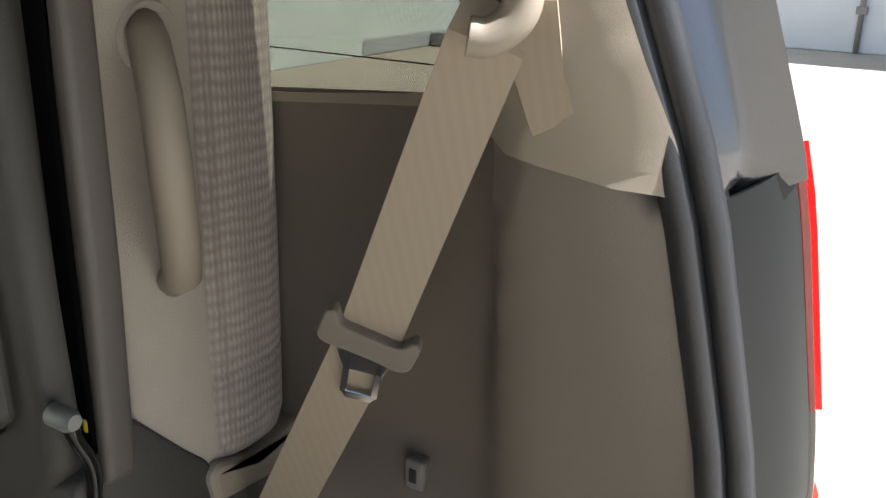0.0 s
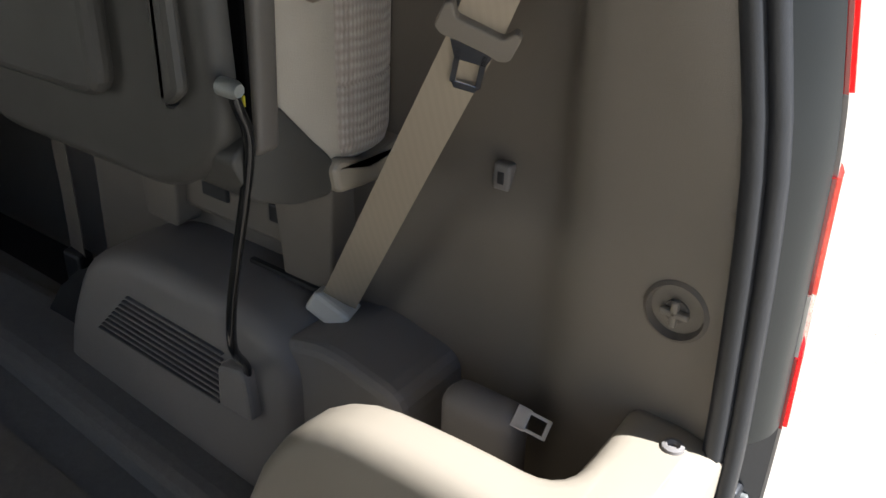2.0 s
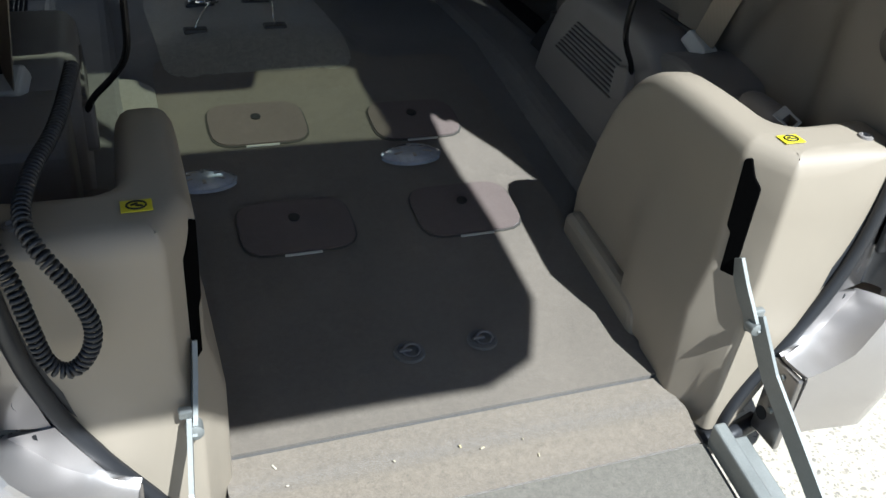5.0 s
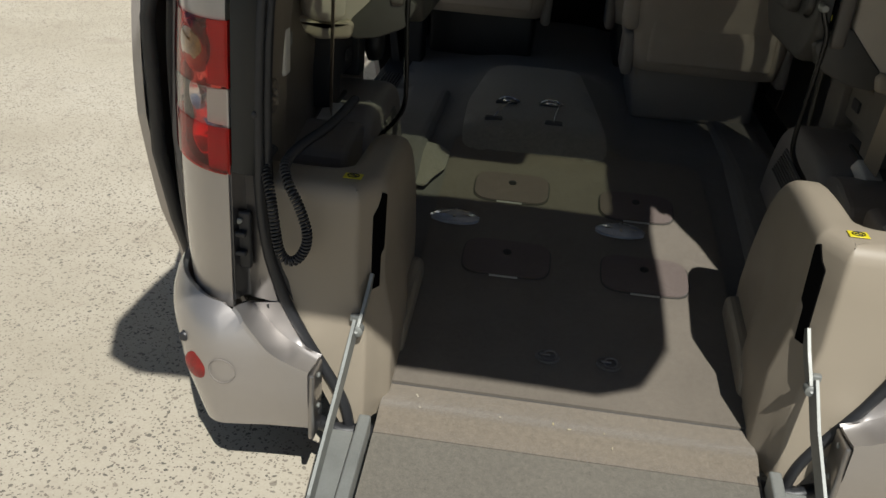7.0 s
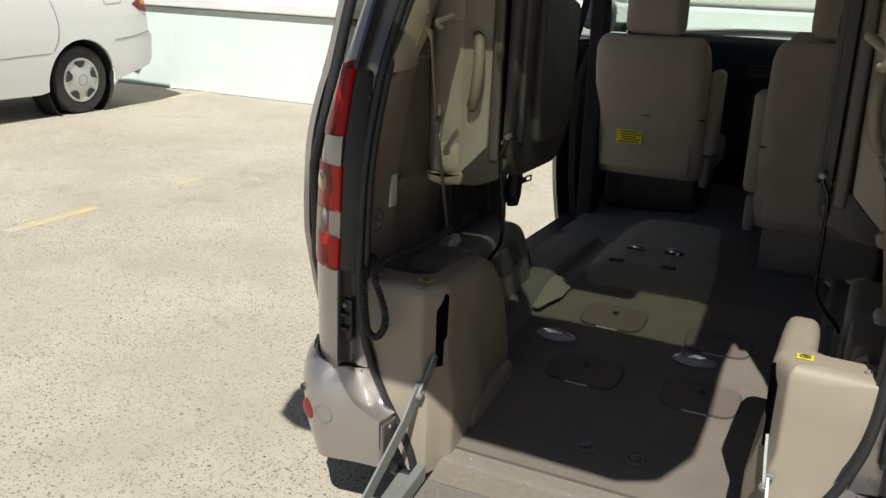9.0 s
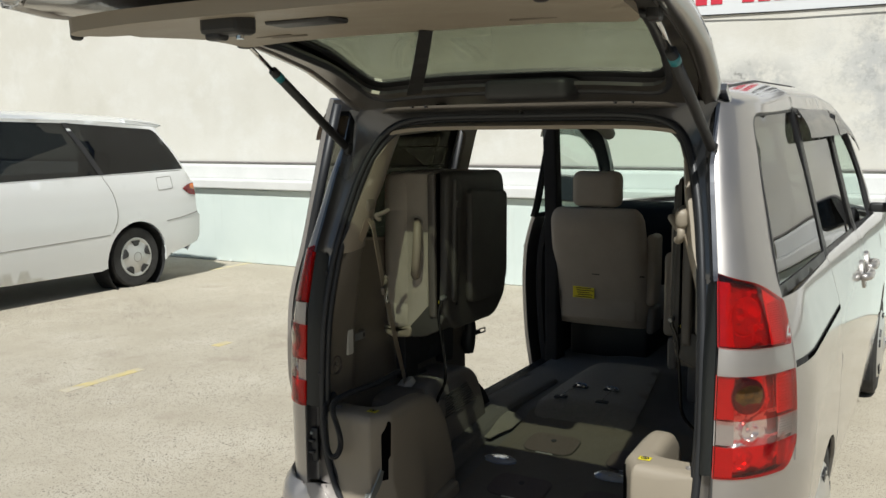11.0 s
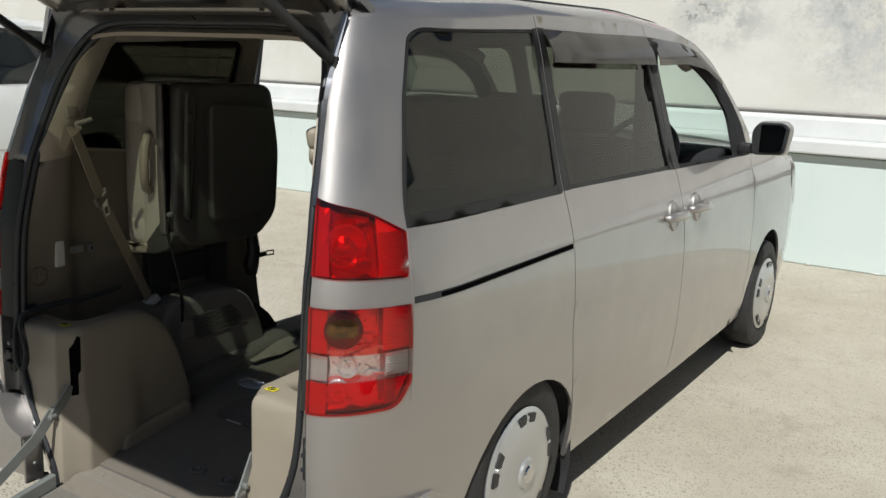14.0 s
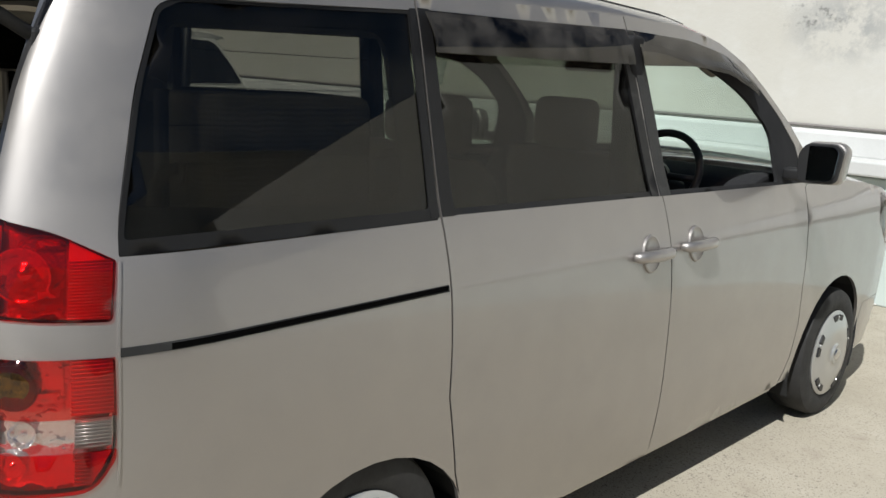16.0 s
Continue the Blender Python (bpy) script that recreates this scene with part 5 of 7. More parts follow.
# ---- tailgate ----
HINGE = Vector((0.0, -0.545, 1.695))
PROF_Y = [0.0, -0.085, -0.148, -0.200, -0.226, -0.24, -0.24, -0.235]
PROF_Z = [0.0, -0.13, -0.26, -0.46, -0.62, -0.78, -1.00, -1.33]
PROF_S = [0.0]
for _k in range(1, 8):
    PROF_S.append(PROF_S[-1] + math.hypot(PROF_Y[_k] - PROF_Y[_k - 1], PROF_Z[_k] - PROF_Z[_k - 1]))
OPENED = radians(-89.0)


def gate(x, t):
    """The tailgate's outer skin, swung up: x across, t along from the hinge."""
    y, z = curve(t, PROF_S, PROF_Y), curve(t, PROF_S, PROF_Z)
    y += 0.028 * (abs(x) / 0.66) ** 4
    c, s = math.cos(OPENED), math.sin(OPENED)
    return (x, HINGE.y + c * y - s * z, HINGE.z + s * y + c * z)


def gate_outline(k=1.0, a=0.0, b=1.375):
    half = [(0.565, 0.0), (0.585, 0.10), (0.596, 0.26), (0.612, 0.60), (0.642, 0.92), (0.648, 1.10), (0.60, 1.225), (0.52, 1.268)]
    h = [(x * k, a + (b - a) * t / 1.27) for x, t in half]
    # counter-clockwise seen from outside: the sheet's u is x, v is t
    return [(-x, t) for x, t in h] + [(x, t) for x, t in h[::-1]]


def trim_gate(x, t):
    """The tailgate's inner trim, hanging below the skin and deeper towards its lower end."""
    q = gate(x, t)
    edge = max(0.0, 1 - ((0.575 - abs(x)) / 0.05)) if abs(x) > 0.525 else 0.0
    return (q[0], q[1], q[2] - 0.088 - 0.03 * min(1.0, max(0.0, (t - 0.62) / 0.6)) + 0.02 * edge * edge)


def pane_outline(k):
    """The rear glass, drawn in by k on every side."""
    return rounded([(-0.485 + k, 0.085 + k), (-0.553 + k, 0.64 - k), (0.553 - k, 0.64 - k), (0.485 - k, 0.085 + k), (0.18, 0.105 + k), (-0.18, 0.105 + k)], [0.07, 0.05, 0.05, 0.07, 0.1, 0.1])


def build_gate():
    g = part("tailgate", patch(gate, gate_outline()[::-1], (pane_outline(0.0),), 0.05, 0.012), PAINT, VAN, "tailgate swung up on gas struts")
    part("gate_inner", patch(gate, gate_outline(0.955, 0.03, 1.34)[::-1], (pane_outline(0.012),), 0.05, 0.012, 0.055), GATESHADE, g, "tailgate inner frame in body paint darkened for its shade")
    part("gate_glass", patch(gate, pane_outline(-0.004), (), 0.06, 0.004, 0.014), HATCHGLASS, g, "green tinted rear glass")
    part("glass_border", patch(gate, pane_outline(0.0), (pane_outline(0.022),), 0.05, 0.004, 0.020), BLACK, g)
    part("glass_seal", tube([Vector(gate(x, t)) - Vector((0, 0, 0.060)) for x, t in dense(pane_outline(0.012), 0.03)], 0.010, 8, True), RUBBER, g)
    rim = gate_outline(0.98, 0.015, 1.355)
    part("gate_edge", tube([Vector(gate(x, t)) - Vector((0, 0, 0.03)) for x, t in dense(rim, 0.06)], 0.03, 8, True), GATESHADE, g)
    trim = rounded([(-0.55, 0.645), (-0.575, 0.90), (-0.57, 1.10), (-0.50, 1.25), (0.50, 1.25), (0.57, 1.10), (0.575, 0.90), (0.55, 0.645)], 0.05)
    tr = part("gate_trim", patch(trim_gate, trim, (), 0.05, 0.03), BEIGE, g, "beige plastic tailgate trim panel")
    p = Vector(trim_gate(-0.06, 1.0)) - Vector((0, 0, 0.004))
    part("pull_recess", box(p, (0.17, 0.07, 0.012), 0.02, 3), BLACK, tr)
    for x, t in ((-0.33, 0.72), (-0.36, 0.745), (0.33, 0.72)):
        p = Vector(trim_gate(x, t)) - Vector((0, 0, 0.001))
        part("trim_louvre", box(p, (0.11, 0.010, 0.004), 0.002, 1), TAUPE, tr)
    p = Vector(trim_gate(-0.12, 1.17)) - Vector((0, 0, 0.012))
    lk = part("gate_latch", joined(box(p, (0.10, 0.06, 0.04), 0.01), box(p - Vector((0.02, 0.01, 0.02)), (0.04, 0.03, 0.02), 0.006)), BLACK, g, "black tailgate latch")
    part("latch_bolt", lathe([(-0.006, 0.008), (0.004, 0.008)], p + Vector((0.03, 0, -0.022)), "z", 12), CHROME, lk)
    for x in (-0.545, 0.545):
        p = Vector(trim_gate(x, 1.18))
        part("gate_stop", joined(lathe([(-0.008, 0.008), (-0.006, 0.012), (0.0, 0.014), (0.03, 0.014)], p, "z", 14)), RUBBER, g)
    p = Vector(gate(0.08, 0.125)) - Vector((0, 0, 0.064))
    cov = prism([(x + p.x, y + p.y) for x, y in rounded([(-0.125, -0.062), (0.125, -0.062), (0.14, 0.02), (0.115, 0.06), (-0.115, 0.06), (-0.14, 0.02)], 0.025)], "z", p.z - 0.028, p.z + 0.03, 0.016, 3)
    bl = part("brake_lamp_cover", cov, BLACK, g, "black high brake lamp cover")
    smooth_obj(bl)
    p = Vector(gate(-0.24, 0.075)) - Vector((0, 0, 0.069))
    part("frame_hole_shade", lathe([(-0.001, 0.018), (0.001, 0.018)], p, "z", 18), VOID, g)
    for x in (-0.33, 0.33):
        part("gate_hinge", joined(box((x, HINGE.y + 0.01, 1.680), (0.07, 0.06, 0.02), 0.004), box((x, HINGE.y - 0.03, 1.694), (0.05, 0.08, 0.012), 0.004), box((x - 0.025, HINGE.y - 0.03, 1.672), (0.006, 0.05, 0.03), 0.002), box((x + 0.025, HINGE.y - 0.03, 1.672), (0.006, 0.05, 0.03), 0.002)), JAMBSHADE, g)
    a, b = Vector(trim_gate(0.03, 0.66)), Vector(gate(-0.30, 0.15)) - Vector((0, 0, 0.075))
    part("gate_strap", ribbon([a, a.lerp(b, 0.3) - Vector((0, 0, 0.012)), a.lerp(b, 0.7) - Vector((0, 0, 0.014)), b], [0.034, 0.038, 0.042, 0.046], 0.003, (0.85, 0.5, 0.15)), BLACK, g, "black pull strap")
    for s in (1, -1):
        a, b = Vector((0.582 * s, -0.622, 1.53)), Vector((0.565 * s, gate(0.57, 0.62)[1], gate(0.57, 0.62)[2] - 0.06))
        m = a.lerp(b, 0.76)
        st = part("gas_strut", tube([a, m], 0.0135, 12), BLACK, g, "black gas strut")
        part("strut_rod", tube([m, b], 0.006, 10), CHROME, st)
        part("strut_collar", tube([m - (b - a) * 0.075, m - (b - a) * 0.035], 0.0142, 12), plain_teal, st)
        part("strut_foot", box(a, (0.03, 0.04, 0.04), 0.008), BLACK, st)
        part("strut_foot", box(b, (0.03, 0.04, 0.04), 0.008), BLACK, st)


plain_teal = plain("teal_plastic", (0.03, 0.22, 0.25), 0.5)
build_gate()


# ---- cabin ----
def floor_z(x, y):
    z = 0.33 + 0.16 * y if y < 0.45 else 0.402
    h = max(0.0, 1 - ((x + 0.13) / 0.27) ** 4) * interp(y, [0.33, 0.42, 1.05, 1.3], [0, 0.055, 0.075, 0.02]) if abs(x + 0.13) < 0.27 else 0
    return z + h


def on_floor(x, y):
    return (x, y, floor_z(x, y))


def box_top(y):
    """The wheel box cover's ridge."""
    return curve(y, [-0.80, -0.735, -0.66, -0.55, -0.45, -0.40, -0.35, -0.31, -0.285, -0.265, -0.25], [0.688, 0.691, 0.692, 0.697, 0.695, 0.676, 0.628, 0.56, 0.49, 0.41, 0.30])


def box_cover():
    """An L-shaped moulded cover: along the ramp, and across the tail."""
    plan = rounded([(0.383, -0.25), (0.383, -0.685), (0.424, -0.754), (0.616, -0.758), (0.616, -0.655), (0.468, -0.645), (0.455, -0.25)], [0.02, 0.009, 0.008, 0.008, 0.02, 0.03, 0.02], 5)
    plan = dense(plan, 0.03)
    bm = bmesh.new()
    c = Vector((0.44, -0.5))
    rings = []
    n = len(plan)
    P = [Vector(p) for p in plan]
    inward = []
    for i in range(n):
        d = (P[(i + 1) % n] - P[i - 1]).normalized()
        inward.append(Vector((-d.y, d.x)))
    for k, inset, drop in ((0.0, 0.0, 0), (0.2, 0, 0), (0.4, 0, 0), (0.6, 0, 0), (0.8, 0, 0), (1.0, 0.0, 0.034), (1.0, 0.003, 0.019), (1.0, 0.010, 0.007), (1.0, 0.020, 0.001), (1.0, 0.030, 0.0)):
        ring = []
        for p, w in zip(P, inward):
            base = 0.19 if p.y < -0.6 else 0.25
            top = max(box_top(p.y), base + 0.05)
            if p.y < -0.64:
                drop_here = drop * interp(p.x, [0.50, 0.60], [1, 0.2])
            else:
                drop_here = drop
            q = p + w * inset
            z = base + (top - drop_here - base) * k
            x = q.x
            if x > 0.44 and p.y < -0.64:
                x = min(x, interp(z, [0.19, 0.26, 0.33, 0.43, 0.55], [0.445, 0.47, 0.528, 0.584, 0.616]))
            lower = interp(z, [0.19, 0.42, 0.46, 0.7], [-0.022, -0.022, 0.0, 0.0]) if p.x < 0.43 and p.y < -0.5 else 0
            ring.append(bm.verts.new((x + lower, q.y + (-0.010 if z < 0.42 and p.y < -0.74 else 0), z)))
        rings.append(ring)
    for a, b in zip(rings, rings[1:]):
        for i in range(n):
            bm.faces.new((a[i], a[(i + 1) % n], b[(i + 1) % n], b[i]))
    from mathutils.geometry import tessellate_polygon
    for t in tessellate_polygon([[Vector((v.co.x, v.co.y, 0)) for v in rings[-1]]]):
        bm.faces.new([rings[-1][k] for k in t])
    bmesh.ops.recalc_face_normals(bm, faces=bm.faces)
    return bm


def trim_x(y, z):
    """The lower side trim: proud and leaning in at the tail, dished further in."""
    k = step01((y + 0.585) / 0.07)
    d = step01((z - 0.82) / 0.09)
    proud = interp(z, [0.4, 0.75, 0.95, 1.2], [0.612, 0.620, 0.605, 0.565])
    x = proud + k * (0.035 + 0.035 * d + 0.05 * step01((z - 0.95) / 0.3))
    e = step01((seal_y(z) + 0.05 - y) / 0.05)
    return x + (interp(z, [0.5, 0.7, 0.95, 1.2], [0.582, 0.606, 0.606, 0.592]) - x) * e


def pillar_x(y, z):
    """The upper pillar trim: a column at the tail, falling back to the window."""
    w = step01((y - lean(z) + 0.650) / 0.085)
    x = 0.553 - 0.17 * (z - 1.2) + w * (half_width(y, z) - 0.065 - 0.553 + 0.17 * (z - 1.2))
    e = step01((seal_y(z) + 0.04 - y) / 0.04)
    x = x + (interp(z, [1.15, 1.25, 1.35, 1.5, 1.62], [0.593, 0.568, 0.549, 0.516, 0.45]) - x) * e * (1 - w)
    return trim_x(y, 1.2) - 0.005 + (x - trim_x(y, 1.2) + 0.005) * step01((z - 1.19) / 0.11)


def build_cabin():
    fl = part("cabin_floor", patch(on_floor, [(-0.40, -0.655), (0.40, -0.655), (0.42, -0.3), (0.62, -0.2), (0.66, 2.2), (-0.66, 2.2), (-0.62, -0.2), (-0.42, -0.3)], (), 0.06, 0.02), CARPET2, VAN, "worn carpeted cabin floor")
    part("floor_mat", patch(on_floor, rounded([(-0.375, -0.655), (0.375, -0.655), (0.375, 0.05), (0.36, 0.40), (-0.37, 0.40)], [0.01, 0.01, 0.1, 0.06, 0.04]), (), 0.05, 0.006, 0.006), CARPET, fl, "taupe carpet covering the sloping floor")
    part("hump_mat", patch(on_floor, rounded([(-0.345, 0.345), (0.09, 0.345), (0.07, 0.56), (0.0, 1.05), (-0.32, 1.05), (-0.36, 0.7)], 0.05), (), 0.04, 0.006, 0.008), HUMPMAT, fl, "rough carpet over the floor hump")
    for cx, cy, w, h in ((-0.176, 0.157, 0.212, 0.154), (-0.163, -0.18, 0.222, 0.152), (0.178, -0.185, 0.218, 0.154), (0.168, 0.128, 0.205, 0.146)):
        o = rounded([(cx - w / 2, cy - h / 2), (cx + w / 2, cy - h / 2), (cx + w / 2, cy + h / 2), (cx - w / 2, cy + h / 2)], 0.052)
        i = rounded([(cx - w / 2 + 0.004, cy - h / 2 + 0.004), (cx + w / 2 - 0.004, cy - h / 2 + 0.004), (cx + w / 2 - 0.004, cy + h / 2 - 0.004), (cx - w / 2 + 0.004, cy + h / 2 - 0.004)], 0.048)
        lid = part("floor_lid", patch(on_floor, i, (), 0.05, 0.004, 0.012), PLATE, fl, "rounded carpeted floor lid")
        part("lid_gap", patch(on_floor, o, (i,), 0.04, 0.002, 0.0085), DARKSHELL, lid)
        part("finger_hole", patch(on_floor, [(cx + 0.011 * math.cos(a), cy + 0.02 + 0.011 * math.sin(a)) for a in lin(0, 2 * math.pi, 14)[:-1]], (), 0.03, 0.002, 0.0145), BLACK, lid)
        part("lid_slit", patch(on_floor, [(cx - 0.036, cy - h / 2 - 0.004), (cx + 0.033, cy - h / 2 - 0.004), (cx + 0.033, cy - h / 2), (cx - 0.036, cy - h / 2)], (), 0.04, 0.003, 0.011), WHITETAB, lid)
    for cx, cy in ((-0.044, -0.524), (0.088, -0.523)):
        p = Vector(on_floor(cx, cy)) + Vector((0, 0, 0.006))
        st = part("floor_stud", lathe([(0.0, 0.027), (0.005, 0.026), (0.006, 0.021), (0.002, 0.018), (0.002, 0.0)], p, "z", 22), CARPET2, fl, "recessed floor ring")
        part("ring", tube(turned(p + Vector((0.004, 0.0, 0.006)), 0.014, 18, ((1, 0, 0.1), (0, 0.8, 0.35))), 0.0022, 6, True), GREYTRIM, st)
        part("ring_pin", box(p + Vector((-0.006, 0.002, 0.006)), (0.022, 0.006, 0.005), 0.002), GREYTRIM, st)
    for cx, cy in ((0.122, -0.002), (-0.313, -0.026)):
        p = Vector(on_floor(cx, cy)) + Vector((0, 0, 0.012))
        an = thing("floor_anchor", p, "domed clear and silver tie-down cap on the carpet", "anchor", "floor anchors")
        an.location.z -= 0.006
        flat = Matrix.Translation(p) @ Matrix.Diagonal((1, 0.6, 1, 1)) @ Matrix.Translation(-p)
        for nm, bm, m in (("dome", lathe([(-0.006, 0.060), (0.004, 0.060), (0.009, 0.052), (0.011, 0.03), (0.0115, 0.0)], p, "z", 30), DISCMAT),
                          ("rim", lathe([(-0.006, 0.066), (0.002, 0.066), (0.004, 0.0605), (-0.006, 0.0605)], p, "z", 30), DISCMAT)):
            bm.transform(flat)
            part(nm, bm, m, an)
        for k in range(6):
            a = 2 * math.pi * (k + 0.5) / 6
            bm = box(p + Vector((0.036 * math.cos(a), 0.036 * math.sin(a), 0.0108)), (0.022, 0.007, 0.003), 0.001, 1, (0, 0, math.degrees(a)))
            bm.transform(flat)
            part("slot", bm, GREYTRIM, an)
    for cx, cy, ex in ((-0.213, 0.60, -0.262), (-0.076, 0.61, -0.078)):
        p = Vector(on_floor(cx, cy)) + Vector((0, 0, 0.012))
        q = Vector(on_floor(ex, 0.46)) + Vector((0, 0, 0.012))
        ch = thing("tie_down_hook", p, "small steel tie-down hook lying on the floor hump", "hook", "tie-down hooks")
        part("wire", tube([p + Vector((0.012, 0.0, 0.012)), p.lerp(q, 0.35) + Vector((0.01, 0, 0.02)), p.lerp(q, 0.7) + Vector((0.004, 0, 0.016)), q + Vector((0, 0, 0.002))], 0.0022, 6), CHROME, ch)
        part("hook", tube([p + Vector((-0.045, 0.012, 0.004)), p + Vector((-0.03, 0.022, 0.012)), p + Vector((0.0, 0.012, 0.014)), p + Vector((0.02, 0.0, 0.008)), p + Vector((0.0, -0.008, 0.008)), p + Vector((-0.03, 0.004, 0.006))], 0.0042, 8), CHROME, ch)
        part("socket", box(p + Vector((-0.02, 0.02, -0.004)), (0.07, 0.03, 0.012), 0.005), BLACK, ch)
        part("socket", box(q + Vector((0, 0.0, -0.004)), (0.055, 0.03, 0.012), 0.005), BLACK, ch)

    def flap(x, y):
        return (x, y, floor_z(x, y) + 0.012 + 0.022 * step01((-0.36 - x) / 0.05) + 0.006 * math.sin(23 * y + 9 * x))
    part("carpet_flap", patch(flap, rounded([(-0.52, 0.10), (-0.415, 0.085), (-0.372, 0.20), (-0.372, 0.31), (-0.52, 0.33)], 0.012), (), 0.03, 0.006), HUMPMAT, fl, "loose pale carpet flap beside the wheel housing")
    for s in (1, -1):
        build_side(s)
    # far end of the cabin
    d = part("dashboard", prism(rounded([(2.10, 0.62), (2.07, 1.02), (2.14, 1.135), (2.32, 1.18), (2.58, 1.13), (2.62, 0.5), (2.25, 0.45)], [0.02, 0.06, 0.08, 0.08, 0.02, 0.02, 0.05]), "x", -0.70, 0.70, 0.015, 2), DASH, VAN, "dark grey dashboard")
    for x in (-0.05, 0.15, 0.58, -0.58):
        v = part("air_vent", box((x, 2.078, 1.02), (0.13, 0.02, 0.07), 0.006), BLACK, d)
        for k in range(4):
            part("vent_slat", box((x, 2.067, 0.997 + 0.016 * k), (0.115, 0.012, 0.004), 0.001, 1), DASH, v)
    part("console", box((0.05, 2.09, 0.78), (0.28, 0.1, 0.26), 0.02, 3), DASH, d)
    c = Vector((0.38, 1.94, 1.145))
    ax = (Vector((1, 0, 0)), Vector((0, 0.42, 0.908)))
    st = part("steering_wheel", tube(turned(c, 0.185, 36, ax), 0.016, 10, True), BLACK, VAN, "black steering wheel")
    for a in (0.0, math.pi, -math.pi / 2):
        part("spoke", tube([c, c + 0.18 * (math.cos(a) * ax[0] + math.sin(a) * ax[1])], 0.014, 8), BLACK, st)
    part("wheel_hub", lathe([(-0.02, 0.06), (0.02, 0.05), (0.025, 0.0)], c, "y", 20), BLACK, st)
    part("steering_column", tube([c, c + Vector((0, 0.3, -0.12))], 0.04, 12), BLACK, st)
    part("rear_view_mirror", box((0.0, 1.93, 1.575), (0.24, 0.03, 0.065), 0.014, 3), BLACK, VAN, "black rear-view mirror")
    part("mirror_stalk", tube([(0, 1.95, 1.59), (0, 2.03, 1.66)], 0.012, 8), BLACK, VAN)


def build_side(s):
    # lower trim
    back = [(seal_y(z) + 0.006, z) for z in (0.42, 0.6, 0.8, 0.95, 1.05, 1.10, 1.186)]
    low = part("side_trim", sided(patch(lambda y, z: (trim_x(y, z), y, z), back[::-1] + [(-0.765, 0.40), (0.30, 0.38), (0.30, 1.182), (-0.20, 1.198), (-0.45, 1.216), (-0.564, 1.221), (-0.622, 1.212)], (), 0.025, 0.012), s), TAUPE, VAN, "taupe plastic luggage area side trim")
    win = rounded([(-0.545, 1.226), (-0.30, 1.201), (0.22, 1.188), (0.22, 1.60), (-0.375, 1.585)], [0.03, 0.05, 0.03, 0.06, 0.06])
    edge = [(seal_y(z) + interp(z, [1.19, 1.42], [0.006, 0.014]), z) for z in (1.19, 1.25, 1.32, 1.4, 1.5, 1.58)]
    up_out = [(-0.63, 1.203), (-0.564, 1.212), (-0.45, 1.206), (-0.20, 1.187), (0.30, 1.172), (0.30, 1.66), (-0.45, 1.63)] + edge[::-1]
    up = part("pillar_trim", sided(patch(lambda y, z: (pillar_x(y, z), y, z), up_out, (win,), 0.025, 0.014), s), BEIGE, VAN, "beige plastic pillar trim round the quarter window")
    hk = part("trim_hook", sided(box((0.655, -0.452, 0.874), (0.016, 0.022, 0.032), 0.004, 3), s), GREYTRIM, low)
    part("hook_slot", sided(box((0.6465, -0.452, 0.874), (0.002, 0.008, 0.014), 0.001), s), BLACK, hk)
    kb = part("trim_knob", sided(lathe([(0.020, 0.033), (-0.001, 0.033), (-0.004, 0.029), (0.005, 0.024), (0.006, 0.014), (-0.001, 0.012), (-0.003, 0.0)], (0.601, -0.682, 0.820), "x", 26), s), KNOBMAT, low, "round jack cover knob")
    part("knob_grip", sided(joined(box((0.596, -0.682, 0.820), (0.008, 0.008, 0.030), 0.003), box((0.596, -0.682, 0.820), (0.008, 0.030, 0.008), 0.003)), s), TAUPE, kb)
    if s < 0:
        part("white_tab", sided(joined(box((0.600, -0.606, 0.885), (0.012, 0.036, 0.09), 0.006), box((0.604, -0.622, 0.93), (0.008, 0.012, 0.05), 0.003)), s), WHITETAB, low, "white plastic tab")
        part("tab_arm", sided(box((0.618, -0.555, 0.885), (0.006, 0.10, 0.026), 0.002), s), STEEL, low)
    # inner wheel housing
    hs = part("wheel_housing", sided(prism(rounded([(-0.27, 0.28), (0.27, 0.30), (0.245, 0.46), (0.16, 0.62), (0.06, 0.662), (-0.20, 0.662), (-0.27, 0.62)], [0.01, 0.02, 0.08, 0.08, 0.06, 0.05, 0.05]), "x", 0.505, 0.68, 0.03, 4), s), GREYTRIM, VAN, "grey-brown moulded wheel housing cover")
    smooth_obj(hs)
    for k in range(9):
        z = 0.505 + k * 0.0105
        part("vent_slat", sided(box((0.5025, 0.005 - 0.006 * k, z), (0.0065, 0.26 - 0.008 * k, 0.0032), 0.001, 1, (3, 0, 0)), s), VENTDARK, hs)
    part("floor_step", sided(prism(rounded([(-0.30, 0.25), (0.9, 0.33), (0.9, 0.42), (0.30, 0.43), (0.05, 0.40), (-0.30, 0.36)], 0.03), "x", 0.44, 0.60, 0.03, 3), s), CARPET2, hs, "carpeted floor step")
    part("housing_step", sided(prism(rounded([(-0.42, 0.45), (-0.24, 0.45), (-0.22, 0.635), (-0.30, 0.655), (-0.42, 0.63)], 0.03), "x", 0.52, 0.66, 0.015, 3), s), GREYTRIM, hs)
    part("trim_slit", sided(ribbon([(0.60, -0.10, 0.668), (0.598, -0.235, 0.668)], 0.008, 0.006, (1, 0, 0)), s), BLACK, hs)
    part("rod_seat", sided(prism(rounded([(-0.205, 0.51), (-0.14, 0.51), (-0.145, 0.58), (-0.195, 0.59)], 0.012), "x", 0.487, 0.51, 0.006), s), GREYTRIM, hs)
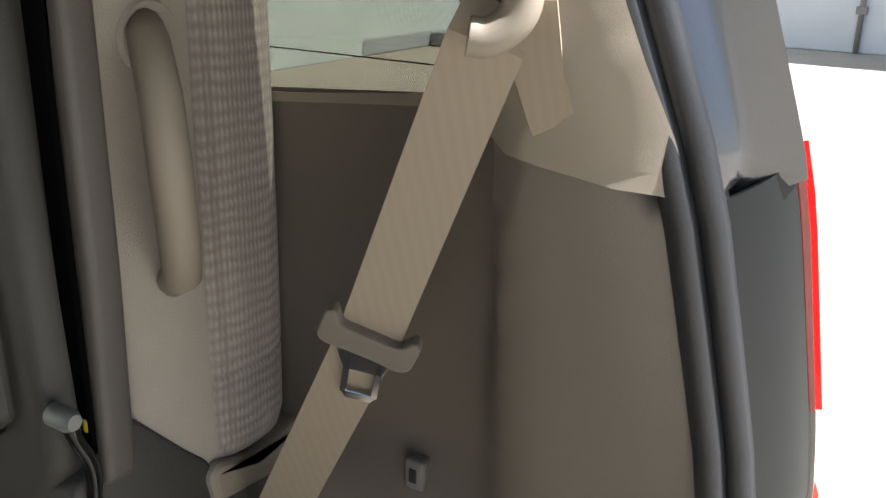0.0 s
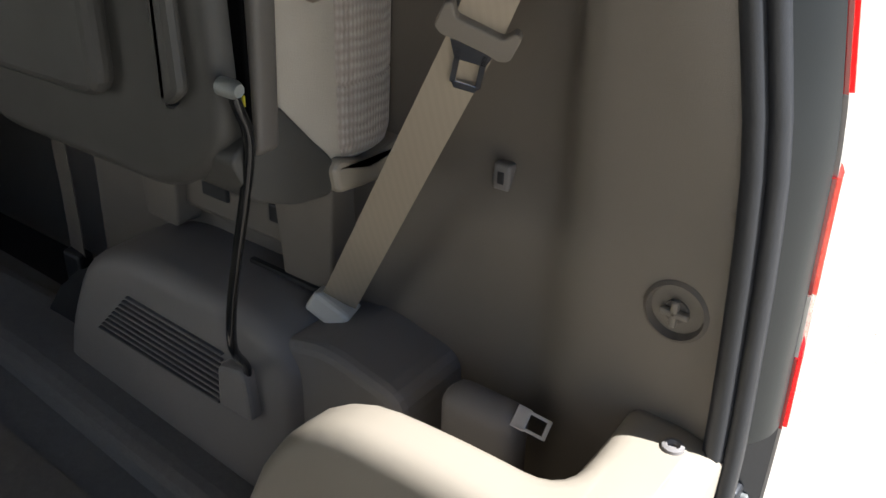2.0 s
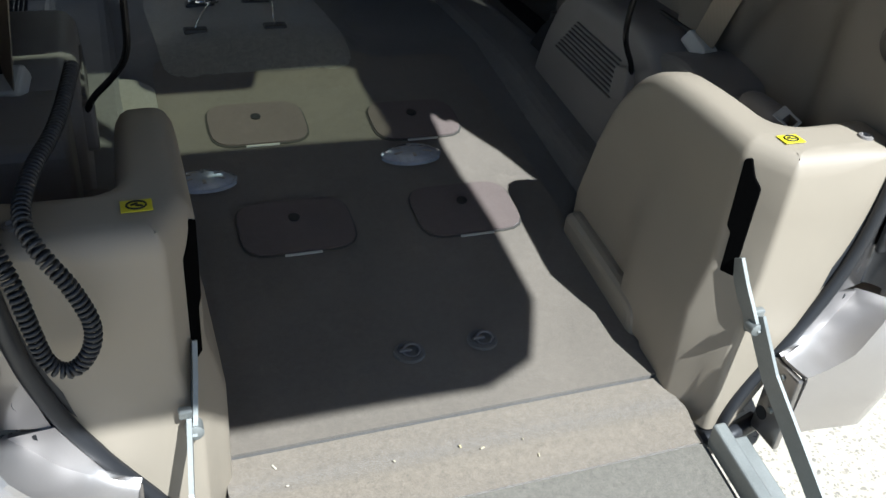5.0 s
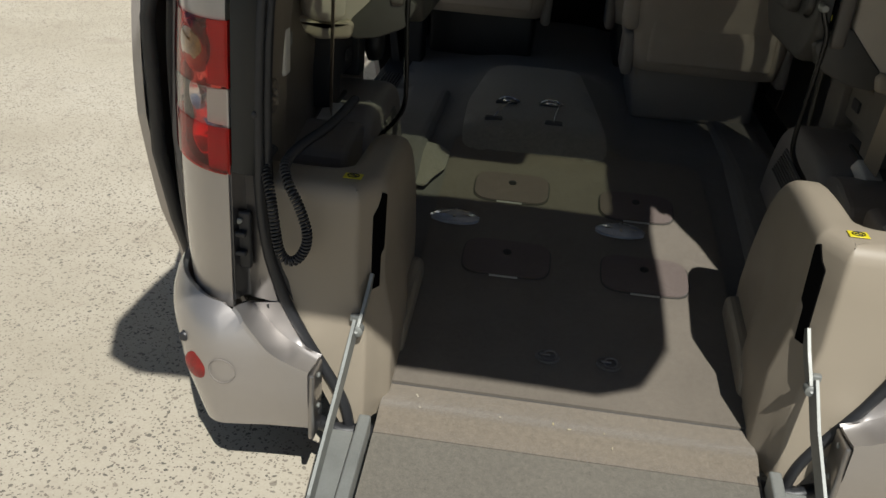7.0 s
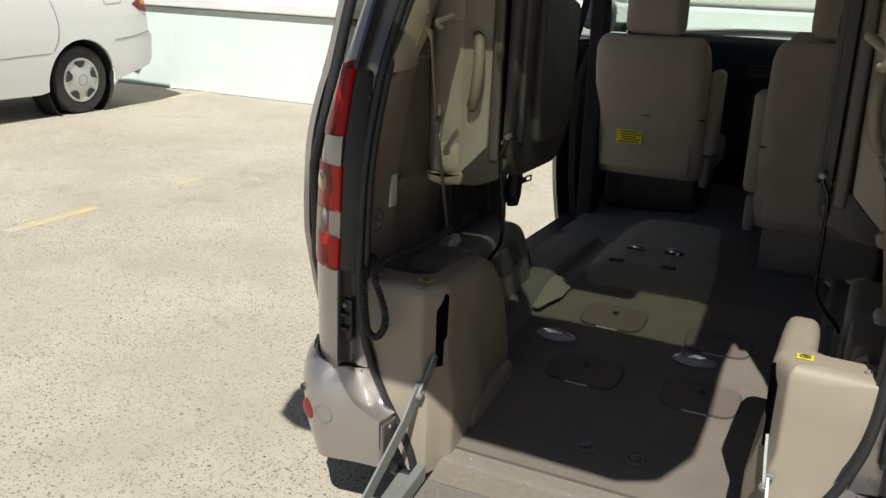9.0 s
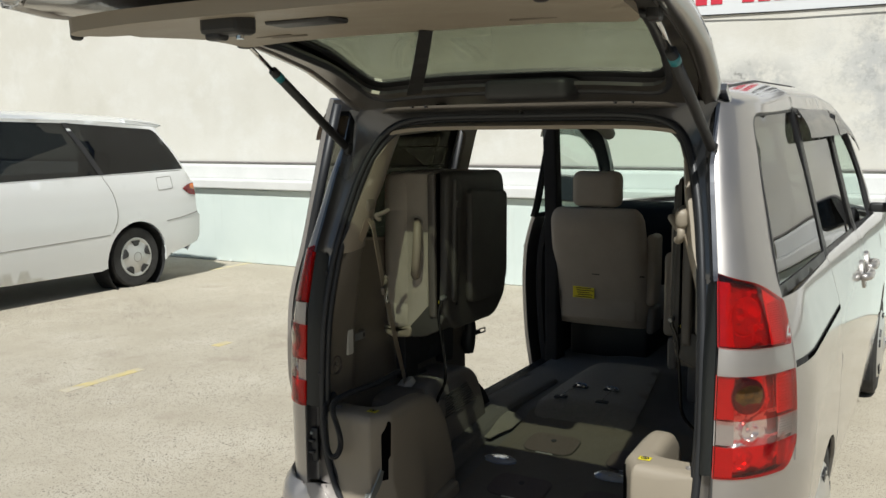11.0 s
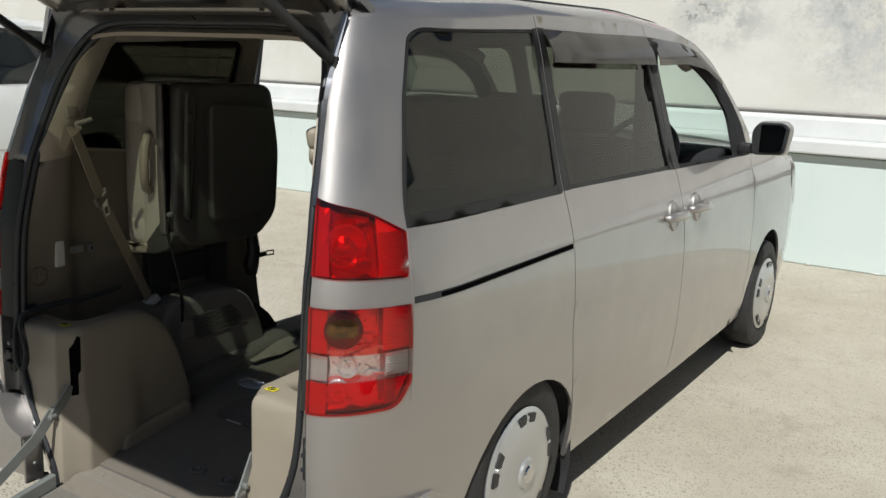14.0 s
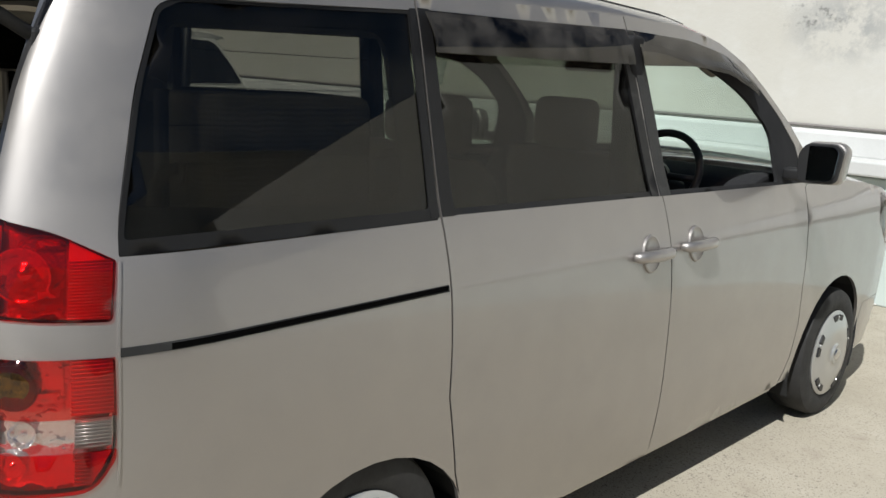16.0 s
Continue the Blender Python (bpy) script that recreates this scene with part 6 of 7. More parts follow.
    # wheel box cover by the ramp
    cover = part("wheel_box", sided(box_cover(), s), BEIGE, VAN, "beige moulded plastic ramp-side box cover")
    smooth_obj(cover)
    a, b = Vector((0.3835, -0.686)), Vector((0.4235, -0.7535))
    d = (b - a).normalized()
    m = a + d * 0.022
    # flat plate on the uncut cover, coloured as the slot's inner darkness
    slot = prism(rounded([(-0.006, -0.165), (0.015, -0.165), (0.0165, 0.105), (0.004, 0.118), (-0.008, 0.145), (-0.0185, 0.140), (-0.0165, 0.03), (-0.008, 0.02)], 0.004), "y", -0.003, 0.003, 0.001)
    bmesh.ops.transform(slot, matrix=Matrix.Translation((m.x, m.y, 0.522)) @ Matrix.Rotation(math.atan2(d.y, d.x), 4, "Z"), verts=slot.verts)
    part("box_slot_shade", sided(slot, s), VOID, cover, "black plate for the darkness inside the ramp arm's slot")
    part("box_foot", sided(prism(rounded([(-0.58, 0.20), (-0.27, 0.26), (-0.27, 0.34), (-0.56, 0.30)], 0.03), "x", 0.355, 0.40, 0.018, 3), s), BEIGE, cover)
    part("box_screw", sided(lathe([(-0.004, 0.012), (0.002, 0.011), (0.003, 0.007), (-0.001, 0.005), (-0.001, 0.0)], (0.571, -0.713, 0.6925), "z", 16), s), GREYTRIM, cover)
    stk = part("warning_sticker", sided(box((0.446, -0.700, 0.6932), (0.034, 0.025, 0.0014), 0.0004, 1), s), YELLOW, cover, "yellow warning sticker")
    ring = turned((0.446 * s, -0.700, 0.6945), 0.0085, 20, ((1.25, 0, 0), (0, 1, 0)))
    part("sticker_ring", tube(ring, 0.0012, 5, True), INK, stk)
    for dx, dy, w, h, a in ((-0.003, 0.002, 0.007, 0.003, 20), (0.003, -0.001, 0.008, 0.0035, -15), (0.0, 0.004, 0.004, 0.002, 0)):
        part("sticker_mark", box((0.446 * s + dx, -0.700 + dy, 0.6943), (w, h, 0.0012), 0.0003, 1, (0, 0, a)), INK, stk)
    # well between box and trim
    part("well_floor", sided(box((0.56, -0.46, 0.46), (0.16, 0.42, 0.02), 0.004), s), GREYTRIM, VAN)
    part("sill_step", sided(box((0.70, 1.0, 0.335), (0.14, 1.4, 0.05), 0.012, 3), s), DASH, VAN, "ribbed black door sill step")
    for k in range(8 if s < 0 else 0):
        part("step_rib", sided(box((0.655 + k * 0.012, 0.85, 0.362), (0.005, 0.75, 0.004), 0.001, 1), s), BLACK, VAN)
    part("b_pillar", sided(prism(rounded([(1.205, 1.66), (1.255, 1.10), (1.275, 0.36), (1.40, 0.36), (1.34, 1.10), (1.28, 1.66)], 0.02), "x", 0.61, 0.68, 0.01), s), DASH, VAN)
    part("cant_rail_trim", sided(tube([(half_width(y, 1.64) - 0.07, y, edge_z(y) - 0.06) for y in lin(-0.45, 1.95, 20)], 0.035, 8), s), LINER, VAN)


build_cabin()


# ---- belts ----
def build_belt(s):
    top = Vector((0.510, -0.592, 1.30))
    tng = Vector((0.541, -0.482, 1.060))
    end = Vector((0.598, -0.258, 0.665))
    b = thing("seat_belt", (end.x * s, end.y, end.z - 0.03), "beige seat belt webbing hanging with its tongue", "seat belt", "rear seat belts")
    ac = (-0.46, 0.76, 0.45) if s > 0 else (0.34, 0.92, 0.05)
    part("webbing", sided(ribbon([top + Vector((0.012, 0.0, 0.0)), top + Vector((0.002, 0.006, -0.02)), tng, end], 0.046, 0.0018, ac), s), WEB, b)
    part("webbing_return", sided(ribbon([top + Vector((0.004, -0.020, 0.005))] + [Vector((pillar_x(y, z) + d, y, z)) for y, z, d in ((-0.612, 1.262, -0.018), (-0.616, 1.238, -0.015), (-0.620, 1.219, -0.011), (-0.622, 1.209, 0.008))], 0.03, 0.0018, (0.12, -0.98, 0.05)), s), WEB, b)
    C, R, U = Vector((0.482, -0.577, 1.318)), Vector((0.52, -0.853, 0)) * (0.8 if s > 0 else 0.4), Vector((0, 0, 0.8 if s > 0 else 0.4))
    pts = [C + R * a + U * b for a, b in ((-0.062, 0.030), (-0.045, 0.024), (0.0, 0.008), (0.03, -0.002), (0.046, 0.0), (0.054, -0.012), (0.048, -0.03), (0.03, -0.042), (0.016, -0.04))]
    gd = part("belt_guide", sided(tube(smoothed(pts, 2), 0.011 if s > 0 else 0.007, 12), s), BEIGE if s > 0 else TAUPE, b, "beige plastic belt guide loop")
    part("guide_cover", sided(box((0.505 if s > 0 else 0.52, -0.592, 1.35), (0.036, 0.075, 0.055) if s > 0 else (0.02, 0.045, 0.04), 0.016 if s > 0 else 0.008, 3, (12, 0, 0)), s), BEIGE if s > 0 else TAUPE, gd)
    d = (end - tng).normalized()
    across = Vector(ac)
    across = (across - d * across.dot(d)).normalized()
    n = d.cross(across)
    base = Matrix((across, d, n)).transposed().to_4x4()
    tg = prism(rounded([(-0.037, -0.018), (-0.030, -0.022), (-0.023, -0.009), (0.023, -0.009), (0.030, -0.022), (0.037, -0.018), (0.037, 0.009), (0.028, 0.014), (0.016, 0.012), (-0.016, 0.012), (-0.028, 0.014), (-0.037, 0.009)], 0.005), "z", -0.006, 0.006, 0.002, 2)
    bmesh.ops.transform(tg, matrix=Matrix.Translation(tng - n * 0.004) @ base, verts=tg.verts)
    tp = part("tongue", sided(tg, s), TAUPE, b, "plastic belt tongue with steel blade")
    blade = []
    for q in (((-0.015, 0.018), (-0.0095, 0.018), (-0.0095, 0.058), (-0.015, 0.056)), ((0.0095, 0.018), (0.015, 0.018), (0.015, 0.056), (0.0095, 0.058)), ((-0.0145, 0.054), (0.0145, 0.054), (0.010, 0.062), (-0.010, 0.062)), ((-0.022, 0.010), (0.022, 0.010), (0.0145, 0.030), (-0.0145, 0.030))):
        blade.append(prism(list(q), "z", -0.0015, 0.0015, 0.0005, 1))
    bl = joined(*blade)
    bmesh.ops.transform(bl, matrix=Matrix.Translation(tng - n * 0.006) @ base @ Matrix.Rotation(radians(12), 4, "Z"), verts=bl.verts)
    part("blade", sided(bl, s), CHROME, tp)
    part("anchor_tab", sided(box(end + Vector((0.0, 0.01, -0.012)), (0.05, 0.056, 0.03), 0.006, 2, (30, 10, 20)), s), WHITETAB, b, "white belt anchor cover")
    if s > 0:
        bk = thing("loose_buckle", (0.56, -0.53, 0.60), "steel belt tongue lying beside the box cover", "buckle")
        bm = joined(box((0.0, 0.0, 0.0), (0.005, 0.05, 0.003), 0.001), box((0.026, 0.0, 0.0), (0.005, 0.05, 0.003), 0.001), box((0.013, -0.022, 0.0), (0.03, 0.007, 0.003), 0.001), box((0.013, 0.018, 0.0), (0.034, 0.022, 0.003), 0.001))
        bm.transform(Matrix.Translation((0.552, -0.566, 0.646)) @ Matrix.Scale(0.75, 4) @ Vector((-0.5, -0.45, 0.75)).to_track_quat("Z", "Y").to_matrix().to_4x4() @ Matrix.Rotation(radians(60), 4, "Z"))
        part("blade", bm, CAP, bk)
        part("belt_loop", box((0.56, -0.505, 0.605), (0.05, 0.10, 0.11), 0.02, 3), GREYTRIM, bk)


for _s in (1, -1):
    build_belt(_s)


def door_belt():
    """The second row's belt, hanging inside the closed side door."""
    b = thing("seat_belt", (0.64, 0.40, 0.42), "beige second-row seat belt hanging beside the closed door", "seat belt", "second-row belts")
    part("webbing", ribbon([(0.60, 0.36, 1.45), (0.632, 0.385, 0.95), (0.64, 0.392, 0.56), (0.64, 0.395, 0.46)], 0.046, 0.002, (0.1, 1, 0)), TAUPE, b)
    part("anchor", box((0.64, 0.396, 0.455), (0.03, 0.05, 0.07), 0.006, 2), BLACK, b)


door_belt()


def hanging_buckle():
    b = thing("hanging_belt", (-0.60, 0.34, 0.66), "dark seat belt with steel tongue hanging at the side door", "seat belt")
    part("buckle_cover", tube([(-0.60, 0.26, 0.66), (-0.605, 0.26, 0.70), (-0.60, 0.27, 0.76), (-0.60, 0.26, 0.84), (-0.61, 0.25, 0.89)], [0.020, 0.032, 0.027, 0.022, 0.015], 10), BLACK, b)
    part("stalk", tube([(-0.60, 0.27, 0.735), (-0.585, 0.32, 0.742)], 0.011, 8), BLACK, b)
    part("tongue", tube([(-0.582, 0.325, 0.735), (-0.575, 0.36, 0.735), (-0.575, 0.36, 0.752), (-0.582, 0.325, 0.752)], 0.0035, 6, True), STEEL, b)


hanging_buckle()


# ---- seats ----
def cushion(c, size, r, seg=5, puff=0.0):
    bm = box(c, size, r, seg)
    if puff:
        for v in bm.verts:
            v.co += Vector(noise.noise_vector(v.co * 9)) * puff
    return smooth(bm)


def folded_seat(s):
    z0 = 0.862
    seat = thing("folded_seat", (0.56 * s, -0.07, z0), "third-row seat folded up against the side window", "car seat", "folded third-row seats")
    bol = rounded([(0.535, -0.308), (0.670, -0.308), (0.68, 0.14), (0.54, 0.14)], [0.062, 0.062, 0.05, 0.05], 6)
    bm = bmesh.new()
    zs = [z0 + 0.012, z0 + 0.02, z0 + 0.035, z0 + 0.10, z0 + 0.103, z0 + 0.107, z0 + 0.2, z0 + 0.3, z0 + 0.44, z0 + 0.443, z0 + 0.447, z0 + 0.50, z0 + 0.548, z0 + 0.568, z0 + 0.578]
    ks = [0.80, 0.93, 0.985, 1, 0.975, 1, 1.01, 1.01, 1, 0.975, 1, 0.995, 0.96, 0.88, 0.70]
    cx, cy = 0.595, -0.085
    rings = [[bm.verts.new((cx + (p[0] - cx) * (k if abs(k - 0.975) > 1e-6 else 0.955), cy + (p[1] - cy) * (k * 0.3 + 0.7), z)) for p in bol] for z, k in zip(zs, ks)]
    for a, b in zip(rings, rings[1:]):
        for i in range(len(bol)):
            j = (i + 1) % len(bol)
            bm.faces.new((a[i], a[j], b[j], b[i])).smooth = True
    bm.faces.new(rings[0][::-1])
    bm.faces.new(rings[-1])
    part("backrest", sided(bm, s), KNIT if s > 0 else FABRIC, seat, "ribbed knit fabric backrest roll" if s > 0 else "light velour backrest roll")
    sidec = prism(rounded([(0.474, 0.962), (0.486, 0.925), (0.512, 0.900), (0.535, 0.893), (0.556, 0.866), (0.582, 0.862), (0.592, 1.42), (0.57, 1.44), (0.464, 1.44)], [0.012, 0.015, 0.02, 0.012, 0.012, 0.012, 0.02, 0.02, 0.02]), "y", -0.298, 0.13, 0.007, 3)
    sc = part("cushion_side", sided(sidec, s), FABRIC, seat, "light velour cushion side")
    smooth_obj(sc)
    base = [(-0.31, 1.072), (-0.328, 1.082), (-0.347, 1.115), (-0.352, 1.18), (-0.347, 1.228), (-0.328, 1.262), (-0.305, 1.270)]
    hx = [0.520, 0.514, 0.497, 0.489, 0.490, 0.500, 0.516]
    part("grab_handle", sided(tube([(x, y + 0.006, z) for x, (y, z) in zip(hx, base)], [0.014, 0.015, 0.0155, 0.016, 0.0155, 0.015, 0.014], 12), s), BEIGE, seat, "beige moulded grab handle")
    part("handle_pad", sided(lathe([(0.004, 0.030), (-0.003, 0.026), (-0.004, 0.0)], (0.520, -0.299, 1.262), "y", 18), s), FABRIC, seat)
    shell = prism(rounded([(-0.30, 0.95), (-0.23, 0.872), (0.10, 0.87), (0.20, 0.95), (0.215, 1.20), (0.17, 1.44), (-0.27, 1.445)], [0.03, 0.05, 0.04, 0.05, 0.06, 0.05, 0.04]), "x", 0.40, 0.470, 0.016, 3)
    sh = part("seat_shell", sided(shell, s), DARKSHELL, seat, "dark plastic seat underside shell")
    smooth_obj(sh)
    part("shell_rib", sided(prism(rounded([(-0.262, 0.99), (-0.235, 0.97), (-0.20, 1.40), (-0.245, 1.42)], 0.01), "x", 0.385, 0.405, 0.008, 2), s), DARKSHELL, sh)
    part("shell_edge", sided(smooth(prism(rounded([(-0.312, 0.93), (-0.285, 0.915), (-0.285, 1.44), (-0.318, 1.44), (-0.318, 1.10)], 0.008), "x", 0.434, 0.464, 0.008, 3)), s), SHELLEDGE, sh, "brown plastic shell edge")
    part("shell_gap_shade", sided(box((0.428, -0.300, 1.20), (0.005, 0.02, 0.48), 0.002), s), VOID, sh)
    part("shell_pan", sided(prism(rounded([(-0.15, 0.96), (0.08, 0.955), (0.16, 1.02), (0.16, 1.36), (-0.15, 1.38)], 0.03), "x", 0.375, 0.405, 0.012, 3), s), DARKSHELL, sh)
    part("shell_button", sided(lathe([(0.0, 0.014), (-0.005, 0.012), (-0.006, 0.0)], (0.386, -0.235, 1.33), "x", 16), s), DARKSHELL, sh)
    part("seat_foot_trim", sided(prism(rounded([(0.538, 0.878), (0.545, 0.846), (0.62, 0.838), (0.672, 0.862), (0.668, 0.884), (0.60, 0.870), (0.55, 0.888)], 0.012), "y", -0.31, 0.10, 0.008, 3), s), BEIGE, seat, "beige plastic hinge cover")
    part("shell_lip", sided(smooth(prism(rounded([(0.405, 0.93), (0.43, 0.878), (0.49, 0.852), (0.545, 0.845), (0.55, 0.885), (0.52, 0.915), (0.47, 0.97)], 0.012), "y", -0.302, 0.11, 0.004, 2)), s), DARKSHELL, seat)
    br = part("mount_plate", sided(box((0.632, -0.06, 0.745), (0.03, 0.34, 0.10), 0.008, 2, (0, 0, 0)), s), TAUPE if s > 0 else BLACK, seat, "grey hinge mount with oval holes" if s > 0 else "black hinge mount with oval holes")
    for y in (-0.15, -0.02):
        part("oval_hole", sided(box((0.615, y, 0.742), (0.006, 0.052, 0.027), 0.0028, 2), s), BLACK, br)
    part("mount_leg", sided(prism(rounded([(-0.245, 0.665), (-0.16, 0.665), (-0.14, 0.85), (-0.25, 0.85)], 0.01), "x", 0.60, 0.66, 0.004), s), TAUPE if s > 0 else BLACK, seat)
    part("mount_leg", sided(prism(rounded([(0.05, 0.665), (0.12, 0.665), (0.13, 0.85), (0.04, 0.85)], 0.01), "x", 0.60, 0.66, 0.004), s), TAUPE if s > 0 else BLACK, seat)
    rod = thing("prop_rod", (0.503 * s, -0.172, 0.545), "bent black steel prop rod holding up the folded seat", "rod", "prop rods")
    part("rod", sided(tube(smoothed([(0.404, -0.315, 1.01), (0.406, -0.315, 0.99), (0.424, -0.312, 0.955), (0.426, -0.30, 0.90), (0.426, -0.262, 0.76), (0.428, -0.250, 0.69), (0.455, -0.225, 0.645), (0.492, -0.198, 0.60), (0.503, -0.185, 0.56)], 2), 0.0058, 8), s), GLOSSBLACK, rod)
    part("rod_eye", sided(lathe([(-0.012, 0.006), (-0.006, 0.009), (0.012, 0.009)], (0.404, -0.312, 1.004), "y", 14), s), STEEL, rod)
    part("yellow_tag", sided(box((0.428, -0.304, 0.985), (0.007, 0.006, 0.012), 0.002), s), YELLOW, rod)


for _s in (1, -1):
    folded_seat(_s)


def chair(at, label, with_label=False, wide=0.50, tall=0.66, base=None):
    """A forward-facing seat; at is the floor below its backrest."""
    x, y, z = at
    c = thing("car_seat", at, label, "car seat", "upright seats")
    back = bmesh.new()
    rows = []
    for t in [0, 0.06, 0.12, 0.25, 0.4, 0.55, 0.7, 0.82, 0.9, 0.95, 0.98, 1]:
        zz = z + 0.20 + tall * t + 0.0
        w = wide / 2 * interp(t, [0, 0.12, 0.7, 0.92, 0.97, 1], [0.95, 1.0, 0.98, 0.95, 0.90, 0.80])
        th = interp(t, [0, 0.3, 0.9, 1], [0.20, 0.18, 0.13, 0.06])
        lean_y = -0.17 * t
        ring = []
        for k in range(24):
            a = 2 * math.pi * k / 24
            ca, sa = math.cos(a), math.sin(a)
            ex = math.copysign(abs(ca) ** 0.35, ca) * w
            ey = math.copysign(abs(sa) ** 0.5, sa) * th / 2
            ring.append(back.verts.new((x + ex, y + 0.17 + ey + lean_y, zz)))
        rows.append(ring)
    for a, b in zip(rows, rows[1:]):
        for k in range(24):
            back.faces.new((a[k], a[(k + 1) % 24], b[(k + 1) % 24], b[k])).smooth = True
    back.faces.new(rows[0][::-1])
    back.faces.new(rows[-1])
    bk = part("backrest", back, SEATFAB, c)
    part("back_seam", tube([(x - wide * 0.49, y + 0.03, z + 0.20 + tall * 0.45), (x, y + 0.012, z + 0.20 + tall * 0.45), (x + wide * 0.49, y + 0.03, z + 0.20 + tall * 0.45)], 0.004, 6), BLACK, bk)
    part("back_pocket", cushion((x, y + 0.055, z + 0.34), (wide * 0.80, 0.03, 0.22), 0.014, 3), SEATFAB, bk)
    part("cushion", cushion((x, y + 0.42, z + 0.26), (wide, 0.55, 0.16), 0.05, 4), SEATFAB, c)
    part("headrest", cushion((x, y + 0.02, z + 0.20 + tall + 0.095), (0.25, 0.10, 0.18), 0.04, 5), SEATFAB, c)
    for dx in (-0.06, 0.06):
        part("headrest_post", tube([(x + dx, y + 0.03, z + 0.20 + tall - 0.04), (x + dx, y + 0.02, z + 0.20 + tall + 0.06)], 0.006, 8), CHROME, c)
    for dx in (-1, 1):
        part("side_bolster", cushion((x + dx * (wide / 2 + 0.012), y + 0.135, z + 0.50), (0.055, 0.13, 0.36), 0.025, 4), SEATFAB, c)
    part("seat_base", box((x, y + 0.42, z + 0.10), (wide * 0.85, 0.42, 0.20), 0.02, 3), base or BLACK, c)
    for dx in (-1, 1):
        part("recliner_cover", cushion((x + dx * (wide / 2 + 0.005), y + 0.18, z + 0.24), (0.04, 0.16, 0.14), 0.018, 3), GREYTRIM, c)
    if with_label:
        lb = part("warning_label", box((x - 0.07, y + 0.028, z + 0.375), (0.115, 0.004, 0.062), 0.001, 1), YELLOW, bk, "yellow printed warning label")
        for k in range(5):
            part("text_bar", box((x - 0.07 + (0.01 if k % 2 else 0.0), y + 0.0248, z + 0.351 + 0.011 * k), (0.09 - 0.012 * (k % 3), 0.002, 0.004), 0.0005, 1), INK, lb)
    return c


chair((-0.40, 1.25, 0.40), "taupe fabric front passenger seat with yellow label on its back", True, 0.50, 0.61)
chair((0.36, 1.30, 0.40), "taupe fabric driver's seat behind the steering wheel", False, 0.50)
chair((0.38, 0.62, 0.40), "taupe fabric second-row seat", False, 0.48, base=GREYTRIM)


# ---- ramp ----
def build_ramp():
    r = thing("wheelchair_ramp", (0, -1.3, 0.0), "lowered wheelchair ramp with worn tan carpet", "ramp")

    def lay(x, y):
        z = 0.331 + 0.16 * y if y > -0.80 else 0.203 - 0.19 * (-0.80 - y)
        z += 0.010 * math.exp(-((y + 0.737) / 0.022) ** 2)
        return (x, y, z)
    part("ramp_sill", patch(lay, [(-0.372, -0.797), (0.372, -0.797), (0.372, -0.66), (-0.372, -0.66)], (), 0.015, 0.02), SILLMAT, r, "tan carpeted ramp threshold")
    part("ramp_deck", patch(lay, [(-0.372, -1.78), (0.372, -1.78), (0.372, -0.80), (-0.372, -0.80)], (), 0.06, 0.025), RAMPMAT, r, "grey-brown ramp tread")
    for s in (1, -1):
        part("side_rail", sided(prism([(-0.80, 0.20), (-1.80, 0.01), (-1.80, 0.05), (-0.80, 0.245)], "x", 0.376, 0.40, 0.004), s), STEEL, r, "zinc-plated ramp rail")
        part("rail_flange", sided(prism([(-0.80, 0.185), (-1.80, 0.0), (-1.80, 0.012), (-0.80, 0.20)], "x", 0.40, 0.455, 0.003), s), STEEL, r)
        arm = part("ramp_arm", sided(ribbon([(0.400, -0.715, 0.505), (0.404, -0.738, 0.47), (0.411, -0.770, 0.425), (0.414, -0.780, 0.41)], 0.036, 0.006, (0.05, 0.8, -0.55)), s), STEEL, r, "flat steel ramp arm")
        part("arm_lower", sided(ribbon([(0.416, -0.775, 0.435), (0.425, -0.83, 0.36), (0.438, -1.02, 0.215), (0.438, -1.30, 0.14)], 0.034, 0.006, (0.05, -0.55, 0.8)), s), STEEL, arm)
        part("arm_bolt", sided(lathe([(-0.011, 0.006), (-0.008, 0.011), (0.010, 0.011)], (0.412, -0.782, 0.42), "y", 14), s), STEEL, arm)
        part("arm_nut", sided(box((0.420, -0.772, 0.44), (0.018, 0.012, 0.014), 0.003), s), STEEL, arm)
        part("sill_seal", sided(tube([(0.37, -0.765, 0.175), (0.44, -0.775, 0.175), (0.50, -0.765, 0.19)], 0.016, 8), s), RUBBER, r)


build_ramp()
rnd = random.Random(11)
crumbs = joined(*(box((rnd.uniform(-0.33, 0.33), y, z + 0.003), (rnd.uniform(0.003, 0.010), rnd.uniform(0.0015, 0.003), 0.002), 0.0005, 1, (0, 0, rnd.uniform(0, 180)))
                  for y, z in [(v, 0.331 + 0.16 * v + 0.010 * math.exp(-((v + 0.737) / 0.022) ** 2)) for v in (rnd.uniform(-0.78, -0.68) for _ in range(7))]))
ob = new("debris", mesh_of("debris", crumbs, LINEPAINT))
tagged(ob, "scattered straw crumbs lying on the carpeted threshold", "debris", "", "stuff")


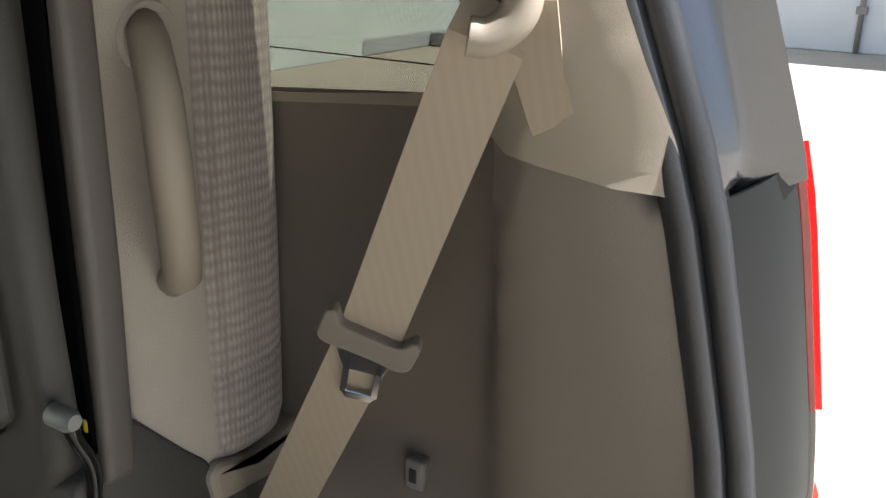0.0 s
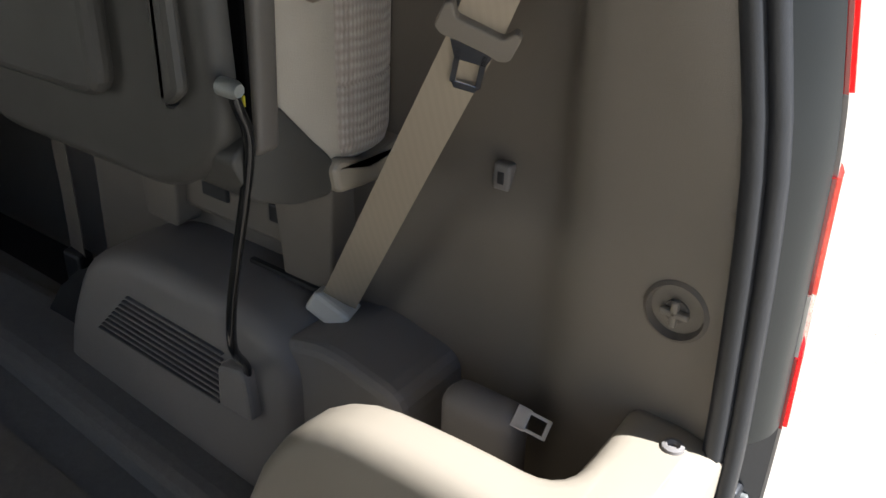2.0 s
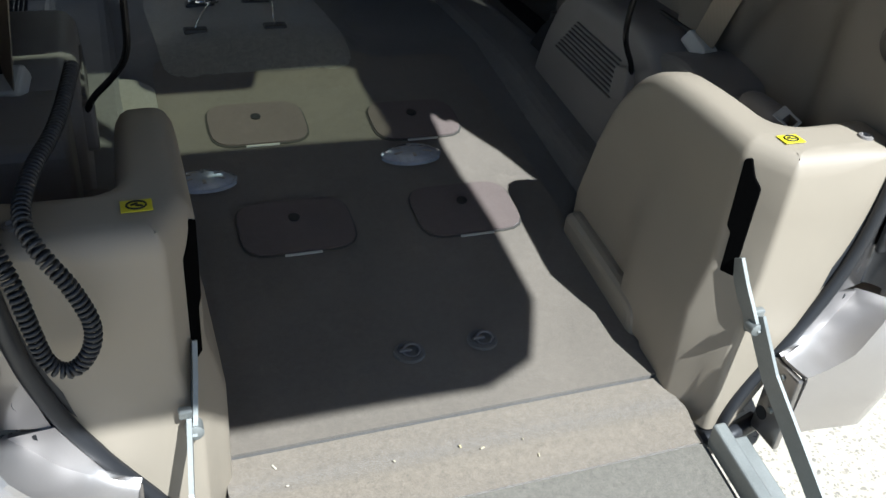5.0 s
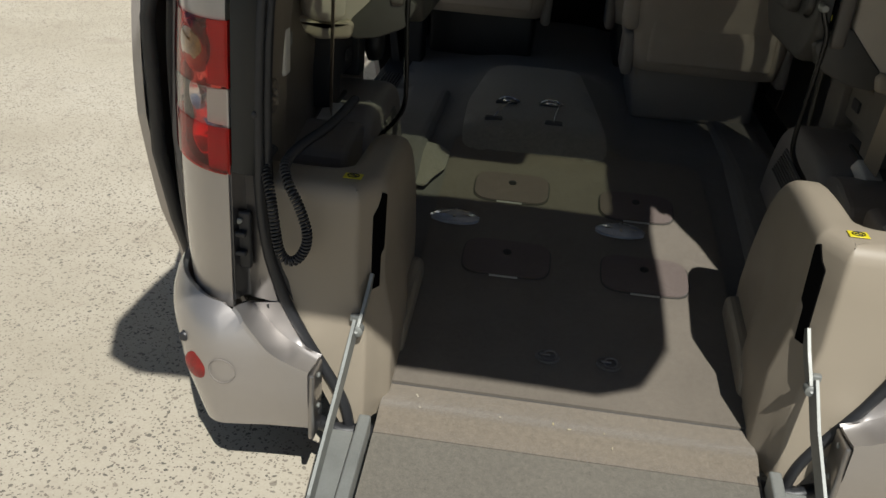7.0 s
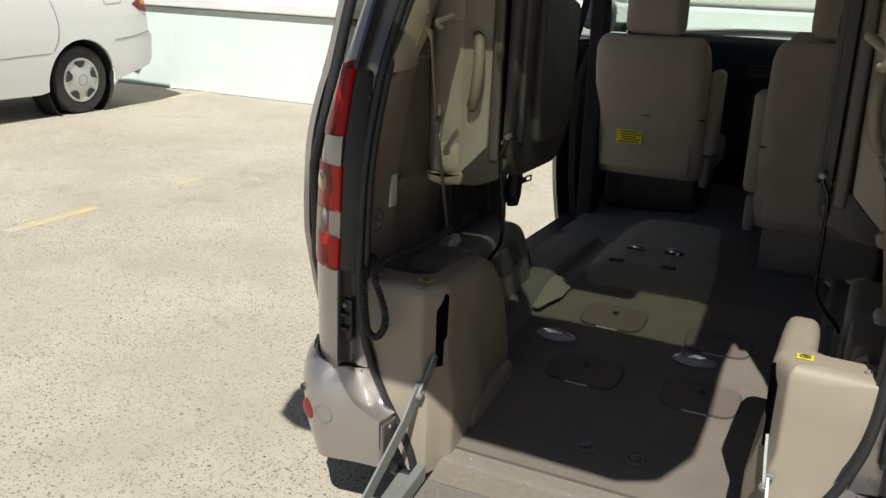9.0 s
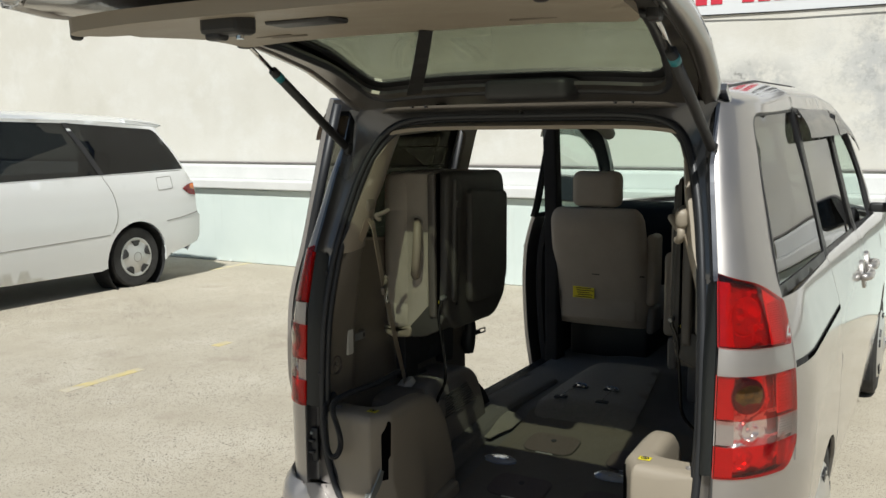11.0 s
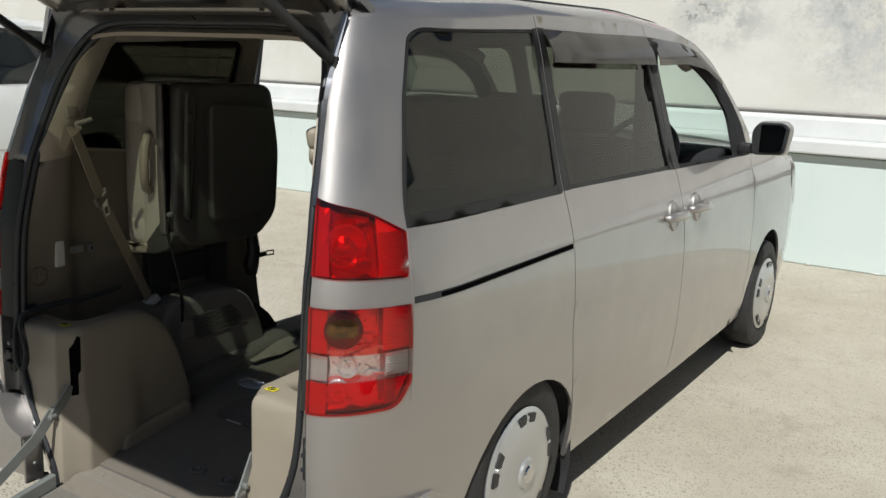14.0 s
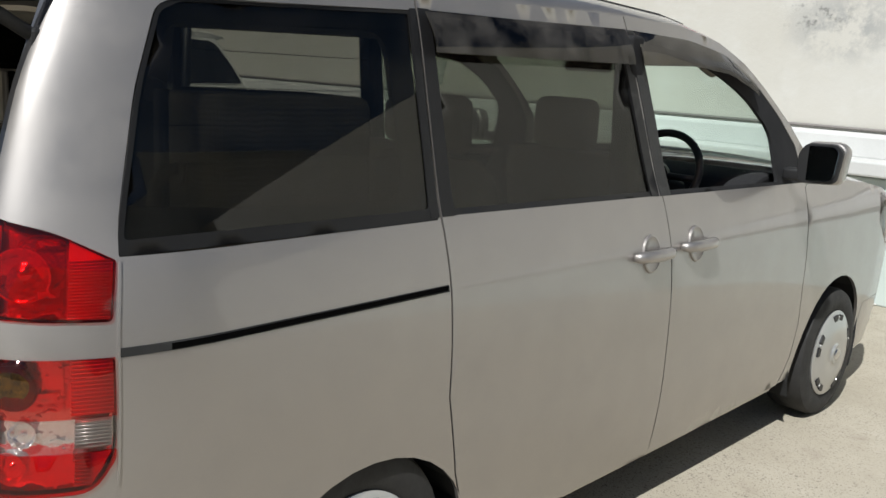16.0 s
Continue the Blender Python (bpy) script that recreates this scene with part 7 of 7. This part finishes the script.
def coil_cable():
    c = thing("control_cable", (-0.565, -0.775, 0.46), "black coiled control cable hanging beside the box", "cable")
    path = smoothed([(-0.595, -0.70, 0.73), (-0.60, -0.745, 0.72), (-0.575, -0.785, 0.68), (-0.565, -0.795, 0.62), (-0.555, -0.798, 0.56), (-0.525, -0.798, 0.552), (-0.500, -0.798, 0.60), (-0.518, -0.795, 0.66), (-0.542, -0.79, 0.70), (-0.560, -0.76, 0.725), (-0.55, -0.68, 0.735), (-0.52, -0.58, 0.74), (-0.50, -0.45, 0.76)], 3)
    pts = [Vector((p.x, p.y, p.z)) for p in [Vector((*q,)) for q in path]]
    d = [0.0]
    for a, b in zip(pts, pts[1:]):
        d.append(d[-1] + (b - a).length)
    out = []
    n = int(d[-1] / 0.0007)
    X, Y, Z = ([p[k] for p in pts] for k in range(3))
    for k in range(n):
        t = d[-1] * k / n
        p = Vector((interp(t, d, X), interp(t, d, Y), interp(t, d, Z)))
        q = Vector((interp(t + 0.003, d, X), interp(t + 0.003, d, Y), interp(t + 0.003, d, Z)))
        w = (q - p).normalized() if (q - p).length > 1e-6 else Vector((0, 1, 0))
        a = w.orthogonal().normalized() if abs(w.y) > 0.9 else (Vector((0, 1, 0)) - w * w.y).normalized()
        b = w.cross(a)
        ph = 2 * math.pi * t / 0.0068
        out.append(p + 0.0075 * (math.cos(ph) * a + math.sin(ph) * b))
    part("coil", tube(out, 0.0027, 5), RUBBER, c)


coil_cable()


# ---- parked white van ----
def build_white_van():
    v = thing("parked_van", (-7.6, 4.2, 0), "white people carrier parked side-on by the wall", "van")
    y0 = 3.44

    def wx(x, z):
        """The flank facing the yard: x along, z up."""
        t = interp(z, [0.15, 0.45, 0.75, 1.05, 1.15, 1.45, 1.68], [0.05, 0.015, 0.0, 0.02, 0.05, 0.15, 0.26])
        rear = max(0.0, (x + 5.75) / 0.62)
        return (x, y0 + t + 0.09 * rear ** 3, z)
    belt = [(-9.9, 1.10), (-8.2, 1.145), (-6.55, 1.185), (-5.40, 1.21)]
    arch = arc(-6.16, 0.30, 0.395, 0.24)
    low = [(-9.9, 0.24), (-6.64, 0.22)] + arch + [(-5.70, 0.30), (-5.27, 0.40), (-5.22, 0.455), (-5.215, 0.52), (-5.215, 0.70), (-5.275, 0.735), (-5.28, 0.80), (-5.285, 0.94), (-5.33, 1.075), (-5.395, 1.205)] + belt[::-1][1:]
    b = part("body_side", patch(wx, low, (), 0.09, 0.02), WHITE_PAINT, v)
    up = [(-9.9, 1.105), (-8.2, 1.15), (-6.55, 1.19), (-5.40, 1.215), (-5.50, 1.42), (-5.62, 1.60), (-5.66, 1.685), (-6.6, 1.745), (-8.4, 1.76), (-9.9, 1.74)]
    g1 = rounded([(-6.53, 1.195), (-5.42, 1.222), (-5.53, 1.42), (-5.66, 1.62), (-5.72, 1.66), (-6.79, 1.715)], [0.02, 0.02, 0.1, 0.04, 0.03, 0.02])
    g2 = rounded([(-8.3, 1.155), (-6.575, 1.194), (-6.835, 1.715), (-8.3, 1.73)], 0.02)
    g3 = rounded([(-9.8, 1.11), (-8.38, 1.152), (-8.38, 1.73), (-9.3, 1.71)], 0.02)
    part("upper_side", patch(wx, up, (g1, g2, g3), 0.1, 0.02), WHITE_PAINT, v)
    for g in (g1, g2, g3):
        part("window", patch(wx, g, (), 0.1, 0.004, -0.004), DARKGLASS, v, "dark tinted van window")
    part("pillar_trim", patch(wx, [(-6.585, 1.192), (-6.52, 1.194), (-6.78, 1.718), (-6.845, 1.718)], (), 0.08, 0.01, 0.002), BLACK, v)

    def top(x, k):
        z = interp(x, [-9.9, -8.4, -6.6, -5.9, -5.62], [1.74, 1.76, 1.745, 1.715, 1.695])
        yb = y0 + 0.26
        return (x, yb + (1.0) * k, z + 0.09 * (1 - abs(2 * k - 1) ** 2.4))
    part("roof", grid(top, lin(-9.9, -5.60, 20), lin(0, 1, 14), 0.02, False), WHITE_PAINT, v)
    part("roof_spoiler", prism(rounded([(-6.05, 1.705), (-5.68, 1.675), (-5.54, 1.695), (-5.55, 1.712), (-5.70, 1.742), (-6.05, 1.765)], 0.012), "y", y0 + 0.27, y0 + 1.26, 0.01), WHITE_PAINT, v)
    part("roof_rail", box((-8.5, y0 + 0.38, 1.81), (1.2, 0.5, 0.025), 0.01), WHITE_PAINT, v)

    def tail(z, k):
        x = interp(z, [0.3, 0.355, 0.453, 0.52, 0.70, 0.735, 0.94, 1.075, 1.23, 1.42, 1.60, 1.69], [-5.28, -5.24, -5.17, -5.14, -5.14, -5.20, -5.205, -5.25, -5.33, -5.43, -5.56, -5.62])
        yy = interp(z, [0.3, 0.75, 1.15, 1.66], [0.10, 0.08, 0.12, 0.28])
        return (x + 0.10 - 0.20 * abs(2 * k - 1) ** 3, y0 + yy + (1.52 - 2 * (yy - 0.08)) * k, z)
    part("tailgate", grid(tail, lin(0.30, 1.69, 28), lin(0, 1, 12), 0.02, True), WHITE_PAINT, v)
    part("far_side", box((-7.6, y0 + 1.5, 0.7), (4.5, 0.05, 0.95), 0.01), WHITE_PAINT, v)
    part("floor_pan", box((-7.6, y0 + 0.86, 0.28), (4.4, 1.1, 0.08), 0.02), UNDER, v)
    lamp = rounded([(-5.50, 1.005), (-5.40, 0.94), (-5.292, 0.925), (-5.318, 1.065), (-5.42, 1.05)], [0.004, 0.03, 0.004, 0.004, 0.03])
    tl = part("tail_lamp", patch(wx, lamp, (), 0.03, 0.02, 0.006), DEEPRED, v, "dark red tail lamp with amber corner")
    part("indicator_lens", patch(wx, rounded([(-5.385, 1.005), (-5.305, 0.985), (-5.322, 1.056), (-5.38, 1.05)], 0.008), (), 0.03, 0.004, 0.009), AMBERLENS, tl, "amber indicator lens")
    gap = lambda pts, r=0.003: tube([Vector(wx(*p)) + Vector((0, -0.001, 0)) for p in smoothed([(x, z, 0) for x, z in pts], 2) for p in [p[:2]]], r, 5)
    part("bumper_line", gap([(-5.76, 0.672), (-5.5, 0.70), (-5.27, 0.737)], 0.004), GREYTRIM, v)
    part("sill_line", gap([(-9.8, 0.48), (-8.0, 0.535), (-6.53, 0.585)]), GREYTRIM, v)
    part("door_gap", gap([(-6.56, 1.18), (-6.46, 1.0), (-6.42, 0.85), (-6.43, 0.72), (-6.49, 0.60)]), GREYTRIM, v)
    flap = rounded([(-5.86, 1.005), (-5.65, 1.02), (-5.65, 1.15), (-5.86, 1.14)], 0.02)
    part("fuel_flap", tube([Vector(wx(*p)) + Vector((0, -0.001, 0)) for p in flap], 0.0025, 5, True), GREYTRIM, v, "outline of the fuel filler flap")
    for hx in (-7.95,):
        part("door_handle", tube([(hx - 0.13, y0 - 0.002, 0.90), (hx - 0.10, y0 - 0.03, 0.90), (hx + 0.08, y0 - 0.03, 0.905), (hx + 0.12, y0 - 0.002, 0.905)], 0.014, 8), WHITE_PAINT, v)
    for wx0 in (-6.16, -9.1):
        c = (wx0, y0 + 0.06, 0.315)
        ty = part("wheel", lathe([(0.19, 0.2), (0.19, 0.30), (0.16, 0.315), (0.02, 0.315), (0.0, 0.30), (-0.006, 0.25), (0.004, 0.215)], c, "y", 48), TYRE, v, "black tyre with five-spoke silver cover")
        part("wheel_cover", lathe([(0.03, 0.21), (-0.002, 0.205), (-0.004, 0.185), (0.004, 0.17), (-0.012, 0.10), (-0.02, 0.06), (-0.022, 0.0)], c, "y", 48), CAP, ty)
        for k in range(5):
            a = 2 * math.pi * k / 5 + 0.9
            sl = prism(rounded([(0.118, -0.022), (0.172, -0.058), (0.176, 0.058), (0.118, 0.022)], 0.012), "y", -0.016, 0.0, 0.003, 1)
            bmesh.ops.transform(sl, matrix=Matrix.Translation(c) @ Matrix.Rotation(a, 4, "Y"), verts=sl.verts)
            part("cover_slot", sl, BLACK, ty)
        part("hub_ring", tube(turned(Vector(c) + Vector((0, -0.021, 0)), 0.05, 28, (Vector((1, 0, 0)), Vector((0, 0, 1)))), 0.003, 5, True), GREYTRIM, ty)
        part("arch_liner", lathe([(0.0, 0.395), (0.25, 0.395), (0.25, 0.0)], (wx0, y0 + 0.05, 0.30), "y", 32, False), UNDER, v)
    # seats behind the dark panes
    for sx in (-7.5, -8.2, -6.2):
        part("seat", cushion((sx, y0 + 0.6, 1.15), (0.14, 0.42, 0.55), 0.06, 4), BLACK, v)
    v.matrix_basis = Matrix.Translation((-2.83, 9.76, 0)) @ Matrix.Rotation(math.pi / 2, 4, "Z") @ v.matrix_basis


build_white_van()
